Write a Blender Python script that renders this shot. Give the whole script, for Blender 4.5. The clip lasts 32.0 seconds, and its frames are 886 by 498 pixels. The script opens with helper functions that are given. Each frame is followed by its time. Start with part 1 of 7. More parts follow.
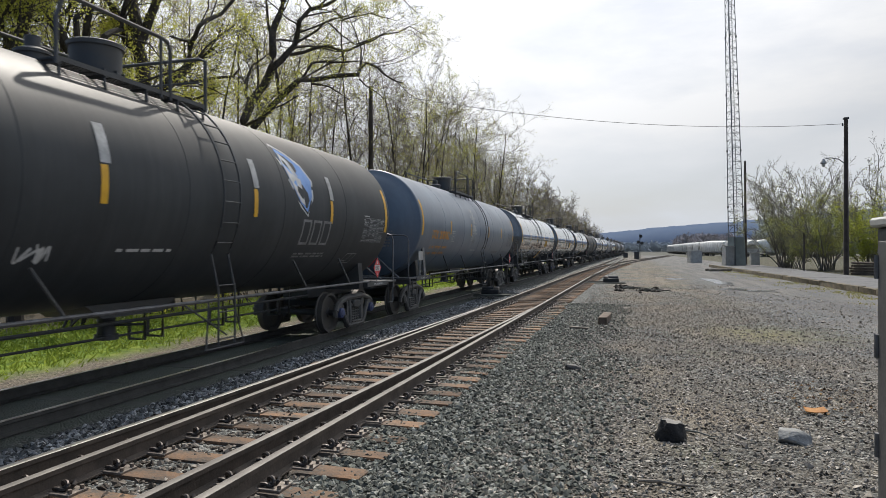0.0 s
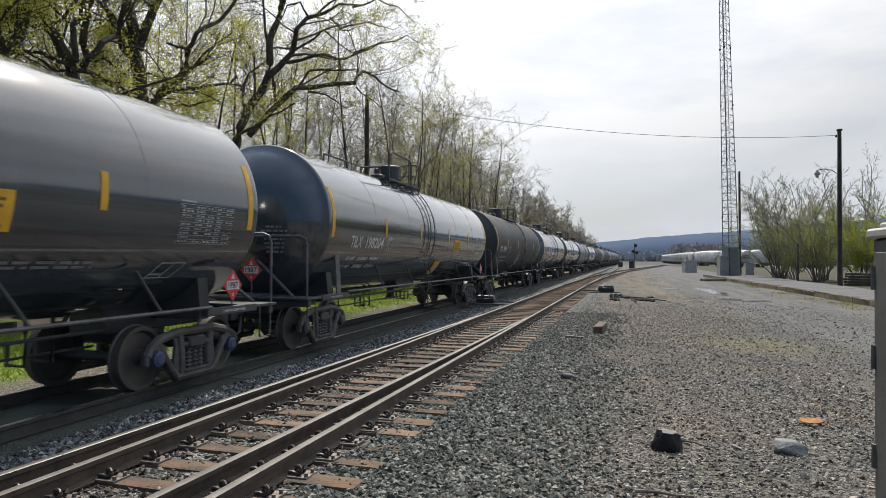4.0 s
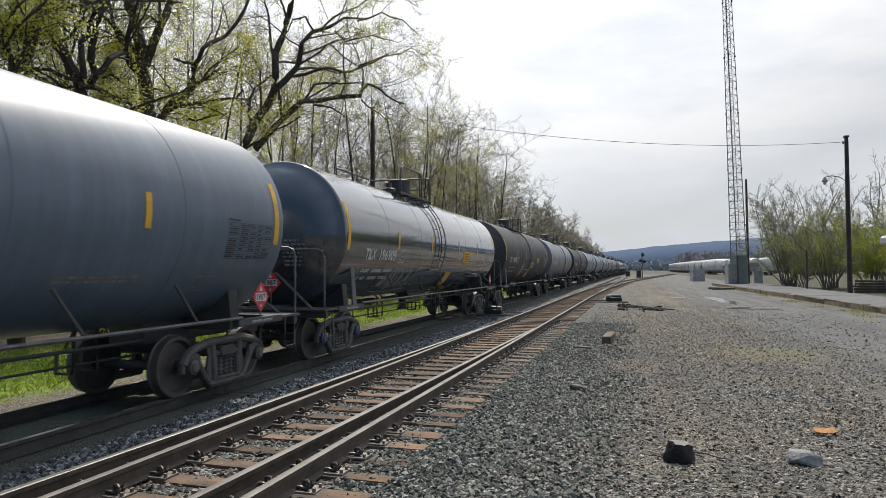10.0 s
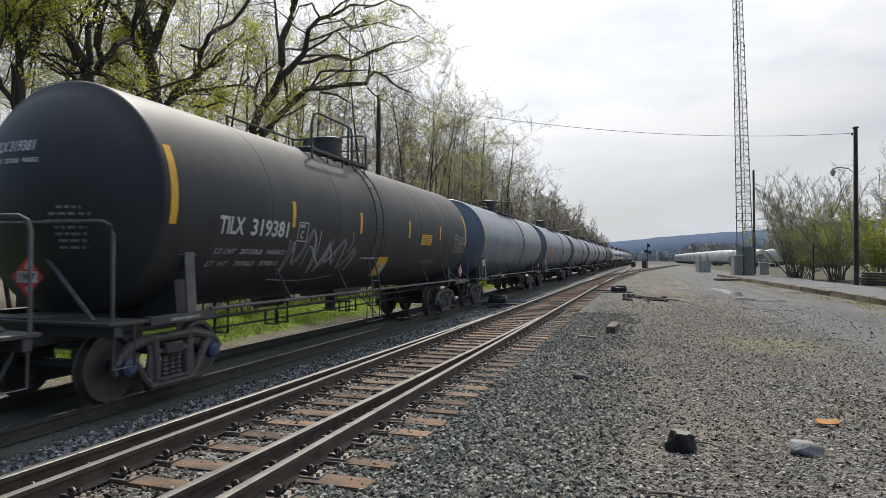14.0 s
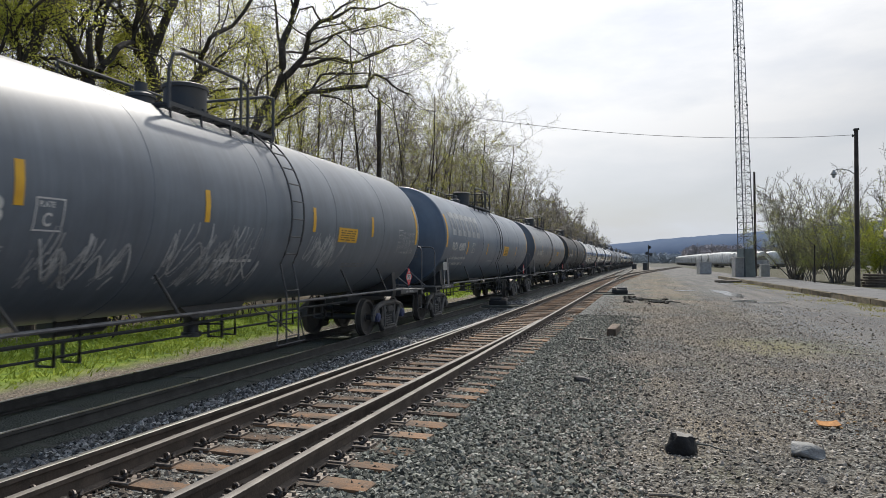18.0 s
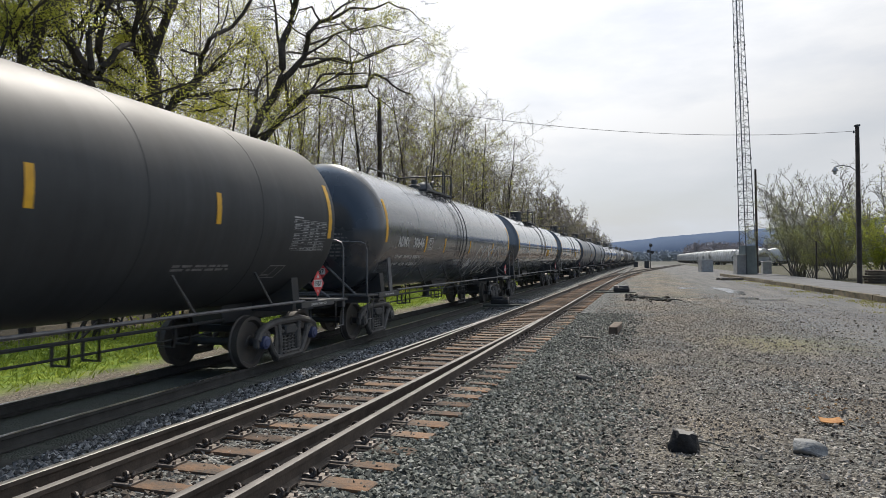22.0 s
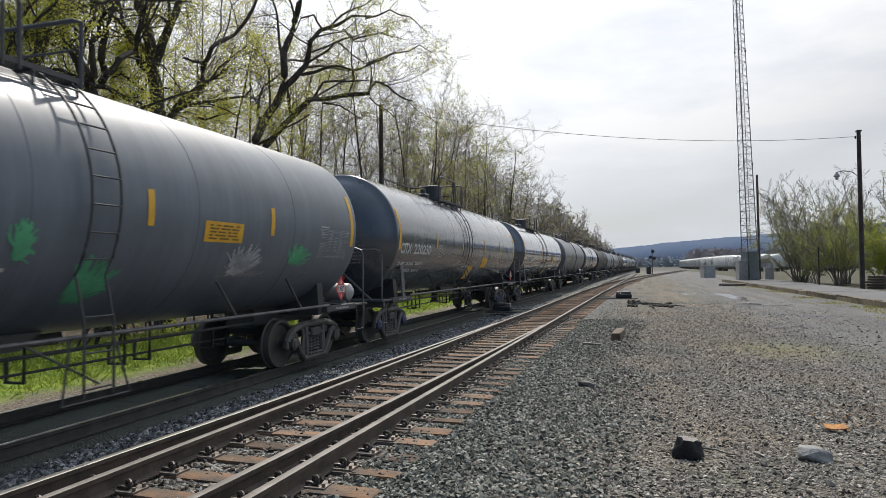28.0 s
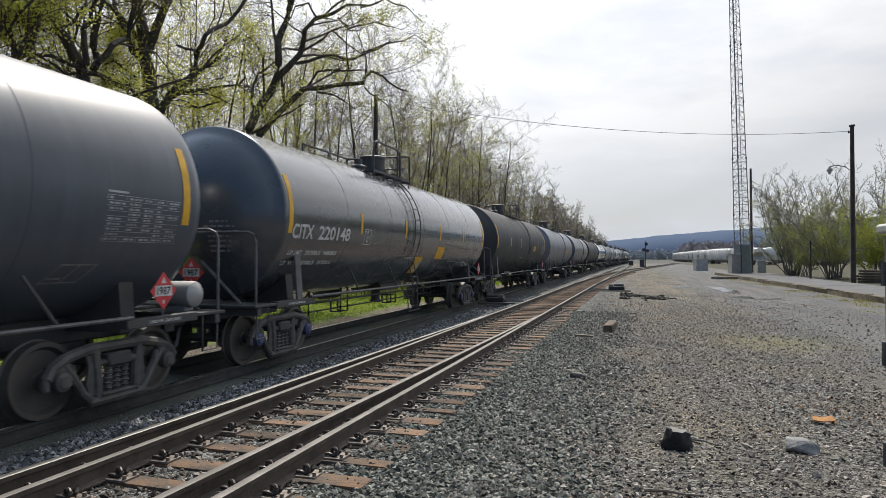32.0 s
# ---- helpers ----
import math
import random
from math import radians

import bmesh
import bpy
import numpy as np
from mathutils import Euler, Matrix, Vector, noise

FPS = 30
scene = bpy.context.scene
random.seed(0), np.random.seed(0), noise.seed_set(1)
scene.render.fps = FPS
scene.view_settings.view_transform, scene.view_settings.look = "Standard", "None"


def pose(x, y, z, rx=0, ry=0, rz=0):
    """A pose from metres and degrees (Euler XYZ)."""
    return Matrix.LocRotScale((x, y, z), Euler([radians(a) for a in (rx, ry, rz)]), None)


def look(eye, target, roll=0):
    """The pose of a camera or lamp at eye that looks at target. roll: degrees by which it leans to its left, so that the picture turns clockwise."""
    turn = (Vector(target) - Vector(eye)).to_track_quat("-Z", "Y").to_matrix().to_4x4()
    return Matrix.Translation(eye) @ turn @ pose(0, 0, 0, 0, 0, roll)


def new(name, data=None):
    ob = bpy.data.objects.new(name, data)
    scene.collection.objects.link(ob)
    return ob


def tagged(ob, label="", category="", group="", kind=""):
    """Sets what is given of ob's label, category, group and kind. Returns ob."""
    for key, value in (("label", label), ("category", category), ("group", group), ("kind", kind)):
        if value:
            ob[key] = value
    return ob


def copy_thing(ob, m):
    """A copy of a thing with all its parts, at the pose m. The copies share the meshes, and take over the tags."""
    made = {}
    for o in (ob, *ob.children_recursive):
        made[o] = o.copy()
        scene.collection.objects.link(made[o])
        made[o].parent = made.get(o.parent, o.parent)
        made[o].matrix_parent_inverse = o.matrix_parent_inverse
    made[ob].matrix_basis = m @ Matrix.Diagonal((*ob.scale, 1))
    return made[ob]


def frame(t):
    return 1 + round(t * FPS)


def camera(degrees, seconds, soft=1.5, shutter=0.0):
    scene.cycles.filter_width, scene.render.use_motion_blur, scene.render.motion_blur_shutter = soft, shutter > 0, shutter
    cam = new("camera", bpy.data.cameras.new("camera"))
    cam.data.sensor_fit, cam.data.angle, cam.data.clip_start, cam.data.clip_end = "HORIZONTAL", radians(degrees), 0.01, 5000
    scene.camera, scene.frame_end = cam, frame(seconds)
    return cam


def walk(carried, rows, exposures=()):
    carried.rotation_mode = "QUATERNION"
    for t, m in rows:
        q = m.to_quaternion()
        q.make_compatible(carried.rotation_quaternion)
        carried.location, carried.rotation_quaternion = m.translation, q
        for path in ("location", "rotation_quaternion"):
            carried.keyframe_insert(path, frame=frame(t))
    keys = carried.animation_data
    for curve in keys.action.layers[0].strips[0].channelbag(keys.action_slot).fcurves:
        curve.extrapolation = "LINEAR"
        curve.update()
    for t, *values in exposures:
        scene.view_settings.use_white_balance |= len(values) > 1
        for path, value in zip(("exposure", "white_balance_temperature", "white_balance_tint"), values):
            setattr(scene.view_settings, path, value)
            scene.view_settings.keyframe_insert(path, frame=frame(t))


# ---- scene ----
# ---- camera ----
cam = camera(68.53, 32.0, soft=0.8, shutter=0.08)
PATH = [
    (0, pose(0.001, -0.006, 1.937, 0, 0, 15.891) @ pose(0, 0, 0, 90.094, 0, 0) @ pose(0, 0, 0, 0, 0, -0.037)),
    (0.5, pose(-0.004, -0.000, 1.932, 0, 0, 15.654) @ pose(0, 0, 0, 90.134, 0, 0) @ pose(0, 0, 0, 0, 0, 0.212)),
    (1, pose(0.000, -0.009, 1.936, 0, 0, 15.568) @ pose(0, 0, 0, 90.215, 0, 0) @ pose(0, 0, 0, 0, 0, 0.453)),
    (1.5, pose(-0.002, -0.012, 1.936, 0, 0, 15.511) @ pose(0, 0, 0, 90.293, 0, 0) @ pose(0, 0, 0, 0, 0, 0.588)),
    (2, pose(-0.005, -0.016, 1.937, 0, 0, 15.478) @ pose(0, 0, 0, 90.309, 0, 0) @ pose(0, 0, 0, 0, 0, 0.746)),
    (2.5, pose(-0.007, -0.013, 1.938, 0, 0, 15.384) @ pose(0, 0, 0, 90.502, 0, 0) @ pose(0, 0, 0, 0, 0, 0.868)),
    (3, pose(-0.009, -0.008, 1.937, 0, 0, 15.408) @ pose(0, 0, 0, 90.761, 0, 0) @ pose(0, 0, 0, 0, 0, 0.688)),
    (3.5, pose(-0.012, -0.007, 1.937, 0, 0, 15.558) @ pose(0, 0, 0, 90.839, 0, 0) @ pose(0, 0, 0, 0, 0, 0.379)),
    (5.5, pose(-0.016, -0.004, 1.940, 0, 0, 15.190) @ pose(0, 0, 0, 90.527, 0, 0) @ pose(0, 0, 0, 0, 0, 0.143)),
    (6, pose(-0.013, -0.002, 1.936, 0, 0, 15.117) @ pose(0, 0, 0, 90.325, 0, 0) @ pose(0, 0, 0, 0, 0, 0.211)),
    (6.5, pose(-0.013, 0.008, 1.936, 0, 0, 15.035) @ pose(0, 0, 0, 90.287, 0, 0) @ pose(0, 0, 0, 0, 0, -0.130)),
    (7, pose(-0.010, 0.015, 1.941, 0, 0, 15.114) @ pose(0, 0, 0, 90.257, 0, 0) @ pose(0, 0, 0, 0, 0, -0.154)),
    (7.5, pose(-0.012, 0.014, 1.938, 0, 0, 15.164) @ pose(0, 0, 0, 90.254, 0, 0) @ pose(0, 0, 0, 0, 0, -0.131)),
    (8, pose(-0.013, 0.016, 1.937, 0, 0, 15.288) @ pose(0, 0, 0, 90.269, 0, 0) @ pose(0, 0, 0, 0, 0, 0.068)),
    (8.5, pose(-0.028, 0.021, 1.937, 0, 0, 15.265) @ pose(0, 0, 0, 90.288, 0, 0) @ pose(0, 0, 0, 0, 0, 0.351)),
    (9, pose(-0.023, 0.028, 1.936, 0, 0, 15.217) @ pose(0, 0, 0, 90.754, 0, 0) @ pose(0, 0, 0, 0, 0, 0.366)),
    (9.5, pose(-0.030, 0.030, 1.936, 0, 0, 15.581) @ pose(0, 0, 0, 91.475, 0, 0) @ pose(0, 0, 0, 0, 0, 0.334)),
    (10, pose(-0.026, 0.022, 1.940, 0, 0, 16.043) @ pose(0, 0, 0, 91.814, 0, 0) @ pose(0, 0, 0, 0, 0, -0.285)),
    (10.5, pose(-0.018, 0.002, 1.936, 0, 0, 16.675) @ pose(0, 0, 0, 91.756, 0, 0) @ pose(0, 0, 0, 0, 0, -0.398)),
    (11, pose(-0.022, 0.006, 1.933, 0, 0, 17.207) @ pose(0, 0, 0, 91.287, 0, 0) @ pose(0, 0, 0, 0, 0, -0.160)),
    (11.5, pose(-0.019, -0.014, 1.931, 0, 0, 17.216) @ pose(0, 0, 0, 90.592, 0, 0) @ pose(0, 0, 0, 0, 0, 0.291)),
    (12, pose(-0.019, 0.024, 1.932, 0, 0, 15.255) @ pose(0, 0, 0, 90.720, 0, 0) @ pose(0, 0, 0, 0, 0, 0.133)),
    (12.5, pose(-0.008, 0.006, 1.932, 0, 0, 15.422) @ pose(0, 0, 0, 90.827, 0, 0) @ pose(0, 0, 0, 0, 0, 0.369)),
    (13, pose(-0.012, 0.007, 1.935, 0, 0, 16.364) @ pose(0, 0, 0, 90.824, 0, 0) @ pose(0, 0, 0, 0, 0, -0.173)),
    (13.5, pose(-0.015, 0.009, 1.934, 0, 0, 16.647) @ pose(0, 0, 0, 90.804, 0, 0) @ pose(0, 0, 0, 0, 0, -0.066)),
    (14, pose(-0.016, 0.011, 1.933, 0, 0, 16.507) @ pose(0, 0, 0, 90.839, 0, 0) @ pose(0, 0, 0, 0, 0, 0.190)),
    (14.5, pose(-0.017, 0.014, 1.932, 0, 0, 16.434) @ pose(0, 0, 0, 91.058, 0, 0) @ pose(0, 0, 0, 0, 0, 0.049)),
    (16.5, pose(0.003, 0.009, 1.934, 0, 0, 16.177) @ pose(0, 0, 0, 91.126, 0, 0) @ pose(0, 0, 0, 0, 0, -0.387)),
    (17, pose(-0.004, 0.017, 1.935, 0, 0, 16.239) @ pose(0, 0, 0, 91.107, 0, 0) @ pose(0, 0, 0, 0, 0, -0.208)),
    (17.5, pose(-0.013, 0.009, 1.936, 0, 0, 16.456) @ pose(0, 0, 0, 91.164, 0, 0) @ pose(0, 0, 0, 0, 0, -0.065)),
    (18, pose(-0.007, 0.006, 1.934, 0, 0, 16.585) @ pose(0, 0, 0, 91.052, 0, 0) @ pose(0, 0, 0, 0, 0, 0.083)),
    (18.5, pose(-0.007, 0.007, 1.935, 0, 0, 16.582) @ pose(0, 0, 0, 90.980, 0, 0) @ pose(0, 0, 0, 0, 0, -0.336)),
    (19, pose(-0.010, 0.027, 1.932, 0, 0, 16.617) @ pose(0, 0, 0, 91.031, 0, 0) @ pose(0, 0, 0, 0, 0, -0.307)),
    (19.5, pose(-0.009, 0.013, 1.933, 0, 0, 16.658) @ pose(0, 0, 0, 91.089, 0, 0) @ pose(0, 0, 0, 0, 0, -0.261)),
    (20, pose(-0.011, 0.007, 1.935, 0, 0, 16.708) @ pose(0, 0, 0, 91.104, 0, 0) @ pose(0, 0, 0, 0, 0, 0.077)),
    (20.5, pose(-0.008, 0.008, 1.936, 0, 0, 16.711) @ pose(0, 0, 0, 91.012, 0, 0) @ pose(0, 0, 0, 0, 0, -0.103)),
    (21, pose(-0.007, 0.016, 1.932, 0, 0, 16.740) @ pose(0, 0, 0, 91.012, 0, 0) @ pose(0, 0, 0, 0, 0, -0.110)),
    (21.5, pose(-0.003, 0.008, 1.934, 0, 0, 16.693) @ pose(0, 0, 0, 91.016, 0, 0) @ pose(0, 0, 0, 0, 0, -0.273)),
    (22, pose(0.001, 0.011, 1.932, 0, 0, 16.706) @ pose(0, 0, 0, 91.003, 0, 0) @ pose(0, 0, 0, 0, 0, -0.329)),
    (22.5, pose(-0.002, 0.010, 1.931, 0, 0, 16.730) @ pose(0, 0, 0, 91.005, 0, 0) @ pose(0, 0, 0, 0, 0, -0.591)),
    (23, pose(-0.004, 0.007, 1.936, 0, 0, 16.840) @ pose(0, 0, 0, 90.995, 0, 0) @ pose(0, 0, 0, 0, 0, -0.311)),
    (23.5, pose(-0.006, 0.017, 1.934, 0, 0, 16.906) @ pose(0, 0, 0, 90.985, 0, 0) @ pose(0, 0, 0, 0, 0, -0.196)),
    (24, pose(-0.009, 0.016, 1.934, 0, 0, 16.964) @ pose(0, 0, 0, 90.946, 0, 0) @ pose(0, 0, 0, 0, 0, -0.269)),
    (24.5, pose(-0.009, 0.016, 1.935, 0, 0, 16.926) @ pose(0, 0, 0, 90.963, 0, 0) @ pose(0, 0, 0, 0, 0, -0.387)),
    (25, pose(-0.011, 0.020, 1.935, 0, 0, 16.860) @ pose(0, 0, 0, 91.050, 0, 0) @ pose(0, 0, 0, 0, 0, -0.462)),
    (25.5, pose(-0.008, 0.023, 1.936, 0, 0, 16.882) @ pose(0, 0, 0, 91.079, 0, 0) @ pose(0, 0, 0, 0, 0, -0.418)),
    (27.5, pose(-0.012, 0.017, 1.935, 0, 0, 16.557) @ pose(0, 0, 0, 91.579, 0, 0) @ pose(0, 0, 0, 0, 0, -0.349)),
    (28, pose(-0.008, 0.009, 1.933, 0, 0, 16.853) @ pose(0, 0, 0, 91.581, 0, 0) @ pose(0, 0, 0, 0, 0, -0.484)),
    (28.5, pose(-0.008, 0.014, 1.931, 0, 0, 17.048) @ pose(0, 0, 0, 91.257, 0, 0) @ pose(0, 0, 0, 0, 0, -1.030)),
    (29, pose(-0.006, 0.013, 1.929, 0, 0, 17.054) @ pose(0, 0, 0, 90.847, 0, 0) @ pose(0, 0, 0, 0, 0, -0.744)),
    (29.5, pose(-0.009, 0.026, 1.930, 0, 0, 17.173) @ pose(0, 0, 0, 90.613, 0, 0) @ pose(0, 0, 0, 0, 0, -0.264)),
    (30, pose(-0.005, 0.002, 1.929, 0, 0, 16.765) @ pose(0, 0, 0, 90.323, 0, 0) @ pose(0, 0, 0, 0, 0, 0.304)),
    (30.5, pose(-0.009, 0.018, 1.929, 0, 0, 16.512) @ pose(0, 0, 0, 90.219, 0, 0) @ pose(0, 0, 0, 0, 0, 0.308)),
    (31, pose(-0.008, 0.013, 1.931, 0, 0, 16.515) @ pose(0, 0, 0, 90.356, 0, 0) @ pose(0, 0, 0, 0, 0, 0.125)),
    (31.5, pose(-0.004, 0.001, 1.934, 0, 0, 16.502) @ pose(0, 0, 0, 90.509, 0, 0) @ pose(0, 0, 0, 0, 0, 0.156)),
    (32, pose(0.009, 0.012, 1.931, 0, 0, 16.337) @ pose(0, 0, 0, 90.790, 0, 0) @ pose(0, 0, 0, 0, 0, -0.043)),
]
walk(cam, PATH)

# ---- world, sun ----
SUN_EL, SUN_AZ = radians(54), radians(-17)          # azimuth from +y towards +x
SUN_DIR = Vector((math.sin(SUN_AZ) * math.cos(SUN_EL), math.cos(SUN_AZ) * math.cos(SUN_EL), math.sin(SUN_EL)))
world = bpy.data.worlds.new("sky")
scene.world = world
world.use_nodes = True
wn, wl = world.node_tree.nodes, world.node_tree.links
wn.clear()
sky = wn.new("ShaderNodeTexSky")
sky.sky_type, sky.sun_disc = "NISHITA", False
sky.sun_elevation, sky.sun_rotation = SUN_EL, SUN_AZ
sky.air_density, sky.dust_density = 1.0, 2.5
wtc = wn.new("ShaderNodeTexCoord")
wmap = wn.new("ShaderNodeMapping")
wmap.inputs["Scale"].default_value = (1.0, 1.0, 3.2)
wl.new(wtc.outputs["Generated"], wmap.inputs["Vector"])
wnoise = wn.new("ShaderNodeTexNoise")
wnoise.inputs["Scale"].default_value, wnoise.inputs["Detail"].default_value, wnoise.inputs["Roughness"].default_value = 2.6, 7, 0.55
wl.new(wmap.outputs["Vector"], wnoise.inputs["Vector"])
wramp = wn.new("ShaderNodeValToRGB")
wramp.color_ramp.elements[0].position, wramp.color_ramp.elements[0].color = 0.30, (0.60, 0.60, 0.60, 1)
wramp.color_ramp.elements[1].position, wramp.color_ramp.elements[1].color = 0.58, (1, 1, 1, 1)
wl.new(wnoise.outputs["Fac"], wramp.inputs["Fac"])
wcloud = wn.new("ShaderNodeMixRGB")                  # thin white overcast: shade of the cloud
wcloud.inputs["Color1"].default_value, wcloud.inputs["Color2"].default_value = (6.3, 6.5, 7.0, 1), (8.7, 8.8, 9.0, 1)
wl.new(wramp.outputs["Color"], wcloud.inputs["Fac"])
wdot = wn.new("ShaderNodeVectorMath")                # thin cloud is brighter towards the sun
wdot.operation = "DOT_PRODUCT"
wdot.inputs[1].default_value = SUN_DIR
wl.new(wtc.outputs["Generated"], wdot.inputs[0])
wglow = wn.new("ShaderNodeMapRange")
wglow.inputs["From Min"].default_value, wglow.inputs["From Max"].default_value = 0.62, 0.92
wglow.inputs["To Min"].default_value, wglow.inputs["To Max"].default_value = 0.81, 1.62
wl.new(wdot.outputs["Value"], wglow.inputs["Value"])
wclear = wn.new("ShaderNodeVectorMath")              # the cloud thins out to blue away from this side
wclear.operation = "DOT_PRODUCT"
wclear.inputs[1].default_value = Vector((0.25, 0.95, 0.2)).normalized()
wl.new(wtc.outputs["Generated"], wclear.inputs[0])
wside = wn.new("ShaderNodeMapRange")
wside.inputs["From Min"].default_value, wside.inputs["From Max"].default_value = -0.62, 0.5
wl.new(wclear.outputs["Value"], wside.inputs["Value"])
wtint = wn.new("ShaderNodeValToRGB")
wtint.color_ramp.elements.new(0.5)
for _e, _p, _c in zip(wtint.color_ramp.elements, (0.0, 0.62, 0.95), ((0.15, 0.25, 0.43, 1), (0.84, 1.04, 1.36, 1), (1, 1, 1, 1))):
    _e.position, _e.color = _p, _c
wl.new(wside.outputs["Result"], wtint.inputs["Fac"])
wblue = wn.new("ShaderNodeVectorMath")
wblue.operation = "MULTIPLY"
wl.new(wtint.outputs["Color"], wblue.inputs[0])
wlit = wn.new("ShaderNodeVectorMath")
wlit.operation = "SCALE"
wl.new(wcloud.outputs["Color"], wblue.inputs[1])
wl.new(wblue.outputs["Vector"], wlit.inputs[0])
wl.new(wglow.outputs["Result"], wlit.inputs["Scale"])
wsep = wn.new("ShaderNodeSeparateXYZ")              # bluer haze low over the horizon
wl.new(wtc.outputs["Generated"], wsep.inputs[0])
wlow = wn.new("ShaderNodeMapRange")
wlow.inputs["From Min"].default_value, wlow.inputs["From Max"].default_value = 0.02, 0.17
wlow.inputs["To Min"].default_value, wlow.inputs["To Max"].default_value = 1.0, 0.0
wl.new(wsep.outputs["Z"], wlow.inputs["Value"])
wlow2 = wn.new("ShaderNodeMixRGB")
wlow2.blend_type = "MULTIPLY"
wlow2.inputs["Color2"].default_value = (0.92, 0.97, 1.04, 1)
wl.new(wlow.outputs["Result"], wlow2.inputs["Fac"])
wl.new(wlit.outputs["Vector"], wlow2.inputs["Color1"])
wmix = wn.new("ShaderNodeMixRGB")
wl.new(wramp.outputs["Color"], wmix.inputs["Fac"])
wl.new(sky.outputs["Color"], wmix.inputs["Color1"])
wl.new(wlow2.outputs["Color"], wmix.inputs["Color2"])
wbg = wn.new("ShaderNodeBackground")
wbg.inputs["Strength"].default_value = 0.10
wl.new(wmix.outputs["Color"], wbg.inputs["Color"])
wo = wn.new("ShaderNodeOutputWorld")
wl.new(wbg.outputs["Background"], wo.inputs["Surface"])
sun = new("sun", bpy.data.lights.new("sun", "SUN"))
sun.data.energy, sun.data.angle, sun.data.color = 4.3, radians(0.9), (1.0, 0.942, 0.855)
sun.matrix_world = look((0, 0, 60), tuple(Vector((0, 0, 60)) - SUN_DIR))
scene.view_settings.exposure = 0.04


# ---- materials ----
def mat(name, col, rough=0.6, metal=0.0, col2=None, scale=4.0, detail=6, fine=60.0, bump=0.1, bump_scale=40.0, spec=0.5, coat=0.0, var=0.0, coat_rough=0.08):
    """Two-scale noise between two colours, with a fine relief."""
    m = bpy.data.materials.new(name)
    m.use_nodes = True
    n, l = m.node_tree.nodes, m.node_tree.links
    b = n["Principled BSDF"]
    b.inputs["Roughness"].default_value, b.inputs["Metallic"].default_value = rough, metal
    b.inputs["Specular IOR Level"].default_value = spec
    if coat:
        b.inputs["Coat Weight"].default_value, b.inputs["Coat Roughness"].default_value = coat, coat_rough
    tc = n.new("ShaderNodeTexCoord")
    c2 = col2 or tuple(c * 0.72 for c in col)
    n1, n2 = n.new("ShaderNodeTexNoise"), n.new("ShaderNodeTexNoise")
    for q, s in ((n1, scale), (n2, fine)):
        q.inputs["Scale"].default_value, q.inputs["Detail"].default_value = s, detail
        l.new(tc.outputs["Object"], q.inputs["Vector"])
    add = n.new("ShaderNodeMath")
    add.operation = "MULTIPLY_ADD"
    l.new(n2.outputs["Fac"], add.inputs[0])
    add.inputs[1].default_value = 0.45
    l.new(n1.outputs["Fac"], add.inputs[2])
    r = n.new("ShaderNodeValToRGB")
    r.color_ramp.elements[0].position, r.color_ramp.elements[0].color = 0.55, (*col, 1)
    r.color_ramp.elements[1].position, r.color_ramp.elements[1].color = 0.88, (*c2, 1)
    l.new(add.outputs[0], r.inputs["Fac"])
    out = r.outputs["Color"]
    if var:
        oi = n.new("ShaderNodeObjectInfo")
        hsv = n.new("ShaderNodeHueSaturation")
        mr = n.new("ShaderNodeMapRange")
        mr.inputs["To Min"].default_value, mr.inputs["To Max"].default_value = 1 - var, 1 + var
        l.new(oi.outputs["Random"], mr.inputs["Value"])
        l.new(mr.outputs["Result"], hsv.inputs["Value"])
        l.new(out, hsv.inputs["Color"])
        out = hsv.outputs["Color"]
    l.new(out, b.inputs["Base Color"])
    rr = n.new("ShaderNodeMapRange")
    rr.inputs["To Min"].default_value, rr.inputs["To Max"].default_value = max(0.02, rough - 0.10), min(1, rough + 0.12)
    l.new(n1.outputs["Fac"], rr.inputs["Value"])
    l.new(rr.outputs["Result"], b.inputs["Roughness"])
    if bump:
        n3 = n.new("ShaderNodeTexNoise")
        n3.inputs["Scale"].default_value, n3.inputs["Detail"].default_value = bump_scale, 4
        l.new(tc.outputs["Object"], n3.inputs["Vector"])
        bp = n.new("ShaderNodeBump")
        bp.inputs["Strength"].default_value, bp.inputs["Distance"].default_value = bump, 0.02
        l.new(n3.outputs["Fac"], bp.inputs["Height"])
        l.new(bp.outputs["Normal"], b.inputs["Normal"])
    return m


def ramp_node(n, stops):
    r = n.new("ShaderNodeValToRGB")
    while len(r.color_ramp.elements) < len(stops):
        r.color_ramp.elements.new(0.5)
    for e, (p, c) in zip(r.color_ramp.elements, stops):
        e.position, e.color = p, (*c, 1)
    return r


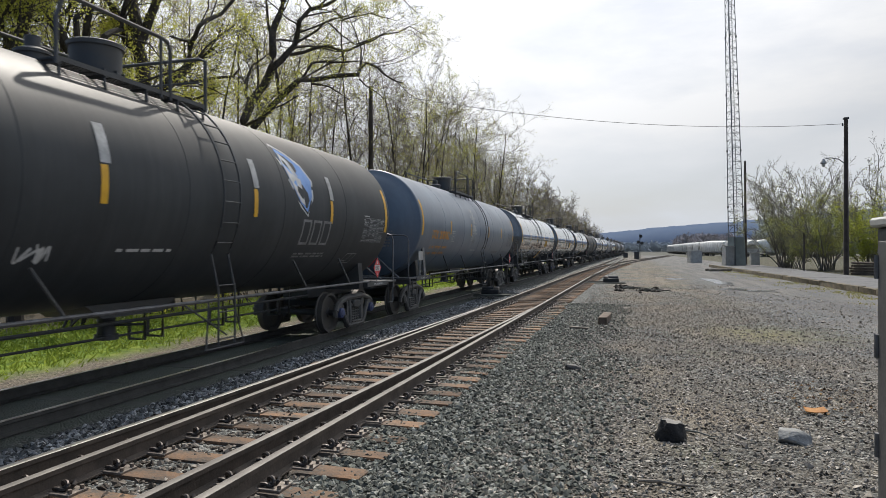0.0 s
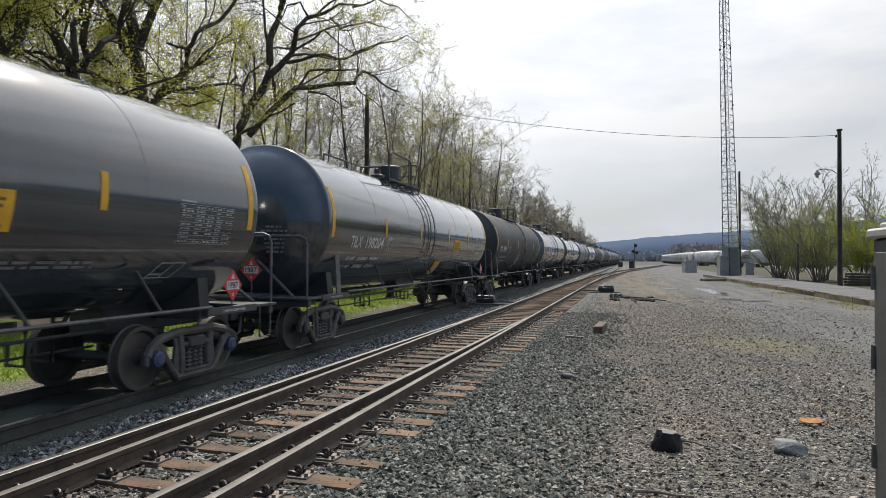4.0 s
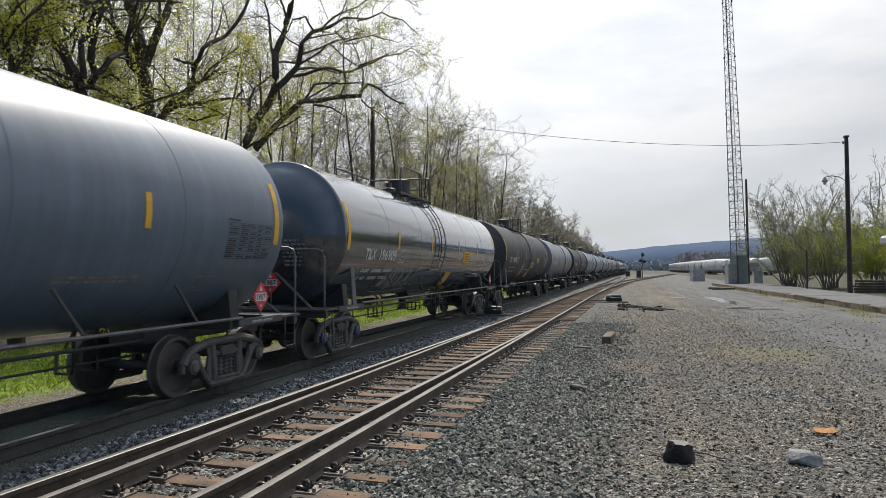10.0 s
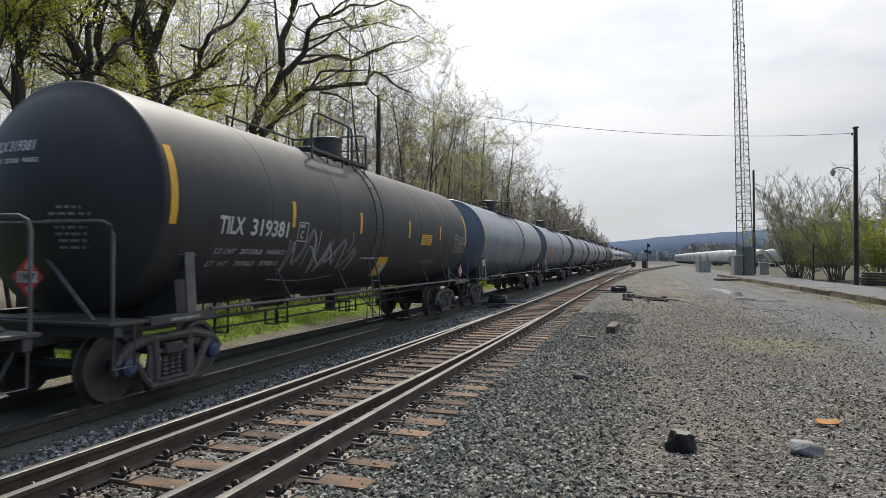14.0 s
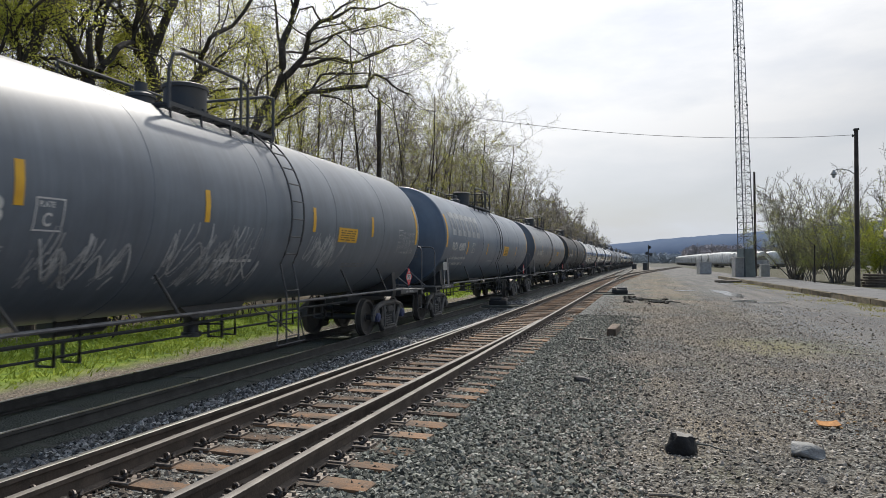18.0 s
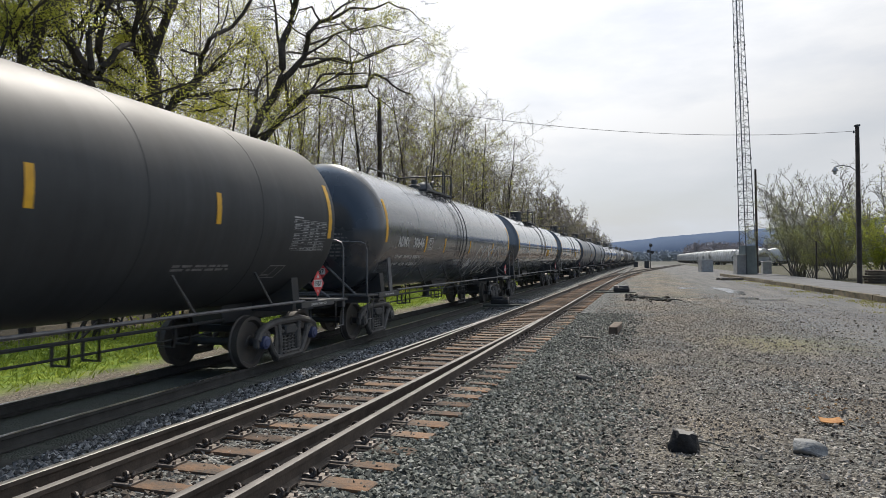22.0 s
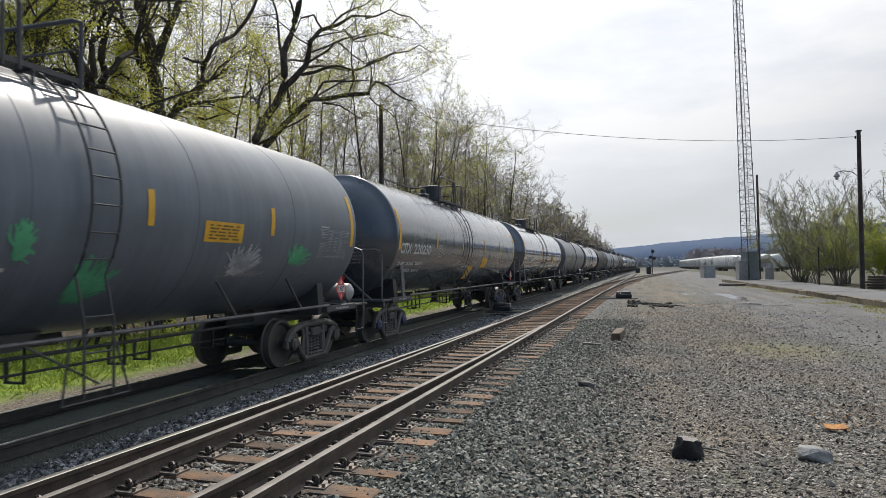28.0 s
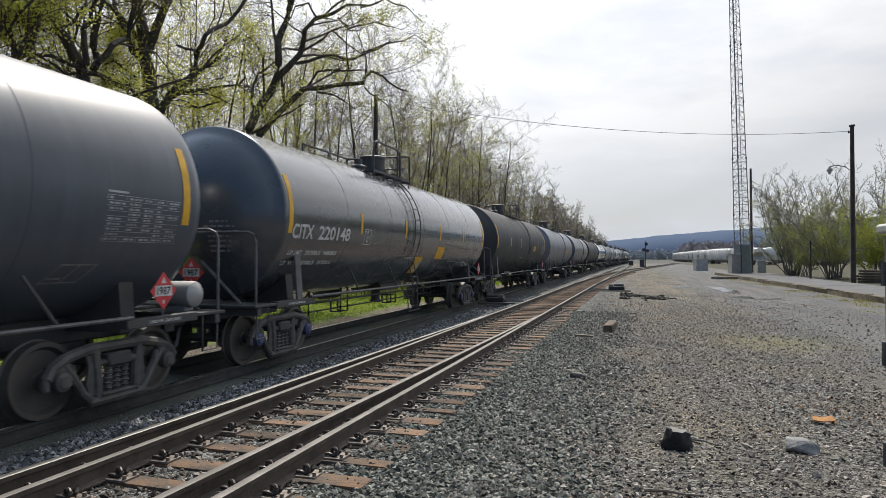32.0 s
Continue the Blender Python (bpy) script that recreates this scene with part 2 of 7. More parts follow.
def ground_material():
    """Gravel yard, ballast by the tracks, grass beyond the far track; the borders wander with noise."""
    m = bpy.data.materials.new("ground")
    m.use_nodes = True
    n, l = m.node_tree.nodes, m.node_tree.links
    b = n["Principled BSDF"]
    b.inputs["Roughness"].default_value, b.inputs["Specular IOR Level"].default_value = 0.92, 0.25
    tc = n.new("ShaderNodeTexCoord")
    sep = n.new("ShaderNodeSeparateXYZ")
    l.new(tc.outputs["Object"], sep.inputs[0])

    def noise_at(s, d=5, rough=0.55):
        q = n.new("ShaderNodeTexNoise")
        q.inputs["Scale"].default_value, q.inputs["Detail"].default_value, q.inputs["Roughness"].default_value = s, d, rough
        l.new(tc.outputs["Object"], q.inputs["Vector"])
        return q

    def mixc(fac, a, c):
        x = n.new("ShaderNodeMixRGB")
        for s, v in ((x.inputs["Fac"], fac), (x.inputs["Color1"], a), (x.inputs["Color2"], c)):
            if isinstance(v, tuple):
                s.default_value = (*v, 1)
            elif isinstance(v, float):
                s.default_value = v
            else:
                l.new(v, s)
        return x.outputs["Color"]

    def edge(src, at, width, wander, flip=False):
        """1 where the coordinate is below at (or above, flipped)."""
        w = noise_at(0.8, 4)
        ma = n.new("ShaderNodeMath")
        ma.operation = "MULTIPLY_ADD"
        l.new(w.outputs["Fac"], ma.inputs[0])
        ma.inputs[1].default_value = wander
        l.new(src, ma.inputs[2])
        mr = n.new("ShaderNodeMapRange")
        mr.inputs["From Min"].default_value, mr.inputs["From Max"].default_value = at - width + wander / 2, at + width + wander / 2
        mr.inputs["To Min"].default_value, mr.inputs["To Max"].default_value = (0, 1) if flip else (1, 0)
        l.new(ma.outputs[0], mr.inputs["Value"])
        return mr.outputs["Result"]

    vor = n.new("ShaderNodeTexVoronoi")
    vor.inputs["Scale"].default_value = 34
    l.new(tc.outputs["Object"], vor.inputs["Vector"])
    vor2 = n.new("ShaderNodeTexVoronoi")
    vor2.inputs["Scale"].default_value = 60
    l.new(tc.outputs["Object"], vor2.inputs["Vector"])
    # grey toned down: shade in the gaps between loose stones is in the colour
    grey = ramp_node(n, [(0.0, (0.018, 0.018, 0.017)), (0.40, (0.062, 0.063, 0.060)), (0.75, (0.150, 0.150, 0.138)), (1.0, (0.32, 0.315, 0.29))])
    csep = n.new("ShaderNodeSeparateColor")
    l.new(vor.outputs["Color"], csep.inputs[0])
    l.new(csep.outputs[0], grey.inputs["Fac"])
    dirt = ramp_node(n, [(0.0, (0.036, 0.030, 0.023)), (0.5, (0.135, 0.114, 0.088)), (1.0, (0.335, 0.288, 0.225))])
    csep2 = n.new("ShaderNodeSeparateColor")
    l.new(vor2.outputs["Color"], csep2.inputs[0])
    l.new(csep2.outputs[1], dirt.inputs["Fac"])
    patch = noise_at(0.35, 6)
    pr = ramp_node(n, [(0.40, (0, 0, 0)), (0.60, (1, 1, 1))])
    l.new(patch.outputs["Fac"], pr.inputs["Fac"])
    yard = mixc(pr.outputs["Color"], grey.outputs["Color"], dirt.outputs["Color"])
    moss = noise_at(0.22, 6)
    mr2 = ramp_node(n, [(0.57, (0, 0, 0)), (0.72, (0.5, 0.5, 0.5))])
    l.new(moss.outputs["Fac"], mr2.inputs["Fac"])
    yard = mixc(mr2.outputs["Color"], yard, (0.10, 0.105, 0.045))
    dist = n.new("ShaderNodeVectorMath")
    dist.operation = "DISTANCE"
    dist.inputs[1].default_value = (3.1, 16.5, 0)
    l.new(tc.outputs["Object"], dist.inputs[0])
    mn = noise_at(2.2, 6)
    md = n.new("ShaderNodeMath")
    md.operation = "MULTIPLY_ADD"
    l.new(mn.outputs["Fac"], md.inputs[0])
    md.inputs[1].default_value = 5.0
    l.new(dist.outputs["Value"], md.inputs[2])
    mf = n.new("ShaderNodeMapRange")
    mf.inputs["From Min"].default_value, mf.inputs["From Max"].default_value = 2.6, 4.8
    mf.inputs["To Min"].default_value, mf.inputs["To Max"].default_value = 0.5, 0.0
    l.new(md.outputs[0], mf.inputs["Value"])
    # bluish worn lane along the far side of the yard
    lane = n.new("ShaderNodeMath")
    lane.operation = "MULTIPLY"
    l.new(edge(sep.outputs["X"], 3.9, 1.0, 2.6, True), lane.inputs[0])
    lane.inputs[1].default_value = 0.62
    yard = mixc(lane.outputs[0], yard, (0.140, 0.143, 0.148))
    # wheel tracks, streaked along the yard
    smap = n.new("ShaderNodeMapping")
    smap.inputs["Scale"].default_value = (1.6, 0.10, 1.0)
    l.new(tc.outputs["Object"], smap.inputs["Vector"])
    streak = n.new("ShaderNodeTexNoise")
    streak.inputs["Scale"].default_value, streak.inputs["Detail"].default_value = 1.0, 5
    l.new(smap.outputs["Vector"], streak.inputs["Vector"])
    sr = ramp_node(n, [(0.36, (0.78, 0.78, 0.79)), (0.64, (1.18, 1.165, 1.12))])
    l.new(streak.outputs["Fac"], sr.inputs["Fac"])
    mul = n.new("ShaderNodeMixRGB")
    mul.blend_type = "MULTIPLY"
    mul.inputs["Fac"].default_value = 0.8
    l.new(yard, mul.inputs["Color1"])
    l.new(sr.outputs["Color"], mul.inputs["Color2"])
    yard = mul.outputs["Color"]
    yard = mixc(mf.outputs["Result"], yard, (0.16, 0.155, 0.055))
    # ballast between the tracks
    bal = mixc(edge(sep.outputs["X"], -1.0, 0.5, 1.0), yard, grey.outputs["Color"])
    # even greenish-grey strip under the train
    bed_strip = mixc(edge(sep.outputs["X"], -6.3, 0.16, 1.5), bal, (0.118, 0.128, 0.108))
    dirt2 = mixc(edge(sep.outputs["X"], -8.55, 0.2, 0.3), bed_strip, dirt.outputs["Color"])
    # grass beyond the far track
    gn = noise_at(3.0, 6)
    gr = ramp_node(n, [(0.3, (0.06, 0.10, 0.010)), (0.5, (0.14, 0.21, 0.018)), (0.7, (0.26, 0.31, 0.045))])
    l.new(gn.outputs["Fac"], gr.inputs["Fac"])
    col = mixc(edge(sep.outputs["X"], -9.7, 0.35, 1.6), dirt2, gr.outputs["Color"])
    # woodland litter further out
    wood = mixc(edge(sep.outputs["X"], -14.5, 1.0, 3.0), col, (0.13, 0.105, 0.07))
    # scrub far to the other side
    far = mixc(edge(sep.outputs["X"], 14.1, 0.4, 1.0, True), wood, (0.070, 0.066, 0.042))
    far2 = mixc(edge(sep.outputs["Y"], 230.0, 30.0, 40.0, True), far, (0.085, 0.085, 0.072))
    l.new(far2, b.inputs["Base Color"])
    h = n.new("ShaderNodeMath")
    h.operation = "ADD"
    l.new(vor.outputs["Distance"], h.inputs[0])
    l.new(noise_at(9, 6).outputs["Fac"], h.inputs[1])
    bp = n.new("ShaderNodeBump")
    bp.inputs["Strength"].default_value, bp.inputs["Distance"].default_value = 0.9, 0.03
    bp.invert = True
    l.new(h.outputs[0], bp.inputs["Height"])
    l.new(bp.outputs["Normal"], b.inputs["Normal"])
    return m


M = {}
M["ground"] = ground_material()
M["rail_top"] = mat("rail_steel_worn", (0.165, 0.148, 0.130), 0.6, 0.15, (0.105, 0.092, 0.080), 3, bump=0.05)
M["rail_bright"] = mat("rail_steel", (0.62, 0.61, 0.60), 0.30, 1.0, (0.40, 0.38, 0.36), 3, bump=0.05)
M["rail"] = mat("rail_rust", (0.098, 0.074, 0.056), 0.75, 0.0, (0.056, 0.043, 0.033), 5, bump=0.25)
M["rail_dark"] = mat("rail_dull_steel", (0.060, 0.058, 0.052), 0.75, 0.0, (0.040, 0.038, 0.034), 5, bump=0.25)
M["tie"] = mat("tie_wood", (0.170, 0.092, 0.046), 0.9, 0.0, (0.066, 0.054, 0.043), 3, fine=25, bump=0.6, bump_scale=30, var=0.42)
M["tie_dark"] = mat("tie_wood_dark", (0.098, 0.102, 0.088), 0.9, 0.0, (0.066, 0.067, 0.058), 3, bump=0.5, bump_scale=30, var=0.25)
M["plate"] = mat("plate_steel", (0.25, 0.215, 0.185), 0.45, 0.45, (0.12, 0.10, 0.085), 8, bump=0.2)
M["clip"] = mat("clip_steel", (0.085, 0.068, 0.056), 0.40, 0.35, (0.045, 0.037, 0.032), 9, bump=0.15)
M["black"] = mat("black_paint", (0.016, 0.017, 0.019), 0.42, 0.0, (0.028, 0.027, 0.026), 1.2, bump=0.04, bump_scale=8)
M["iron"] = mat("dark_iron", (0.052, 0.056, 0.060), 0.55, 0.1, (0.066, 0.064, 0.060), 5, bump=0.15)
M["cast"] = mat("cast_steel_grime", (0.125, 0.120, 0.110), 0.66, 0.05, (0.070, 0.066, 0.060), 5, bump=0.25)
M["galv"] = mat("worn_grey_steel", (0.15, 0.15, 0.155), 0.5, 0.3, (0.085, 0.085, 0.085), 5, bump=0.08)
M["wheel"] = mat("wheel_steel", (0.085, 0.080, 0.072), 0.6, 0.3, (0.12, 0.105, 0.09), 4, bump=0.1)
M["yellow"] = mat("reflective_yellow", (0.75, 0.42, 0.02), 0.45, 0.0, (0.62, 0.33, 0.02), 6, bump=0.0)
M["silver_strip"] = mat("worn_reflective", (0.45, 0.45, 0.44), 0.5, 0.0, (0.25, 0.25, 0.24), 6, bump=0.0)
M["white"] = mat("stencil_white", (0.62, 0.62, 0.60), 0.6, 0.0, (0.48, 0.48, 0.46), 6, bump=0.0)
M["faint"] = mat("stencil_faded", (0.26, 0.26, 0.26), 0.6, 0.0, (0.16, 0.16, 0.16), 6, bump=0.0)
M["pale"] = mat("sprayed_pale", (0.46, 0.47, 0.47), 0.7, 0.0, (0.22, 0.23, 0.235), 2.5, fine=14, bump=0.0)
M["cream"] = mat("sprayed_cream", (0.60, 0.55, 0.42), 0.7, 0.0, (0.40, 0.36, 0.28), 2.5, fine=14, bump=0.0)
M["orange"] = mat("stencil_orange", (0.66, 0.30, 0.03), 0.6, 0.0, (0.50, 0.22, 0.03), 6, bump=0.0)
M["sign_ink"] = mat("sign_ink", (0.10, 0.07, 0.02), 0.6, 0.0, (0.22, 0.14, 0.03), 6, bump=0.0)
M["red"] = mat("placard_red", (0.60, 0.045, 0.05), 0.5, 0.0, (0.45, 0.04, 0.04), 6, bump=0.0)
M["green_spray"] = mat("spray_green", (0.10, 0.42, 0.20), 0.6, 0.0, (0.08, 0.30, 0.16), 4, bump=0.0)
M["blue_cap"] = mat("bearing_cap_blue", (0.07, 0.09, 0.20), 0.55, 0.0, (0.05, 0.06, 0.12), 6, bump=0.0)


def tank_paint(name, col, col2, rough, spec, coat=0.0, dust_lit=0.0, coat_rough=0.08):
    """Painted shell with streaks that run down it, mottling, and a dusty back whose fade also paints its sunlit side.
    """
    m = mat(name, col, rough, 0.0, col2, 0.7, fine=5, bump=0.012, bump_scale=1.6, spec=spec, coat=coat, coat_rough=coat_rough)
    n, l = m.node_tree.nodes, m.node_tree.links
    b = n["Principled BSDF"]
    src = b.inputs["Base Color"].links[0].from_socket
    tc, mp, st, oi = n.new("ShaderNodeTexCoord"), n.new("ShaderNodeMapping"), n.new("ShaderNodeTexNoise"), n.new("ShaderNodeObjectInfo")
    mp.inputs["Scale"].default_value = (0.35, 5.0, 0.35)
    l.new(tc.outputs["Object"], mp.inputs["Vector"])
    sh = n.new("ShaderNodeVectorMath")
    sh.operation = "ADD"
    l.new(mp.outputs["Vector"], sh.inputs[0])
    l.new(oi.outputs["Location"], sh.inputs[1])
    st.inputs["Scale"].default_value, st.inputs["Detail"].default_value, st.inputs["Roughness"].default_value = 1.0, 7, 0.65
    l.new(mp.outputs["Vector"], st.inputs["Vector"])
    sr = ramp_node(n, [(0.35, (0.80, 0.80, 0.80)), (0.55, (1.0, 1.0, 1.0)), (0.72, (1.30, 1.27, 1.22))])
    l.new(st.outputs["Fac"], sr.inputs["Fac"])
    mu = n.new("ShaderNodeMixRGB")
    mu.blend_type, mu.inputs["Fac"].default_value = "MULTIPLY", 0.8
    l.new(src, mu.inputs["Color1"])
    l.new(sr.outputs["Color"], mu.inputs["Color2"])
    sp, dn, ad, mr = n.new("ShaderNodeSeparateXYZ"), n.new("ShaderNodeTexNoise"), n.new("ShaderNodeMath"), n.new("ShaderNodeMapRange")
    l.new(tc.outputs["Object"], sp.inputs[0])
    dn.inputs["Scale"].default_value, dn.inputs["Detail"].default_value = 0.9, 7
    l.new(tc.outputs["Object"], dn.inputs["Vector"])
    ad.operation = "ADD"
    l.new(sp.outputs["Z"], ad.inputs[0])
    l.new(dn.outputs["Fac"], ad.inputs[1])
    # dusty tone begins where direct sun does, so sunlight is partly in the colour
    mr.inputs["From Min"].default_value, mr.inputs["From Max"].default_value = 3.5, 4.75
    mr.inputs["To Min"].default_value, mr.inputs["To Max"].default_value = 0.0, dust_lit
    l.new(ad.outputs[0], mr.inputs["Value"])
    du = n.new("ShaderNodeMixRGB")
    du.inputs["Color2"].default_value = (0.092, 0.080, 0.066, 1)
    l.new(mr.outputs["Result"], du.inputs["Fac"])
    l.new(mu.outputs["Color"], du.inputs["Color1"])
    l.new(du.outputs["Color"], b.inputs["Base Color"])
    return m


TANKS = {
    "black": tank_paint("tank_black", (0.027, 0.036, 0.044), (0.036, 0.045, 0.053), 0.15, 0.9, 1.0, 0.05),
    "dull": tank_paint("tank_black_dull", (0.036, 0.045, 0.054), (0.045, 0.054, 0.063), 0.25, 0.8, 0.8, 0.16, 0.12),
    "brown": tank_paint("tank_weathered_brown", (0.041, 0.046, 0.049), (0.033, 0.037, 0.040), 0.55, 0.30, 0.06, 0.70, 0.40),
    "grey": tank_paint("tank_grey", (0.117, 0.142, 0.170), (0.096, 0.115, 0.140), 0.50, 0.45, 0.42, 0.14, 0.32),
    "slate": tank_paint("tank_slate", (0.064, 0.081, 0.103), (0.051, 0.064, 0.082), 0.44, 0.45, 0.45, 0.17, 0.28),
    "blue": tank_paint("tank_blue_grey", (0.097, 0.136, 0.184), (0.078, 0.108, 0.149), 0.44, 0.45, 0.42, 0.16, 0.30),
}
M["bark"] = mat("bark", (0.075, 0.062, 0.050), 0.95, 0.0, (0.035, 0.030, 0.026), 4, fine=30, bump=0.6, bump_scale=20)
M["twig"] = mat("twig", (0.225, 0.190, 0.162), 0.9, 0.0, (0.135, 0.114, 0.098), 1.5, bump=0.0, var=0.25)
M["dark_twig"] = mat("dark_twig", (0.080, 0.068, 0.058), 0.9, 0.0, (0.048, 0.041, 0.036), 1.5, bump=0.0, var=0.2)
M["pole"] = mat("pole_wood", (0.085, 0.065, 0.052), 0.9, 0.0, (0.04, 0.033, 0.028), 2, bump=0.5, bump_scale=15)
M["tower"] = mat("tower_steel", (0.20, 0.215, 0.235), 0.55, 0.4, (0.145, 0.15, 0.16), 2, bump=0.0)
M["cabinet"] = mat("cabinet_grey", (0.42, 0.42, 0.40), 0.55, 0.2, (0.32, 0.315, 0.30), 2.5, bump=0.06)
M["concrete"] = mat("concrete", (0.120, 0.120, 0.122), 0.9, 0.0, (0.085, 0.084, 0.084), 1.5, bump=0.4, bump_scale=30)
M["kerb"] = mat("kerb_stone", (0.15, 0.112, 0.068), 0.9, 0.0, (0.055, 0.052, 0.032), 3, bump=0.5, bump_scale=20, var=0.2)
M["hopper"] = mat("hopper_white", (0.62, 0.62, 0.60), 0.5, 0.0, (0.45, 0.44, 0.42), 1, bump=0.03, var=0.12)
# the blue of the distance haze is put into both hill colours
M["hill"] = mat("hill_forest_hazed", (0.095, 0.125, 0.185), 1.0, 0.0, (0.105, 0.135, 0.19), 0.02, fine=0.15, bump=0.0, spec=0.0)
M["hill_near"] = mat("hill_scrub_hazed", (0.165, 0.185, 0.21), 1.0, 0.0, (0.13, 0.145, 0.165), 0.03, fine=0.3, bump=0.0, spec=0.0)
M["rock"] = mat("dark_rock", (0.016, 0.016, 0.017), 0.6, 0.0, (0.06, 0.054, 0.048), 8, bump=0.6, bump_scale=25)
M["grey_rock"] = mat("grey_rock", (0.27, 0.268, 0.255), 0.95, 0.0, (0.17, 0.168, 0.158), 8, bump=0.6, bump_scale=30)
M["rust"] = mat("rusty_orange", (0.44, 0.21, 0.06), 0.8, 0.0, (0.28, 0.12, 0.035), 12, bump=0.2)
M["wood"] = mat("weathered_wood", (0.22, 0.19, 0.155), 0.9, 0.0, (0.12, 0.10, 0.08), 4, bump=0.5, bump_scale=30)
M["brown_wood"] = mat("brown_wood", (0.17, 0.125, 0.09), 0.9, 0.0, (0.09, 0.068, 0.05), 4, bump=0.5, bump_scale=30)
M["water"] = mat("puddle_water", (0.10, 0.095, 0.085), 0.12, 0.0, (0.08, 0.075, 0.07), 1, bump=0.0)
M["wire"] = mat("wire_black", (0.02, 0.02, 0.02), 0.7, bump=0.0)
M["lens"] = mat("signal_lens", (0.02, 0.02, 0.02), 0.2, bump=0.0)


# ---- mesh building ----
class Shape:
    """Collects simple solids into one mesh."""

    def __init__(self):
        self.v, self.f = [], []

    def add(self, verts, faces):
        o = len(self.v)
        self.v.extend([tuple(p) for p in verts])
        self.f.extend([tuple(i + o for i in q) for q in faces])
        return self

    def box(self, x0, x1, y0, y1, z0, z1, bev=0.0, m=None):
        if bev <= 0:
            p = [(x, y, z) for x in (x0, x1) for y in (y0, y1) for z in (z0, z1)]
            f = [(0, 1, 3, 2), (4, 6, 7, 5), (0, 4, 5, 1), (2, 3, 7, 6), (0, 2, 6, 4), (1, 5, 7, 3)]
        else:
            bm = bmesh.new()
            bmesh.ops.create_cube(bm, size=1.0)
            for q in bm.verts:
                q.co = Vector(((x0 + x1) / 2 + q.co.x * (x1 - x0), (y0 + y1) / 2 + q.co.y * (y1 - y0), (z0 + z1) / 2 + q.co.z * (z1 - z0)))
            bmesh.ops.bevel(bm, geom=bm.edges[:], offset=bev, segments=1, affect="EDGES")
            bm.verts.index_update()
            p, f = [q.co.copy() for q in bm.verts], [tuple(w.index for w in q.verts) for q in bm.faces]
            bm.free()
        if m is not None:
            p = [m @ Vector(q) for q in p]
        return self.add(p, f)

    def tube(self, pts, r, n=6, r2=None, caps=True):
        """A round bar along a polyline; r2 is the radius at its end."""
        pts = [Vector(p) for p in pts]
        r2 = r if r2 is None else r2
        rings, k = [], len(pts)
        up = Vector((0, 0, 1))
        for i, p in enumerate(pts):
            d = (pts[min(i + 1, k - 1)] - pts[max(i - 1, 0)])
            d = d.normalized() if d.length > 1e-9 else Vector((0, 0, 1))
            a = d.cross(up if abs(d.z) < 0.95 else Vector((1, 0, 0))).normalized()
            b = d.cross(a)
            rr = r + (r2 - r) * i / max(1, k - 1)
            rings.append([p + (a * math.cos(2 * math.pi * j / n) + b * math.sin(2 * math.pi * j / n)) * rr for j in range(n)])
        v = [q for g in rings for q in g]
        f = [(i * n + j, i * n + (j + 1) % n, (i + 1) * n + (j + 1) % n, (i + 1) * n + j) for i in range(k - 1) for j in range(n)]
        if caps:
            f += [tuple(range(n))[::-1], tuple((k - 1) * n + j for j in range(n))]
        return self.add(v, f)

    def lathe(self, prof, axis="z", n=24, at=(0, 0, 0)):
        """Turns (radius, height) pairs round an axis."""
        v = []
        for r, h in prof:
            for j in range(n):
                c, s = r * math.cos(2 * math.pi * j / n), r * math.sin(2 * math.pi * j / n)
                p = {"z": (c, s, h), "y": (s, h, c), "x": (h, c, s)}[axis]
                v.append((p[0] + at[0], p[1] + at[1], p[2] + at[2]))
        f = [(i * n + j, i * n + (j + 1) % n, (i + 1) * n + (j + 1) % n, (i + 1) * n + j) for i in range(len(prof) - 1) for j in range(n)]
        return self.add(v, f)

    def prism(self, poly, x0, x1, axis="x"):
        """A flat outline given thickness along an axis."""
        k = len(poly)
        mk = {"x": lambda h, a, b: (h, a, b), "y": lambda h, a, b: (a, h, b), "z": lambda h, a, b: (a, b, h)}[axis]
        v = [mk(x0, a, b) for a, b in poly] + [mk(x1, a, b) for a, b in poly]
        f = [tuple(range(k))[::-1], tuple(range(k, 2 * k))] + [(i, (i + 1) % k, k + (i + 1) % k, k + i) for i in range(k)]
        return self.add(v, f)

    def mesh(self, name, material, smooth=True):
        me = bpy.data.meshes.new(name)
        me.from_pydata(self.v, [], self.f)
        me.materials.append(material)
        if smooth:
            me.polygons.foreach_set("use_smooth", [True] * len(me.polygons))
            me.set_sharp_from_angle(angle=radians(38))
        me.update()
        return me


def fix_normals(me):
    bm = bmesh.new()
    bm.from_mesh(me)
    bmesh.ops.recalc_face_normals(bm, faces=bm.faces[:])
    bm.to_mesh(me)
    bm.free()


FINE = ("stencil", "data_panel", "sign_text", "sill_lettering", "head_lettering", "graffiti", "placard_symbol", "lettering")      # marks too small to pick apart


def part(name, shape, material, parent=None, label="", m=None):
    me = shape if isinstance(shape, bpy.types.Mesh) else shape.mesh(name, material)
    if not isinstance(shape, bpy.types.Mesh):
        fix_normals(me)
    ob = new(name, me)
    if parent is not None:
        ob.parent = parent
    if m is not None:
        ob.matrix_basis = m
    if name in FINE:
        ob["kind"] = "stuff"
    return tagged(ob, label)


def thing(name, label, category, group="", m=None, kind=""):
    ob = new(name)
    ob.empty_display_size = 0.3
    if m is not None:
        ob.matrix_basis = m
    return tagged(ob, label, category, group, kind)


# ---- plan of the tracks: x of a centre line at y ----
def smooth01(u):
    u = min(1.0, max(0.0, u))
    return u * u * (3 - 2 * u)


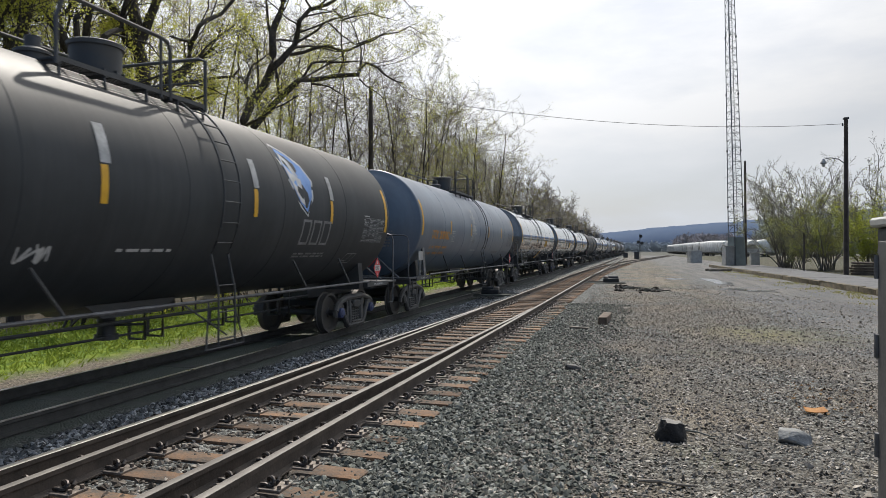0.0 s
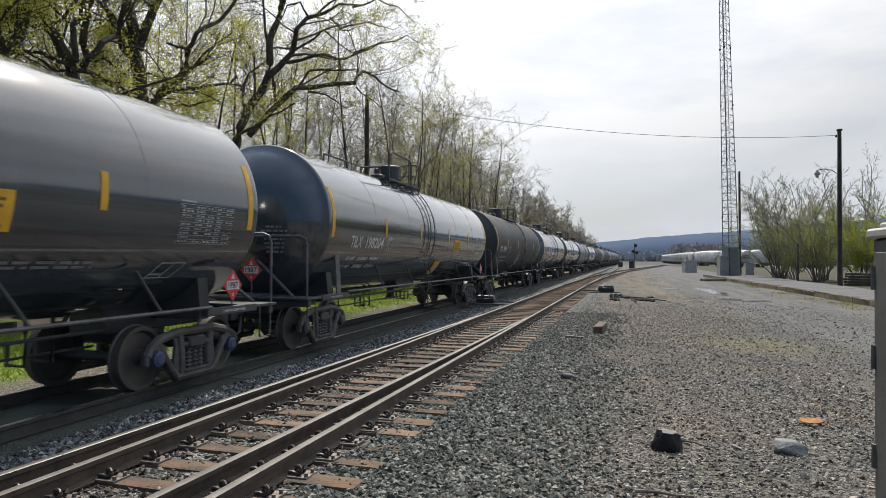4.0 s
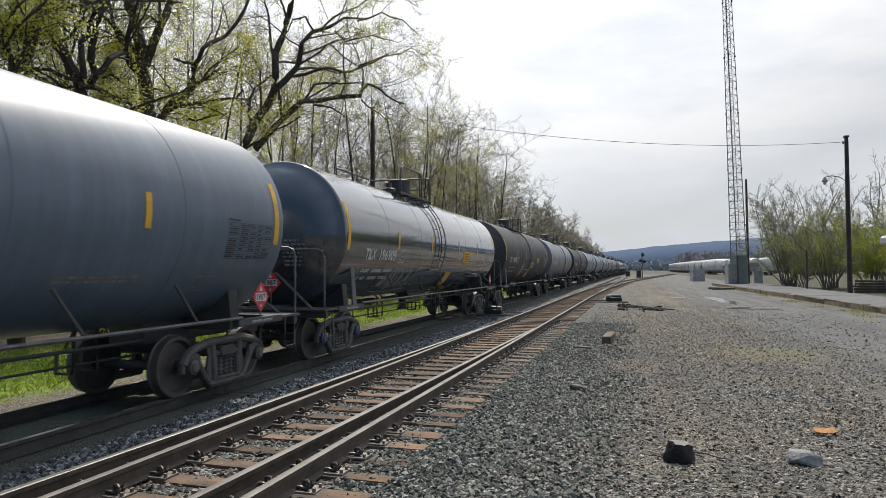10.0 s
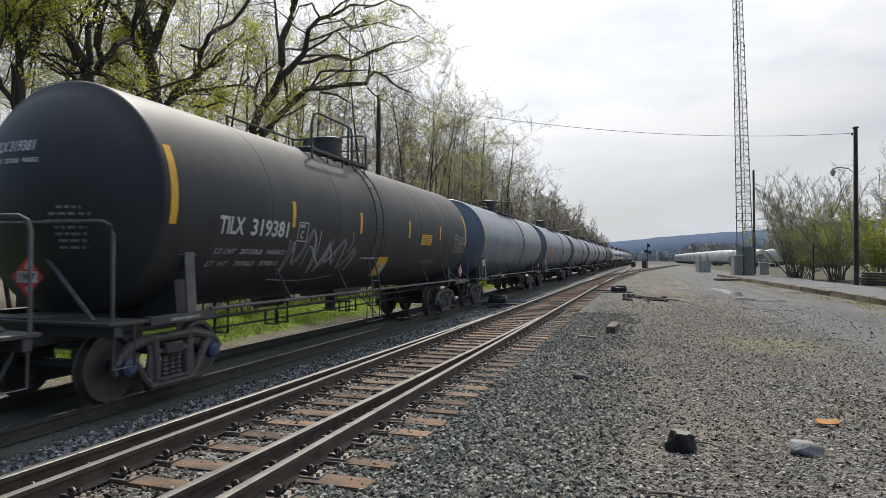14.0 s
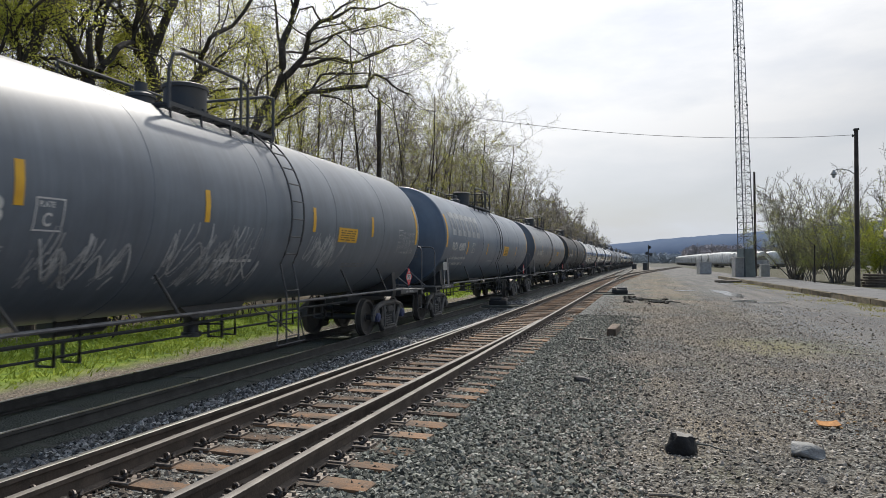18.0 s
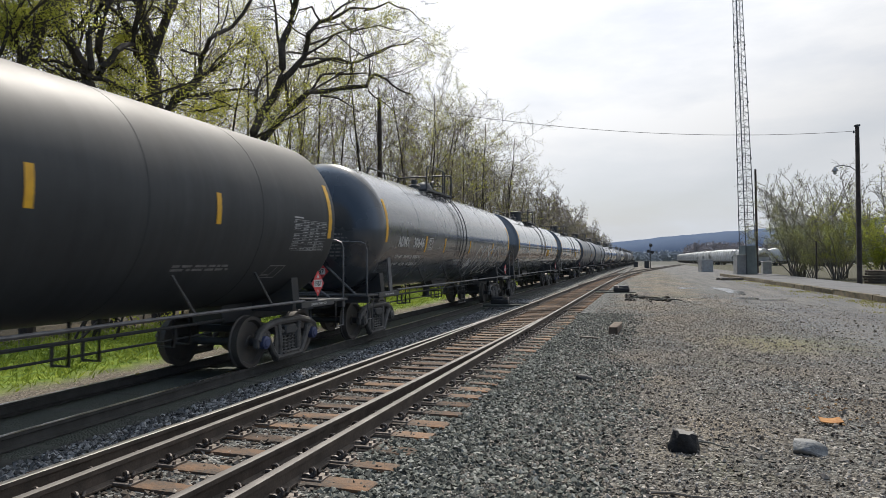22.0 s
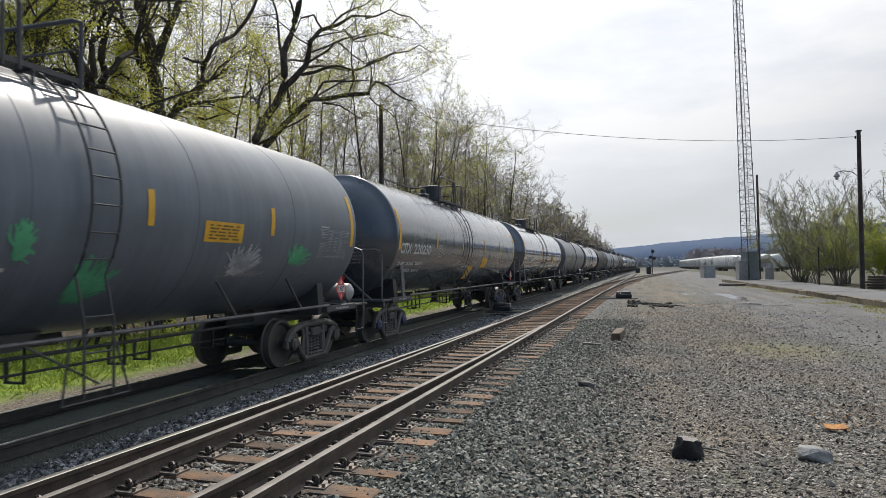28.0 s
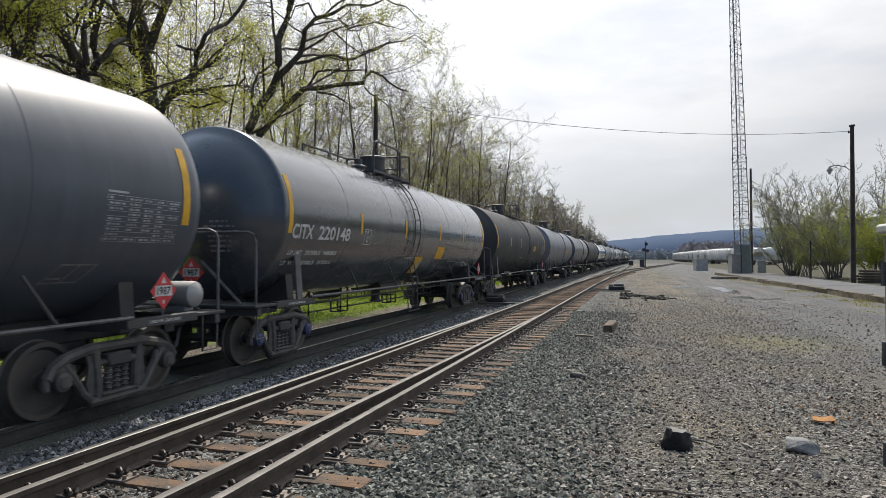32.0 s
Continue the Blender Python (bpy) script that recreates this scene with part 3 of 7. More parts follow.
def train_x(y):
    """Centre line of the track on which the train runs."""
    if y <= 0:
        return -7.4885
    if y <= 150:
        return -(7.4885 - 0.8e-4 * y * y)
    if y <= 300:
        u = (y - 150) / 150
        h00, h10, h01, h11 = 2 * u**3 - 3 * u * u + 1, u**3 - 2 * u * u + u, -2 * u**3 + 3 * u * u, u**3 - u * u
        return -(h00 * 5.6885 + h10 * 150 * -0.024 + h01 * 3.15 + h11 * 150 * 0.0105)
    return -(3.15 + 0.0105 * (y - 300))


RAIL_Z, TRAIN_Z = 0.20, 0.03          # tops of the rails
HALF = 0.7535                         # half a gauge, head to head
def near_a(y):
    """Right rail of the straight line of the near turnout."""
    return -(3.456 - 0.0383 * y + 0.0001 * y * y)


def near_b(y):
    """Right rail of the curved line of the near turnout, and of the track beyond it."""
    if y <= 43:
        return -(2.949 - 0.0123 * y)
    return -(2.42 - 0.0164 * (y - 43))


def branch(y):
    """Right rail of the track that leaves to the right beyond the second turnout."""
    u = y - 43
    return -(2.42 - 0.0164 * u - 6.2e-4 * u * u) if y < 120 else -(2.42 - 0.0164 * 77 - 6.2e-4 * 77 * 77 - (0.0164 + 2 * 6.2e-4 * 77) * (y - 120))


def ground_z(x, y):
    """Height of the ground: the yard, the bed of the near track and the lower bed of the train's track."""
    z = 0.0
    z -= 0.16 * smooth01((-x - 4.75) / 0.6)
    z += 0.02 * noise.noise((x * 0.35, y * 0.35, 0)) * smooth01((x + 1.0) / 1.5) * (1 if y < 120 else 0)
    z += 0.05 * smooth01((-x - 8.9) / 1.2)
    return z


# ---- ground ----
def build_ground():
    xs = sorted(set([-2500, -1200, -600, -300, -150, -80, -50, -35, -25] + [round(-20 + 0.4 * i, 2) for i in range(101)] + [22, 26, 35, 50, 80, 150, 300, 600, 1200, 2500]))
    ys = sorted(set([-600, -200, -80, -40, -20, -10, -6] + [round(-4 + 0.4 * i, 2) for i in range(110)] + list(range(41, 120, 3)) + [130, 160, 200, 260, 340, 450, 600, 900, 1400, 2000, 2600]))
    s = Shape()
    nx = len(xs)
    s.v = [(x, y, ground_z(x, y)) for y in ys for x in xs]
    s.f = [(j * nx + i, j * nx + i + 1, (j + 1) * nx + i + 1, (j + 1) * nx + i) for j in range(len(ys) - 1) for i in range(nx - 1)]
    ob = part("ground", s, M["ground"])
    tagged(ob, "grey gravel yard with dirt patches and bright grass beyond the tracks", "ground", kind="structure")


build_ground()


# ---- tracks ----
RAIL_PROFILE = [(-0.076, -0.176), (0.076, -0.176), (0.076, -0.162), (0.016, -0.142), (0.011, -0.056), (0.040, -0.042), (0.040, -0.005),
                (-0.040, -0.005), (-0.040, -0.042), (-0.011, -0.056), (-0.016, -0.142), (-0.076, -0.162)]
HEAD_PROFILE = [(-0.039, -0.006), (0.039, -0.006), (0.039, -0.003), (0.029, 0.0), (-0.029, 0.0), (-0.039, -0.003)]


def sweep(profile, path):
    """A profile (x, z) along points (x, y, z) that run on in y."""
    s, k = Shape(), len(profile)
    for i, (x, y, z) in enumerate(path):
        a, b = path[max(0, i - 1)], path[min(len(path) - 1, i + 1)]
        d = Vector((b[0] - a[0], b[1] - a[1], 0)).normalized()
        s.v += [(x + d.y * px, y - d.x * px, z + pz) for px, pz in profile]
    for i in range(len(path) - 1):
        s.f += [(i * k + j, i * k + (j + 1) % k, (i + 1) * k + (j + 1) % k, (i + 1) * k + j) for j in range(k)]
    s.f += [tuple(range(k)), tuple((len(path) - 1) * k + j for j in range(k))]
    return s


def rail(parent, fn, z, y0, y1, step=3.0, top="rail_top", side="rail"):
    n = max(2, int((y1 - y0) / step))
    path = [(fn(y0 + (y1 - y0) * i / n), y0 + (y1 - y0) * i / n, z) for i in range(n + 1)]
    r = part("rail", sweep(RAIL_PROFILE, path), M[side], parent, "rust-brown steel rail")
    part("rail_head", sweep(HEAD_PROFILE, path), M[top], r, "polished running surface")


def tie_mesh(length, seed):
    rnd = random.Random(seed)
    s = Shape().box(-length / 2, length / 2, -0.115, 0.115, -0.16, 0.0, 0.012)
    s.v = [(x + rnd.uniform(-0.012, 0.012), y + rnd.uniform(-0.008, 0.008), z + rnd.uniform(-0.008, 0.004)) for x, y, z in s.v]
    me = s.mesh("tie", M["tie"])
    fix_normals(me)
    return me


def clip_mesh():
    """A sprung rail clip: a coil of round bar with a toe on the rail's foot and a leg in a cast shoulder."""
    s = Shape()
    coil = [(0.055 + 0.042 * math.cos(a), -0.055 + 0.11 * i / 14, 0.052 + 0.040 * math.sin(a)) for i, a in ((i, -1.2 + 2 * math.pi * 1.25 * i / 14) for i in range(15))]
    s.tube([(-0.035, -0.06, 0.026), (0.02, -0.06, 0.03)] + coil + [(0.02, 0.062, 0.03), (-0.03, 0.05, 0.022)], 0.0215, 7)
    s.box(0.035, 0.085, -0.045, 0.045, -0.012, 0.050, 0.012)
    s.v = [(x * 0.85, y * 0.80, z * 0.78) for x, y, z in s.v]
    me = s.mesh("rail_clip", M["clip"])
    fix_normals(me)
    return me


def build_tracks():
    # near track with its turnout
    t1 = thing("railway_track", "near railway track with turnout on brown wooden ties", "track", kind="structure")
    rail(t1, lambda y: near_a(y) - 2 * HALF, RAIL_Z, -6, 20, 1.5, "rail_bright")
    rail(t1, near_a, RAIL_Z, -6, 19.5, 1.5)
    rail(t1, lambda y: near_b(y) - 2 * HALF, RAIL_Z, -6, 150, 3)
    rail(t1, near_b, RAIL_Z, -6, 150, 3)
    rail(t1, lambda y: branch(y) - 2 * HALF, RAIL_Z, 45, 230, 4)
    rail(t1, branch, RAIL_Z, 45, 230, 4)
    ties = [tie_mesh(3.35, 3 + i) for i in range(4)]
    for me in ties:
        me.materials[0] = M["tie"]
    rnd = random.Random(5)
    plate = Shape().box(-0.26, 0.26, -0.10, 0.10, -0.004, 0.020, 0.004).lathe([(0.0, 0.05), (0.018, 0.05), (0.018, 0.02)], "z", 6, (0.235, 0.06, 0)).lathe([(0.0, 0.05), (0.018, 0.05), (0.018, 0.02)], "z", 6, (0.235, -0.06, 0)).mesh("tie_plate", M["plate"])
    clip = clip_mesh()
    y, i = -4.89, 0
    while y < 92:
        far = y > 24
        a, b = near_a(y), near_b(y)
        if y < 22:
            x0, x1 = a - 2 * HALF - 0.55, b + 0.72
        else:
            x0, x1 = b - 2 * HALF - 0.55, (b if y < 52 else max(b, branch(y))) + 0.62
        cx, ln = (x0 + x1) / 2, x1 - x0
        m = pose(cx, y, 0.03, rnd.uniform(-0.4, 0.4), rnd.uniform(-0.4, 0.4), rnd.uniform(-0.8, 0.8) - 1.2) @ Matrix.Diagonal((ln / 3.35, 1, 1, 1))
        ob = part("tie", ties[i % 4], None, t1, m=m)
        if y < 24:
            for fn in ((lambda v: near_a(v) - 2 * HALF, near_a, lambda v: near_b(v) - 2 * HALF, near_b) if y < 17 else (lambda v: near_b(v) - 2 * HALF, near_b)):
                x = fn(y)
                part("tie_plate", plate, None, t1, m=pose(x, y, 0.028))
                part("rail_clip", clip, None, t1, m=pose(x + 0.095, y, 0.046, 0, 0, rnd.uniform(-6, 6)))
                if y < 10:
                    part("rail_clip", clip, None, t1, m=pose(x - 0.095, y, 0.046, 0, 0, 180 + rnd.uniform(-6, 6)))
        y += 0.53 if not far else 0.6
        i += 1
    # the train's track
    t2 = thing("railway_track", "far railway track on dark grey-green ties, in the train's shade", "track", kind="structure")
    rail(t2, lambda y: train_x(y) - HALF, TRAIN_Z, -40, 620, 6, "rail_bright", "rail_dark")
    rail(t2, lambda y: train_x(y) + HALF, TRAIN_Z, -40, 620, 6, "rail_bright", "rail_dark")
    dark = [tie_mesh(2.6, 30 + i) for i in range(3)]
    for me in dark:
        me.materials[0] = M["tie_dark"]
    y, i = -8.01, 0
    while y < 90:
        part("tie", dark[i % 3], None, t2, m=pose(train_x(y), y, -0.163 + rnd.uniform(-0.010, 0.010), 0, 0, rnd.uniform(-1, 1)))
        y += 0.53
        i += 1


build_tracks()


# ---- lettering, made once ----
FONT = {}


def letters(strings):
    made = {}
    for t in strings:
        cu = bpy.data.curves.new("lettering", "FONT")
        cu.body, cu.size, cu.offset, cu.resolution_u = t, 1.0, 0.026, 3
        made[t] = new("lettering", cu)
    dg = bpy.context.evaluated_depsgraph_get()
    for t, ob in made.items():
        me = bpy.data.meshes.new_from_object(ob.evaluated_get(dg))
        FONT[t] = me
        cu = ob.data
        bpy.data.objects.remove(ob)
        bpy.data.curves.remove(cu)


# ---- tank cars ----
TR, TZC, TRIM, PITCH = 1.625, 2.71, 7.75, 18.3      # tank radius, axis height, half the straight length, length over couplers
CACHE = {}


def shared(key, maker, material):
    """One mesh for all the copies of a part."""
    if key not in CACHE:
        me = maker().mesh(key if isinstance(key, str) else key[0], material)
        fix_normals(me)
        CACHE[key] = me
    return CACHE[key]


def on_tank(u, v, r=TR + 0.006):
    """Point of the tank's near side: u along the car, v round the shell from its waist."""
    a = v / TR
    return (r * math.cos(a), u, TZC + r * math.sin(a))


def patch(u0, u1, v0, v1, skew=0.0, r=TR + 0.006, n=6):
    s = Shape()
    s.v = [on_tank(u + skew * (i / n), v0 + (v1 - v0) * i / n, r) for i in range(n + 1) for u in (u0, u1)]
    s.f = [(2 * i, 2 * i + 1, 2 * i + 3, 2 * i + 2) for i in range(n)]
    return s


def text_width(string):
    xs = [v.co.x for v in FONT[string].vertices]
    return max(xs) - min(xs)


def text_on(car, string, u, v, size, material, squeeze=0.8, slant=0.0, name="lettering", label=""):
    key = ("txt", string, size, squeeze, material.name, round(v, 3))
    if key not in CACHE:
        me = FONT[string]
        bm = bmesh.new()
        bm.from_mesh(me)
        for k in range(1, 4):
            bmesh.ops.bisect_plane(bm, geom=bm.verts[:] + bm.edges[:] + bm.faces[:], plane_co=(0, 0.18 * k, 0), plane_no=(0, 1, 0))
        for w in bm.verts:
            w.co = Vector(on_tank((w.co.x * squeeze + w.co.y * slant) * size, v + w.co.y * size, TR + 0.007))
        out = bpy.data.meshes.new("lettering")
        bm.to_mesh(out)
        bm.free()
        out.materials.append(material)
        CACHE[key] = out
    return part(name, CACHE[key], None, car, label, m=pose(0, u, 0))


def head_depth(r, roundh):
    """How far the tank's end bulges out at a radius: a full round head, or a dished one with a tight knuckle."""
    if roundh:
        return 0.70 * math.sqrt(max(0.0, 1 - (r / TR) ** 2))
    rim, hd = 0.965 * TR, 0.62
    rs = (rim * rim + hd * hd) / (2 * hd)
    if r <= rim:
        return 0.075 + math.sqrt(rs * rs - r * r) - (rs - hd)
    return 0.075 * math.sqrt(max(0.0, 1 - ((r - rim) / (TR - rim)) ** 2))


def tank_mesh(round_head=False):
    s = Shape()
    n = 72
    radii = [TR * math.sin(i / 14 * math.pi / 2) for i in range(14)] + [TR] if round_head else [0.965 * TR * i / 10 for i in range(11)] + [TR * q for q in (0.980, 0.991, 0.998, 1.0)]
    prof = [(r, -TRIM - head_depth(r, round_head)) for r in radii]
    half = list(prof) + [(TR, -TRIM + 0.02)]
    for y in (-5.2, -2.6):                                       # welded courses
        half += [(TR, y - 0.06), (TR, y - 0.016), (TR + 0.004, y - 0.012), (TR + 0.004, y + 0.012), (TR, y + 0.016), (TR, y + 0.06)]
    prof = half + [(TR, -0.06), (TR, -0.016), (TR + 0.004, -0.012), (TR + 0.004, 0.012), (TR, 0.016), (TR, 0.06)] + [(r, -y) for r, y in reversed(half)]
    s.lathe(prof, "y", n, (0, 0, TZC))
    return s


def wheel_shape():
    return Shape().lathe([(0.0, -0.05), (0.10, -0.05), (0.12, -0.02), (0.36, -0.01), (0.40, -0.07), (0.457, -0.07), (0.462, 0.05), (0.485, 0.065), (0.485, 0.09), (0.40, 0.09), (0.36, 0.03), (0.12, 0.03), (0.0, 0.03)], "x", 28)


def side_frame_shape():
    """Cast truck side frame: arched top chord, dropped tension members, columns round the springs, pedestals."""
    s = Shape()
    bars = [([(-1.06, 0.50), (-0.98, 0.62), (-0.80, 0.71), (-0.45, 0.78), (0.45, 0.78), (0.80, 0.71), (0.98, 0.62), (1.06, 0.50)], 0.068)]
    for g in (-1, 1):
        bars.append(([(g * 0.84, 0.64), (g * 0.70, 0.48), (g * 0.54, 0.24), (g * 0.42, 0.13)], 0.058))
        bars.append(([(g * 0.31, 0.12), (g * 0.32, 0.45), (g * 0.37, 0.76)], 0.062))
        bars.append(([(g * 0.72, 0.62), (g * 0.69, 0.50), (g * 0.68, 0.40)], 0.045))
        s.prism([(g * 0.40, 0.70), (g * 0.36, 0.20), (g * 0.44, 0.20), (g * 0.50, 0.34), (g * 0.46, 0.56), (g * 0.50, 0.70)][::g], 0.035, 0.075)
        s.box(-0.02, 0.11, g * 0.89 - 0.15, g * 0.89 + 0.15, 0.56, 0.66, 0.02)
        s.box(0.0, 0.10, g * 1.06 - 0.05, g * 1.06 + 0.04, 0.36, 0.56, 0.02)
    bars.append(([(-0.46, 0.12), (0.46, 0.12)], 0.066))
    bars.append(([(-0.34, 0.585), (0.34, 0.585)], 0.045))
    for pts, r in bars:
        q = Shape().tube([(0.055, y, z) for y, z in pts], r, 8)
        s.add([(0.055 + (x - 0.055) * 1.15, y, z) for x, y, z in q.v], q.f)
    s.box(-0.03, 0.15, -0.30, 0.30, 0.175, 0.215, 0.012)
    return s


def spring_shape():
    s = Shape()
    for y in (-0.14, 0.0, 0.14):
        for k in range(5):
            z = 0.235 + 0.062 * k
            s.lathe([(0.045, z), (0.066, z + 0.016), (0.045, z + 0.032)], "z", 10, (0.05, y, 0))
        s.tube([(0.05, y, 0.21), (0.05, y, 0.54)], 0.042, 8)
    return s


def add_truck(car, y, blue):
    t = part("truck", shared("bolster", lambda: Shape().box(-1.12, 1.12, -0.2, 0.2, 0.52, 0.70, 0.03).box(-0.3, 0.3, -0.25, 0.25, 0.66, 0.80, 0.02), M["iron"]), None, car, m=pose(0, y, 0))
    for sx in (1, -1):
        m = pose(0.98, 0, 0) if sx > 0 else pose(-0.98, 0, 0, 0, 0, 180)
        f = part("side_frame", shared("side_frame", side_frame_shape, M["cast"]), None, t, m=m)
        if sx > 0:
            part("spring", shared("spring", spring_shape, M["cast"]), None, t, m=m)
    for yy in (-0.889, 0.889):
        for sx in (1, -1):
            part("wheel", shared("wheel", wheel_shape, M["wheel"]), None, t, m=pose(sx * 0.752, yy, 0.457, 0, 0, 180 if sx > 0 else 0))
        part("axle", shared("axle", lambda: Shape().tube([(-1.1, 0, 0), (1.1, 0, 0)], 0.075, 10), M["iron"]), None, t, m=pose(0, yy, 0.457))
        for sx in (1, -1):
            part("bearing_cap", shared(("bearing_cap", blue), lambda: Shape().lathe([(0.0, 0.06), (0.07, 0.06), (0.085, 0.04), (0.115, 0.03), (0.12, -0.08)], "x", 14), M["blue_cap"] if blue else M["cast"]), None, t, m=pose(sx * 1.10, yy, 0.457, 0, 0, 0 if sx > 0 else 180))


def stub_sill_shape():
    return Shape().box(-0.32, 0.32, 5.9, 8.55, 0.78, 1.16, 0.02)


def end_platform_shape():
    return Shape().box(-1.52, 1.52, 7.95, 8.6, 1.07, 1.12, 0.01)


def end_beam_shape():
    return Shape().box(-1.5, 1.5, 8.39, 8.51, 0.93, 1.068, 0.01)


def bolster_web_shape():
    return Shape().prism([(-1.2, 0.95), (1.2, 0.95), (1.22, 1.12), (1.16, 1.75), (-1.16, 1.75), (-1.22, 1.12)], 6.83, 7.07, "y")


def side_sill_shape():
    return Shape().box(1.40, 1.53, 6.6, 7.94, 1.02, 1.14, 0.01)


def coupler_shape():
    s = Shape().box(-0.10, 0.10, 8.5, 9.0, 0.76, 0.98, 0.02)
    s.prism([(-0.18, 8.92), (0.16, 8.92), (0.20, 9.10), (0.06, 9.16), (0.02, 9.04), (-0.10, 9.08), (-0.20, 9.16)], 0.70, 1.0, "z")
    s.tube([(-0.05, 8.6, 0.74), (-0.25, 8.95, 0.45), (-0.22, 9.1, 0.40)], 0.025, 6)
    return s


def end_rail_shape():
    s = Shape()
    y = 8.5
    s.tube([(1.46, y, 1.1), (1.46, y, 2.18), (1.42, y, 2.29), (1.30, y, 2.34), (-1.30, y, 2.34), (-1.42, y, 2.29), (-1.46, y, 2.18), (-1.46, y, 1.1)], 0.022, 8)
    for x in (1.46, -1.46):
        s.tube([(x, y - 0.02, 1.08), (x, y - 0.02, 0.55), (x, y - 0.36, 0.55), (x, y - 0.36, 1.08)], 0.016, 6)
    return s


def side_rail_shape():
    s = Shape()
    s.tube([(1.52, -6.7, 1.16), (1.52, 6.7, 1.16)], 0.026, 8)
    return s


def bracket_shape():
    return Shape().tube([(1.52, 0, 1.16), (1.40, -0.34, 1.72)], 0.020, 6)


def post_shape():
    return Shape().box(-0.02, 0.02, -0.10, 0.10, 0.0, 0.95, 0.008).box(-0.03, 0.0, -0.2, 0.2, 0.9, 0.96, 0.008)


def top_ladder_shape():
    """Curved ladder from the top platform down the shell to a low step."""
    s = Shape()
    for y in (-0.21, 0.21):
        pts = []
        for k in range(13):
            a = radians(56 - k * 86 / 12)
            pts.append(((TR + 0.10) * math.cos(a), y, TZC + (TR + 0.10) * math.sin(a)))
        pts += [(1.62, y, 1.3), (1.62, y, 0.48)]
        s.tube(pts, 0.016, 6)
    for k in range(11):
        if k < 8:
            a = radians(50 - k * 10.5)
            p = ((TR + 0.10) * math.cos(a), TZC + (TR + 0.10) * math.sin(a))
        else:
            p = (1.62, 1.38 - (k - 8) * 0.40)
        s.tube([(p[0], -0.21, p[1]), (p[0], 0.21, p[1])], 0.012, 6)
    return s


def mirrored(s):
    s.v = [(-x, y, z) for x, y, z in s.v]
    return s


def grating_shape():
    s, z = Shape(), 4.20
    for k in range(6):
        xx = 0.74 + 0.26 * k / 5
        s.box(xx - 0.012, xx + 0.012, -1.5, 1.3, z - 0.03, z, 0)
    s.box(1.01, 1.03, -1.5, 1.3, z - 0.05, z + 0.012)
    for k in range(10):
        yy = -1.48 + 2.76 * k / 9
        s.box(0.73, 1.01, yy - 0.01, yy + 0.01, z - 0.035, z - 0.006)
    return s


def cross_bar_shape():
    s, z = Shape(), 4.20
    s.box(0.70, 1.03, -0.02, 0.02, z - 0.075, z - 0.036)
    s.tube([(1.0, 0, z - 0.05), (1.02, 0, TZC + math.sqrt(TR**2 - 1.04) - 0.02)], 0.02, 5)
    return s


def top_rail_shape(kind):
    """Hand rail round the platform, open at the ladder."""
    s, z0, z1 = Shape(), 4.10, 4.97
    if kind == 0:
        s.tube([(1.02, -1.5, z0), (1.02, -1.5, z1 - 0.3), (1.02, -1.4, z1 - 0.05), (1.02, -1.25, z1), (1.02, 0.28, z1), (1.02, 0.42, z1 - 0.03), (1.02, 0.48, z1 - 0.14), (1.02, 0.48, z0)], 0.029, 7)
        s.tube([(1.02, 0.28, z1), (1.02, 0.28, z0)], 0.024, 6)
        s.tube([(1.02, 1.3, z0), (1.02, 1.3, z1 - 0.06), (0.9, 1.3, z1 - 0.02), (-1.02, 1.3, z1 - 0.02)], 0.029, 7)
    else:
        s.tube([(-1.02, -1.5, z0), (-1.02, -1.5, z1), (-1.02, 1.3, z1), (-1.02, 1.3, z0)], 0.029, 7)
        s.tube([(-1.02, 0.0, z1), (-1.02, 0.0, z0)], 0.022, 6)
        s.tube([(-1.02, -1.5, 4.58), (-1.02, 1.3, 4.58)], 0.018, 6)
        s.tube([(-1.02, 1.3, 4.58), (0.9, 1.3, 4.58)], 0.018, 6)
    return s


def dome_shape():
    """Flanged protective housing over the valves."""
    s = Shape()
    s.lathe([(0.31, 4.18), (0.31, 4.40), (0.38, 4.40), (0.38, 4.46), (0.345, 4.46), (0.36, 4.84), (0.385, 4.84), (0.385, 4.90), (0.35, 4.92), (0.18, 4.94), (0.0, 4.945)], "z", 28)
    for k in range(12):
        a = 2 * math.pi * k / 12
        s.lathe([(0.0, 4.50), (0.022, 4.50), (0.022, 4.36)], "z", 6, (0.365 * math.cos(a), 0.365 * math.sin(a), 0))
    return s


def manway_shape():
    s = Shape().lathe([(0.20, 4.20), (0.20, 4.46), (0.23, 4.46), (0.23, 4.50), (0.10, 4.56), (0.10, 4.70), (0.0, 4.72)], "z", 18)
    return s


def low_dome_shape():
    s = Shape().lathe([(0.32, 4.20), (0.32, 4.40), (0.35, 4.40), (0.35, 4.45), (0.31, 4.50), (0.26, 4.62), (0.15, 4.72), (0.0, 4.75)], "z", 22)
    s.tube([(0.2, 0.3, 4.4), (0.2, 0.3, 4.75), (0.2, 0.5, 4.8)], 0.05, 7)
    return s


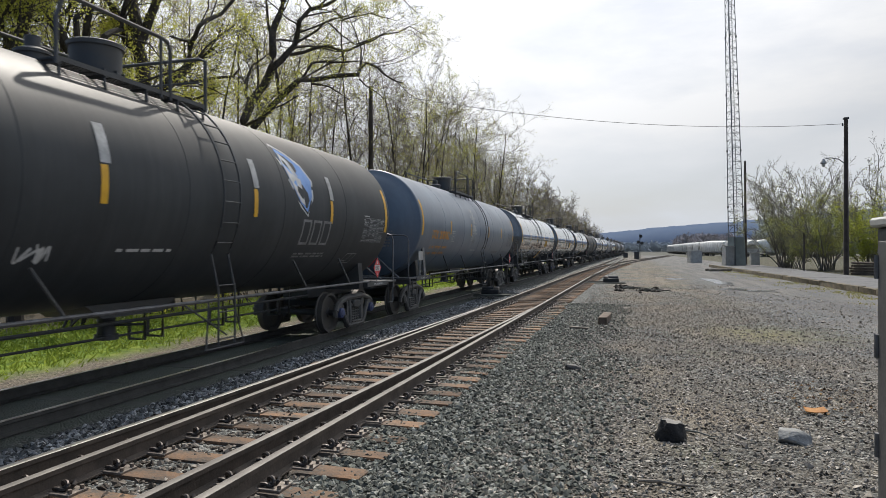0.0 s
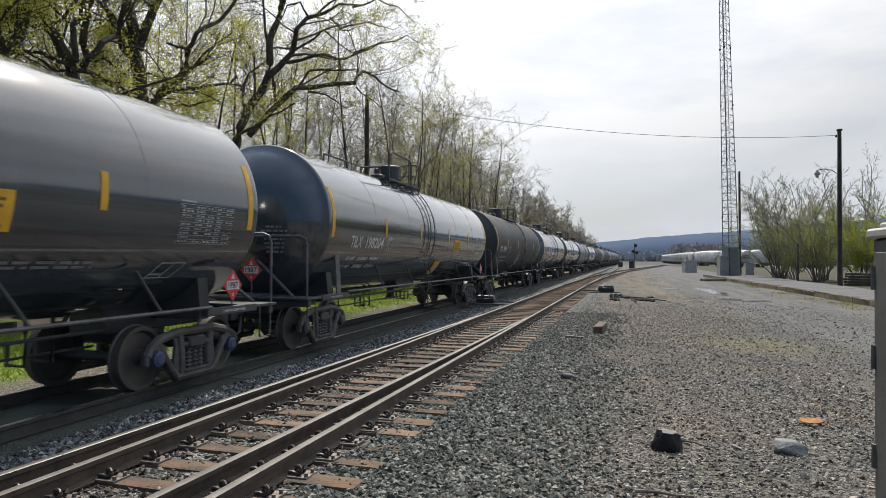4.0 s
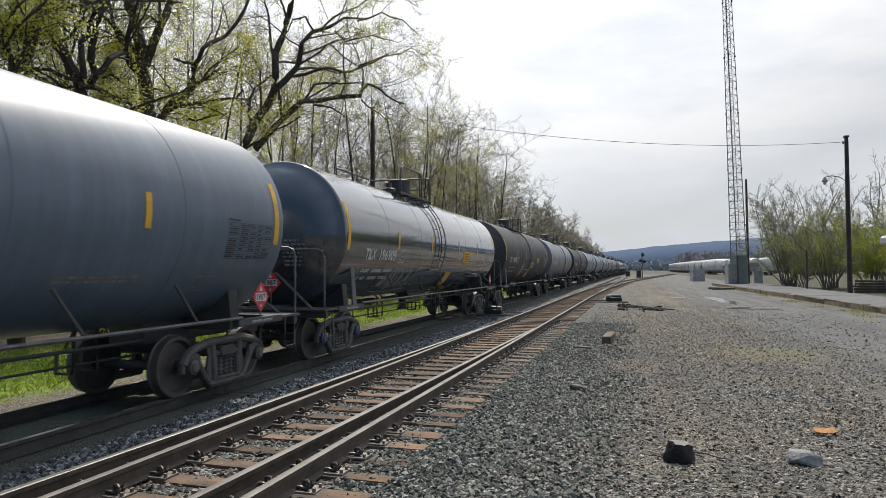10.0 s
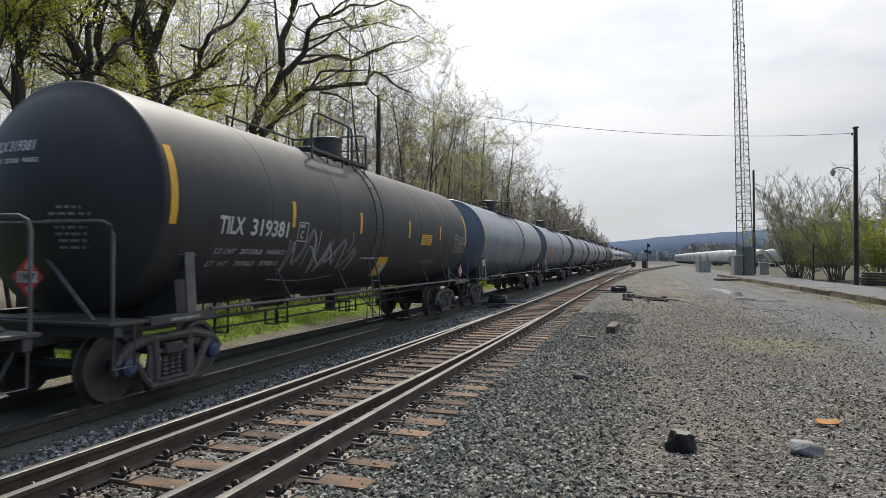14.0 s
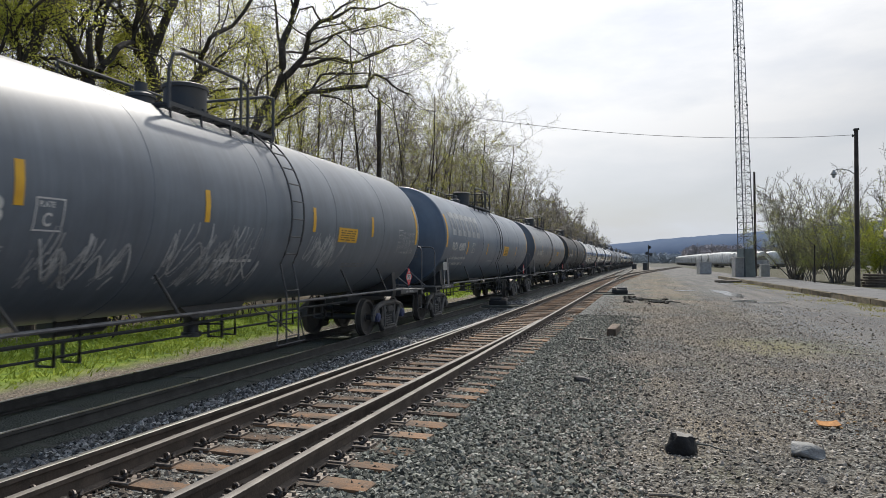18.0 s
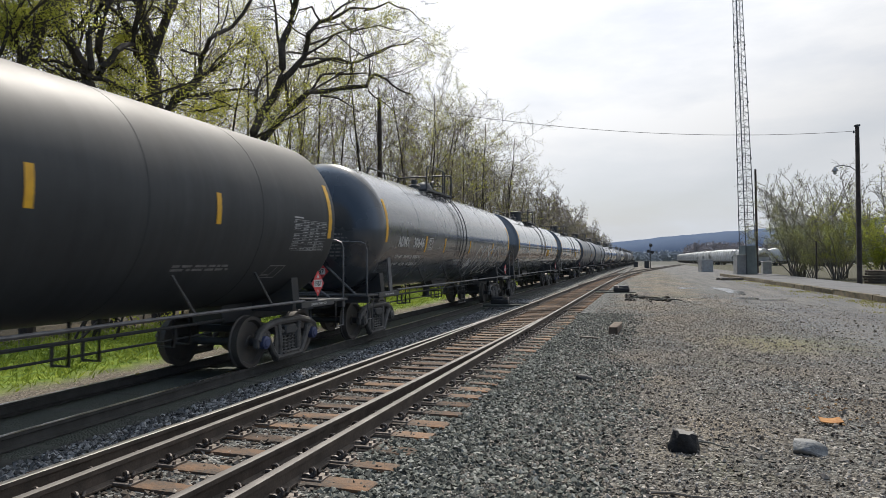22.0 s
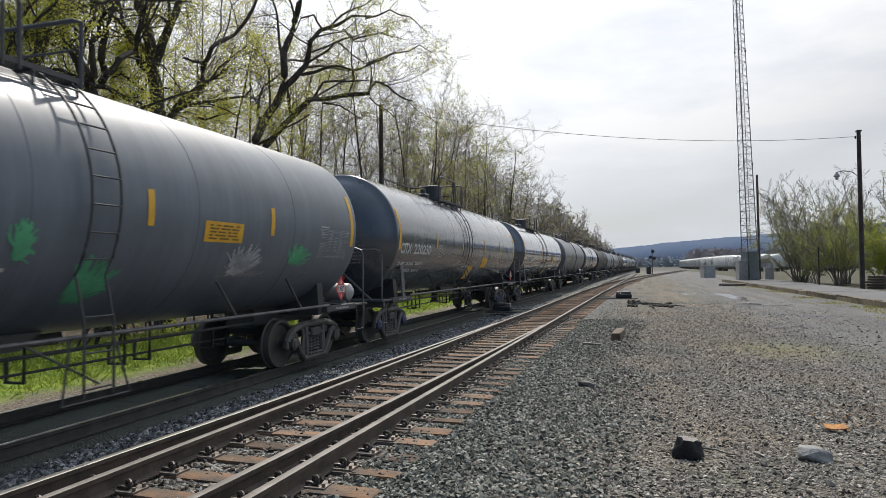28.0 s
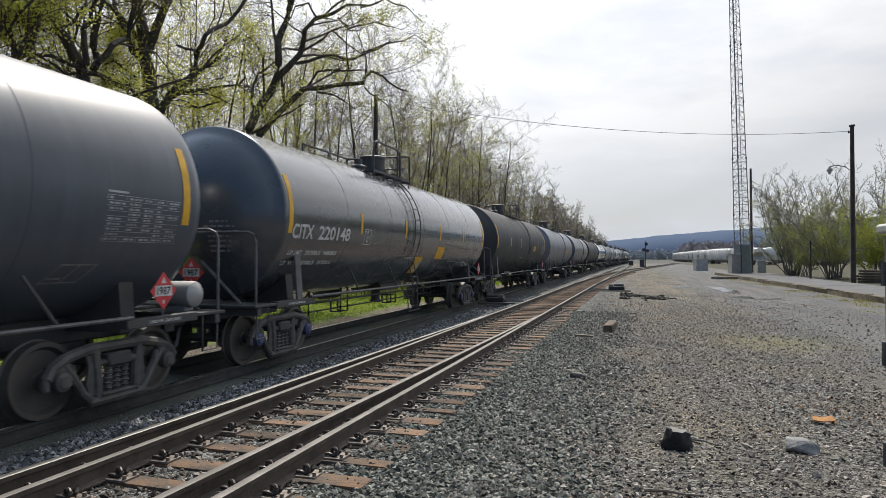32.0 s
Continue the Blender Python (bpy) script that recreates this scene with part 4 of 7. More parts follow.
def piping_shape():
    """Brake pipe, rod and their hangers below the tank."""
    s = Shape()
    s.tube([(0.35, -5.9, 0.86), (0.35, 5.9, 0.86)], 0.028, 6)
    s.tube([(0.10, -5.9, 0.62), (0.10, 5.9, 0.62)], 0.020, 6)
    for y in (-5.0, -4.6, -2.9, -2.5, 0.6, 1.0, 2.6, 3.1, 4.6, 5.0):
        s.tube([(0.34, y, 1.14), (0.34, y, 0.54), (0.06, y, 0.54), (0.06, y, 0.80)], 0.03, 5)
    s.tube([(-0.6, -2.2, 0.95), (-0.6, -1.2, 0.95)], 0.16, 10)
    s.tube([(-0.5, 1.6, 0.98), (-0.5, 2.2, 0.98)], 0.13, 10)
    return s


def outlet_shape():
    s = Shape().lathe([(0.20, 1.14), (0.20, 0.98), (0.13, 0.92), (0.13, 0.66), (0.17, 0.66), (0.17, 0.58), (0.0, 0.58)], "z", 14)
    s.tube([(0.1, 0, 0.8), (0.5, 0.2, 0.8)], 0.02, 5)
    s.prism([(-0.9, 1.16), (0.9, 1.16), (0.6, 0.96), (-0.6, 0.96)], -0.5, 0.5)
    return s


def step_shape():
    s = Shape()
    for y in (-0.30, 0.30):
        s.tube([(1.52, y, 1.16), (1.60, y * 1.6, 0.45)], 0.014, 5)
    s.tube([(1.52, -0.9, 1.16), (1.62, 0.0, 0.62)], 0.014, 5)
    s.tube([(1.60, -0.48, 0.45), (1.60, 0.48, 0.45)], 0.014, 5)
    return s


def diamond(r):
    return Shape().prism([(0, -r), (r, 0), (0, r), (-r, 0)], 0.0, 0.004)


def data_table():
    """Ruled table of stencilled figures, too small to be read."""
    rnd = random.Random(12)
    s, w, h, n = Shape(), 1.25, 0.56, 9

    def bar(u0, u1, v0, v1):
        p = patch(u0, u1, v0, v1, n=1)
        s.add(p.v, p.f)

    for i in range(n + 1):
        bar(0, w, h * i / n - 0.003, h * i / n + 0.003)
    for u in (0.0, 0.30, 0.56, 0.78, 1.0, w):
        bar(u - 0.004, u + 0.004, 0.0, h)
    for i in range(n):
        for u0, u1 in ((0.03, 0.27), (0.34, 0.53), (0.60, 0.75), (0.82, 0.97), (1.04, 1.22)):
            u = u0
            while u < u1 - 0.03 and rnd.random() < 0.9:
                e = min(u1, u + rnd.uniform(0.03, 0.09))
                bar(u, e, h * (i + 0.30) / n, h * (i + 0.68) / n)
                u = e + 0.022
    bar(0.0, 0.32, h + 0.03, h + 0.055)
    return s


def table_panel(rows, w, h, gap=0.5):
    """Rows of small stencilled bars, too small to be read."""
    rnd = random.Random(rows)
    s = Shape()
    for i in range(rows):
        v0 = h * i / rows
        u = 0.0
        while u < w - 0.05:
            wd = rnd.uniform(0.07, 0.26)
            p = patch(u, min(w, u + wd), v0, v0 + h / rows * gap, n=1)
            s.add(p.v, p.f)
            u += wd + rnd.uniform(0.03, 0.08)
    return s


def ribbon(s, pts, wd, r):
    """A sprayed line of even width on the shell."""
    base = len(s.v)
    for i, (a, b) in enumerate(pts):
        c, e = pts[min(i + 1, len(pts) - 1)], pts[max(i - 1, 0)]
        dx, dy = c[0] - e[0], c[1] - e[1]
        q = math.hypot(dx, dy) or 1
        ox, oy = -dy / q * wd / 2, dx / q * wd / 2
        s.v += [on_tank(a + ox, b + oy, r), on_tank(a - ox, b - oy, r)]
    s.f += [(base + 2 * i, base + 2 * i + 1, base + 2 * i + 3, base + 2 * i + 2) for i in range(len(pts) - 1)]


def curve(ctrl, n=7):
    """Smooth line through control points."""
    p = [ctrl[0]] + list(ctrl) + [ctrl[-1]]
    out = []
    for i in range(1, len(p) - 2):
        for k in range(n):
            t = k / n
            out.append(tuple(0.5 * (2 * p[i][d] + (p[i + 1][d] - p[i - 1][d]) * t + (2 * p[i - 1][d] - 5 * p[i][d] + 4 * p[i + 1][d] - p[i + 2][d]) * t * t + (3 * p[i][d] - p[i - 1][d] - 3 * p[i + 1][d] + p[i + 2][d]) * t**3) for d in (0, 1)))
    return out + [ctrl[-1]]


def squiggle(rnd):
    """A jagged looping stroke in a unit box; it spells nothing."""
    n = rnd.randint(5, 8)
    side = rnd.choice((0, 1))
    return [(min(1.1, max(-0.1, k / (n - 1) + rnd.uniform(-0.30, 0.30))), min(1.0, max(0.0, (0.12 if (k + side) % 2 else 0.88) + rnd.uniform(-0.22, 0.22)))) for k in range(n)]


def scrawl(seed, u0, u1, v0, v1, style="tag"):
    """Sprayed strokes without words, within a box on the shell."""
    rnd = random.Random(seed)
    s, w, h = Shape(), u1 - u0, v1 - v0
    count = [0]

    def line(ctrl, wd):
        count[0] += 1
        ribbon(s, curve(ctrl), wd, TR + 0.0065 + 0.0003 * (count[0] % 12))

    n = max(2, int(round(w / (0.62 * h + 0.12))))
    if style == "patch":
        for k in range(60):
            v = v0 + h * rnd.random()
            c = u0 + w * (0.5 + 0.18 * math.sin(k * 1.7))
            hw = 0.5 * w * rnd.uniform(0.4, 1.0) * math.sqrt(max(0.05, 1 - ((v - v0) / h * 2 - 1) ** 2))
            line([(c - hw, v), (c, v + rnd.uniform(-0.04, 0.04)), (c + hw, v + rnd.uniform(-0.03, 0.03))], rnd.uniform(0.02, 0.05))
        return s
    if style == "splash":
        for k in range(64):                               # a burst that fans out from its foot
            a, ln = rnd.gauss(1.15, 0.55), rnd.uniform(0.3, 1.0)
            x, y = u0 + w * rnd.gauss(0.42, 0.09), v0 + h * rnd.uniform(0.05, 0.38)
            ex, ey = min(u1, max(u0, x + 0.62 * w * ln * math.cos(a))), min(v1, max(v0, y + 0.8 * h * ln * math.sin(a)))
            line([(x, y), ((x + ex) / 2 + rnd.uniform(-0.04, 0.04), (y + ey) / 2), (ex, ey)], rnd.uniform(0.012, 0.040))
        return s
    if style == "dense":
        for k in range(14 * n):
            x, y = u0 + w * rnd.uniform(0.05, 0.95), v0 + h * rnd.uniform(0.05, 0.75)
            a, ln = rnd.uniform(0.6, 1.5), h * rnd.uniform(0.18, 0.5)
            line([(x, y), (x + 0.35 * ln * math.cos(a) + rnd.uniform(-0.05, 0.05), y + 0.5 * ln), (x + ln * 0.6 * math.cos(a), min(v1, y + ln))], rnd.uniform(0.012, 0.035))
    for k in range(n):
        x0 = u0 + w * k / n
        lw, st = w / n * rnd.uniform(1.1, 1.5), squiggle(rnd)
        y0, lh = v0 + h * rnd.uniform(0.0, 0.2), h * rnd.uniform(0.62, 0.9)
        pts = [(x0 + lw * px + 0.12 * lh * py, y0 + lh * py) for px, py in st]
        if style == "bubble":
            cx, cy = x0 + lw / 2, v0 + h / 2
            ph = rnd.uniform(0, 6)
            ring = [(cx + lw * 0.52 * math.cos(a) * (1 + 0.16 * math.sin(3 * a + ph)), cy + h * 0.46 * math.sin(a) * (1 + 0.14 * math.sin(4 * a + ph))) for a in [2 * math.pi * q / 12 for q in range(13)]]
            line(ring, 0.06)
            line([(x0 + lw * (0.3 + 0.4 * px), v0 + h * (0.3 + 0.4 * py)) for px, py in st[:4]], 0.03)
        else:
            line(pts, rnd.uniform(0.022, 0.038))
            line([(px + 0.05 * h, py - 0.04 * h) for px, py in pts[1:-1]], rnd.uniform(0.012, 0.022))
    if style == "tag" and w > 1.3:
        line([(u0 - 0.05, v0 + 0.02), (u0 + w * 0.5, v0 - 0.06), (u1, v0 + 0.05)], 0.03)
        line([(u1 - 0.1, v0 + h * 0.6), (u1 + 0.05, v0 + h * 0.8), (u1 - 0.05, v1)], 0.03)
    return s


# sprayed marks by car: span along the car, span round the shell, kind, ink
GRAFFITI = {
    -1: [(-2.5, -2.15, -1.04, -0.72, "tag", "white")],
    0: [(-1.54, -0.74, -0.6, 0.83, "patch", "pale")],
    1: [(-3.85, -2.3, -1.37, -0.36, "tag", "white"), (-3.7, -2.5, -1.3, -0.4, "tag", "pale"), (1.8, 5.4, -1.36, -0.48, "tag", "pale")],
    4: [(-1.58, -0.23, -1.62, -0.27, "splash", "pale")],
    5: [(-4.26, -3.5, -0.95, -0.53, "tag", "faint")],
    6: [(-4.84, -1.05, -1.17, -0.43, "tag", "pale"), (-0.25, 0.45, -0.6, -0.05, "tag", "pale")],
    8: [(-4.95, -2.37, -1.6, -0.71, "tag", "pale")],
    9: [(-2.78, -1.44, -1.44, -0.39, "splash", "pale"), (0.48, 1.6, -0.75, -0.39, "bubble", "cream")],
    11: [(-4.54, -1.9, -1.35, -0.24, "tag", "pale")],
    14: [(-4.38, -2.91, -1.35, -0.44, "dense", "pale"), (-2.31, -0.08, -1.41, -0.27, "dense", "pale"), (1.56, 2.73, -1.1, -0.24, "dense", "pale")],
    17: [(-2.83, -0.94, -1.49, -0.49, "tag", "pale")],
    18: [(-5.6, -4.5, -1.15, -0.62, "tag", "faint"), (1.63, 5.5, -1.6, -0.29, "bubble", "white"), (0.53, 1.25, -1.3, -0.6, "tag", "white"), (-0.23, 0.26, -1.2, -0.6, "tag", "faint")],
    22: [(-0.22, 0.12, -0.76, -0.28, "splash", "green_spray"), (0.58, 1.36, -1.4, -0.65, "splash", "green_spray"), (3.2, 4.5, -1.0, -0.41, "splash", "pale"), (4.97, 5.97, -0.79, -0.36, "splash", "green_spray")],
}
# paint, mark, number, mark colour, extras; in the order of the train
CARS = {
    -1: ("brown", "", "", "white", "logo faded"),
    0: ("blue", "UTLX", "208962", "orange", ""),
    1: ("black", "TILX", "199914", "white", "rect para"),
    2: ("black", "TILX", "197797", "white", "rect"),
    3: ("black", "TILX", "198204", "white", "rect para"),
    4: ("brown", "CTCX", "734958", "white", ""),
    5: ("dull", "CTCX", "301214", "white", "lowrect"),
    6: ("black", "TILX", "198909", "white", "rect para"),
    7: ("blue", "UTLX", "208877", "orange", ""),
    8: ("black", "TILX", "196909", "white", "rect para"),
    9: ("brown", "TILX", "196976", "white", "rect para"),
    10: ("grey", "TILX", "312408", "white", "rect"),
    11: ("brown", "TILX", "319381", "white", "rect para"),
    12: ("blue", "", "", "faint", ""),
    13: ("blue", "UTLX", "206943", "orange", ""),
    14: ("grey", "TILX", "317998", "white", "rect"),
    15: ("blue", "PROX", "45887", "white", "rect blocks"),
    16: ("slate", "TILX", "198807", "white", "rect para"),
    17: ("brown", "TCBX", "199627", "white", ""),
    18: ("dull", "ADMX", "30646", "white", " low"),
    19: ("black", "CTCX", "731404", "white", "rect"),
    20: ("black", "TILX", "198871", "white", "rect"),
    21: ("slate", "TILX", "198807", "faint", "rect"),
    22: ("grey", "TILX", "190605", "white", "rect"),
    23: ("dull", "CITX", "220230", "white", "lowrect para2"),
    24: ("black", "TILX", "290388", "white", "rect para"),
    25: ("slate", "ADMX", "30455", "white", "logo2 low"),
    26: ("dull", "CITX", "220148", "white", "lowrect para2"),
}
FAR_PAINT = ("brown", "grey", "slate", "brown", "black", "grey", "blue", "dull", "grey", "brown", "black", "slate", "grey", "dull", "black", "brown")
for _i in range(27, 43):
    CARS[_i] = (FAR_PAINT[(_i - 27) % 16], "", "", "faint", "rect")
# load limit and light weight stencilled on each car
LOADS = {
    1: ("LD LMT   206660LB   93700KG", "LT  WT    79400LB   36000KG"), 2: ("LD LMT  206200 LB  93500  KG", "LT  WT    79800 LB  36200  KG"),
    5: ("LD LMT  206900 LB   93800 KG", "LT  WT     79100 LB   35900 KG"), 10: ("LD LMT   207700 LB   94200 KG", "LT  WT    78300 LB   35500 KG"),
    15: ("LD LMT  201600LB  91450 KG", "LT WT    84400LB  38250 KG"), 17: ("LD LMT  195200 LB  88550 KG", "LT WT    67800LB  30750 KG"),
    18: ("LD LMT  196800 LB  89250 KG", "LT WT   66200   LB  30000 KG"), 19: ("LD LMT  206900 LB   93800KG", "LT  WT    79100 LB   35900KG"),
    22: ("LD LMT   206060 LB   93400 KG", "LT  WT    80000 LB    36300 KG"), 23: ("LD LMT  206300LB   93550 KG", "LT  WT   79700 LB   36150 KG"),
}
COMMON = ("LD LMT   207300LB   94000KG", "LT  WT    78700LB   35700KG")
LOW_LADDER = (1, 3, 6, 8, 9, 11, 16, 17, 18, 23, 24, 25, 26)     # cars whose ladder stands by the other end of the platform
LADDER_AT = {1: -0.45, 4: 0.5, 5: 0.65, 15: 0.45, 16: -0.55, 17: -0.78, 23: -0.85, 24: -0.45, 25: -0.75, 26: -0.85}
STRIPS = {16: (-4.62, -1.2, 1.26, 4.6), 17: (-4.55, -1.72, 0.85, 3.95), 18: (-4.6, -2.7, 0.45, 4.2), 4: (-4.95, -1.7, 1.47, 4.5), 5: (-4.45, -1.63, 1.31, 4.1), 15: (-4.99, -1.83, 1.57, 4.5)}
# where the mark and the number begin and end
NAMES_AT = {4: (-6.87, -6.25, -6.05, -5.22), 5: (-7.57, -6.52, -6.38, -5.05), 15: (-6.97, -6.30, -6.13, -5.28), 18: (-6.78, -5.92, -5.63, -4.75), 25: (-6.94, -6.10, -5.84, -4.98), 23: (-7.55, -6.75, -6.53, -5.08), 26: (-7.55, -6.75, -6.53, -5.08), 17: (-6.83, -6.05, -5.85, -4.62)}
WORDS = {"2 INCH HF COMP SHOES", "PLATE", "C", "1987", *COMMON}
for _c in CARS.values():
    WORDS |= {w for w in _c[1:3] if w} | ({_c[1] + ' ' + _c[2]} if _c[2] else set())
for _l in LOADS.values():
    WORDS |= set(_l)
letters(sorted(WORDS))
PAINT_WORDS = {"black": "glossy black", "dull": "satin black", "brown": "weathered brown-black", "grey": "grey", "slate": "dark slate-grey", "blue": "blue-grey"}


def tank_car(k):
    paint, mark, number, ink, extra = CARS[k]
    extra = extra.split()
    words = f"{PAINT_WORDS[paint]} railway tank car"
    words += " with orange stencilled numbers" if ink == "orange" else (" with white stencilled numbers" if number else " with stencilled side")
    if k in GRAFFITI:
        words += " and graffiti"
    car = thing("tank_car", words, "tank car", "tank cars of the train")
    roundh = "low" in extra
    tank = part("tank", shared(("tank", paint, roundh), lambda: tank_mesh(roundh), TANKS[paint]), None, car)
    near = k < 30
    for sg in (0, 180):
        for nm, mk in (("stub_sill", stub_sill_shape), ("end_platform", end_platform_shape), ("end_beam", end_beam_shape), ("bolster_web", bolster_web_shape)):
            part(nm, shared(nm, mk, M["iron"]), None, car, m=pose(0, 0, 0, 0, 0, sg))
        part("side_sill", shared("side_sill", side_sill_shape, M["iron"]), None, car, m=pose(0, 0, 0, 0, 0, sg))
        part("side_sill", shared("side_sill_b", lambda: mirrored(side_sill_shape()), M["iron"]), None, car, m=pose(0, 0, 0, 0, 0, sg))
        part("coupler", shared("coupler", coupler_shape, M["iron"]), None, car, m=pose(0, 0, 0, 0, 0, sg))
        part("end_handrail", shared("end_handrail", end_rail_shape, M["galv"] if k % 3 else M["iron"]), None, car, m=pose(0, 0, 0, 0, 0, sg))
    for sg in (0, 180):
        part("side_rail", shared("side_rail", side_rail_shape, M["galv"]), None, car, m=pose(0, 0, 0, 0, 0, sg))
    for y in (-4.4, -2.0, 3.6, 5.6) if near else ():
        part("bracket", shared("bracket", bracket_shape, M["iron"]), None, car, m=pose(0, y, 0))
    for y in (-7.0,) if near else ():
        part("post", shared("post", post_shape, M["galv"]), None, car, m=pose(1.50, y - 0.10, 1.04, 0, -4, 0))
    if paint == "blue" and near:
        part("card_board", shared("card_board", lambda: Shape().box(1.47, 1.49, -7.66, -7.24, 1.60, 1.87, 0.004).tube([(1.455, -7.45, 1.12), (1.455, -7.45, 1.8)], 0.018, 6), M["cabinet"]), None, car, "pale grey routing board")
    if k in (22, 25):
        part("brake_cylinder", shared("brake_cylinder", lambda: Shape().lathe([(0.0, -0.34), (0.10, -0.33), (0.19, -0.26), (0.20, -0.20), (0.20, 0.20), (0.19, 0.26), (0.10, 0.33), (0.0, 0.34)], "x", 18, (0.95, 8.30, 1.36)).box(0.8, 1.1, 8.2, 8.4, 1.118, 1.2), M["cabinet"]), None, car, "pale grey brake cylinder")
    for y, name in ((-1, "end_brace_a"), (1, "end_brace_b")) if near else ():
        part("end_brace", shared(name, lambda: Shape().tube([(0.05, y * 8.22, 1.98), (1.15, y * 8.46, 1.12)], 0.028, 6), M["galv"]), None, car)
    add_truck(car, -6.95, k % 3 == 2)
    add_truck(car, 6.95, k % 3 == 2)
    low = k in LOW_LADDER
    dy = (-0.9 if mark == "CITX" else -1.25) if low else -0.15
    ly = LADDER_AT.get(k, -0.68 if low else 0.85)
    lad = part("ladder", shared("ladder", top_ladder_shape, M["iron"]), None, car, m=pose(0, ly, 0))
    part("grating", shared("grating", grating_shape, M["iron"]), None, car, m=pose(0, dy, 0))
    part("grating", shared("grating_b", lambda: mirrored(grating_shape()), M["iron"]), None, car, m=pose(0, dy, 0))
    for yy in (-1.45, -0.75, 0.0, 0.65, 1.25):
        for rz in ((0, 180) if k < 14 else (0,)):
            part("cross_bar", shared("cross_bar", cross_bar_shape, M["iron"]), None, car, m=pose(0, yy + dy, 0, 0, 0, rz))
    part("hand_rail", shared("hand_rail_near", lambda: top_rail_shape(0), M["iron"]), None, car, m=pose(0, dy, 0))
    part("hand_rail", shared("hand_rail_far", lambda: top_rail_shape(1), M["iron"]), None, car, m=pose(0, dy, 0))
    if roundh:
        part("valve_dome", shared("low_dome", low_dome_shape, M["iron"]), None, car, m=pose(0, 0.0, 0))
    else:
        part("valve_dome", shared("dome", dome_shape, M["iron"]), None, car, m=pose(0, 0, 0))
    part("manway", shared("manway", manway_shape, M["iron"]), None, car, m=pose(0, -1.05, 0))
    if not near:
        return car
    part("piping", shared("piping", piping_shape, M["iron"]), None, car)
    part("outlet_valve", shared("outlet", outlet_shape, M["iron"]), None, car, m=pose(0, 0.2, 0))
    part("step", shared("step", step_shape, M["iron"]), None, car, m=pose(0, ly, 0))
    # reflective strips
    sm = M["yellow"]
    part("reflective_strip", shared("strip_end", lambda: patch(-7.70, -7.56, -0.36, 0.72), sm), None, car)
    part("reflective_strip", shared("strip_end_b", lambda: patch(7.50, 7.64, -0.36, 0.72), sm), None, car)
    for y in STRIPS.get(k, (-4.55, -1.60, 1.60, 4.42)):
        part("reflective_strip", shared(("strip", y), lambda: patch(y, y + 0.11, -0.26, 0.20), sm), None, car, m=Matrix.Identity(4) if k not in (15, 18) else Matrix.Translation((0, 0, TZC)) @ Matrix.Rotation(radians(11), 4, "Y") @ Matrix.Translation((0, 0, -TZC)))
        if "faded" in extra:
            part("faded_strip", shared(("fstrip", y), lambda: patch(y, y + 0.16, 0.22, 0.72), M["silver_strip"]), None, car)
    inkm = M[ink]
    base = -0.56 if paint == "black" and mark == "TILX" else -0.44
    m0, m1, n0, n1 = NAMES_AT.get(k, (-6.62, -5.98, -5.80, -4.66))
    if mark:
        text_on(car, mark, m0, base, 0.37, inkm, (m1 - m0) / text_width(mark) / 0.37)
    if number:
        text_on(car, number, n0, base, 0.37, inkm, (n1 - n0) / text_width(number) / 0.37)
        part("plate_mark", shared(("plate_frame", base), lambda: shifted(plate_frame(), 0, base + 0.50), M["white"]), None, car, m=pose(0, -4.30, 0))
        text_on(car, "C", -4.20, base - 0.01, 0.20, M["white"])
        text_on(car, "PLATE", -4.26, base + 0.19, 0.085, M["white"])
    if number or ink == "orange":
        im = inkm if ink == "orange" else M["pale"] if paint in ("brown", "grey", "slate") else M["white"]
        a, b = LOADS.get(k, COMMON)
        sl = 0.25 if paint not in ("blue", "dull") else 0.0
        text_on(car, a, m0 + 0.04, base - 0.33, 0.125, im, 2.0 / text_width(a) / 0.125, sl)
        text_on(car, b, m0 - 0.02, base - 0.55, 0.125, im, 2.0 / text_width(b) / 0.125, sl)
    part("data_panel", shared(("data_panel", k in (0, 7)), lambda: shifted(data_table(), 0, -0.62), M["black"] if k in (0, 7) else M["pale"]), None, car, m=pose(0, 5.85 if paint == "black" else 6.18, 0))
    part("stencil", shared("stencil_small", lambda: shifted(table_panel(2, 1.3, 0.13, 0.6), 0, -1.0), M["faint"]), None, car, m=pose(0, 3.3, 0))
    part("stencil", shared("stencil_one", lambda: shifted(table_panel(1, 1.0, 0.05, 0.9), 0, -0.86), M["white"]), None, car, m=pose(0, -1.15, 0))
    part("stencil_box", shared(("stencil_box", paint in ("black", "dull")), box_mark, M["pale"] if paint in ("black", "dull") else M["faint"]), None, car, m=pose(0, 5.6, 0))
    if "rect" in extra:
        u = 1.68 if k == 15 else 2.40 if paint in ("black", "blue") else 2.72
        lo, hi = (-0.57, -0.14) if paint in ("black", "blue") else (-0.42, -0.12)
        p = part("warning_sign", shared(("warning_sign", lo), lambda: patch(0, 0.92, lo, hi, r=TR + 0.008), M["yellow"]), None, car, m=pose(0, u, 0))
        part("sign_text", shared(("sign_text", lo), lambda: shifted(table_panel(5, 0.72, (hi - lo) * 0.8), 0.1, lo + 0.04, TR + 0.012), M["sign_ink"]), None, p)
    if "lowrect" in extra:
        part("warning_sign", shared("warning_sign_low", lambda: patch(0, 0.80, -0.88, -0.46, -0.10, r=TR + 0.008), M["yellow"]), None, car, m=pose(0, 1.62 if mark == "CITX" else 2.35, 0))
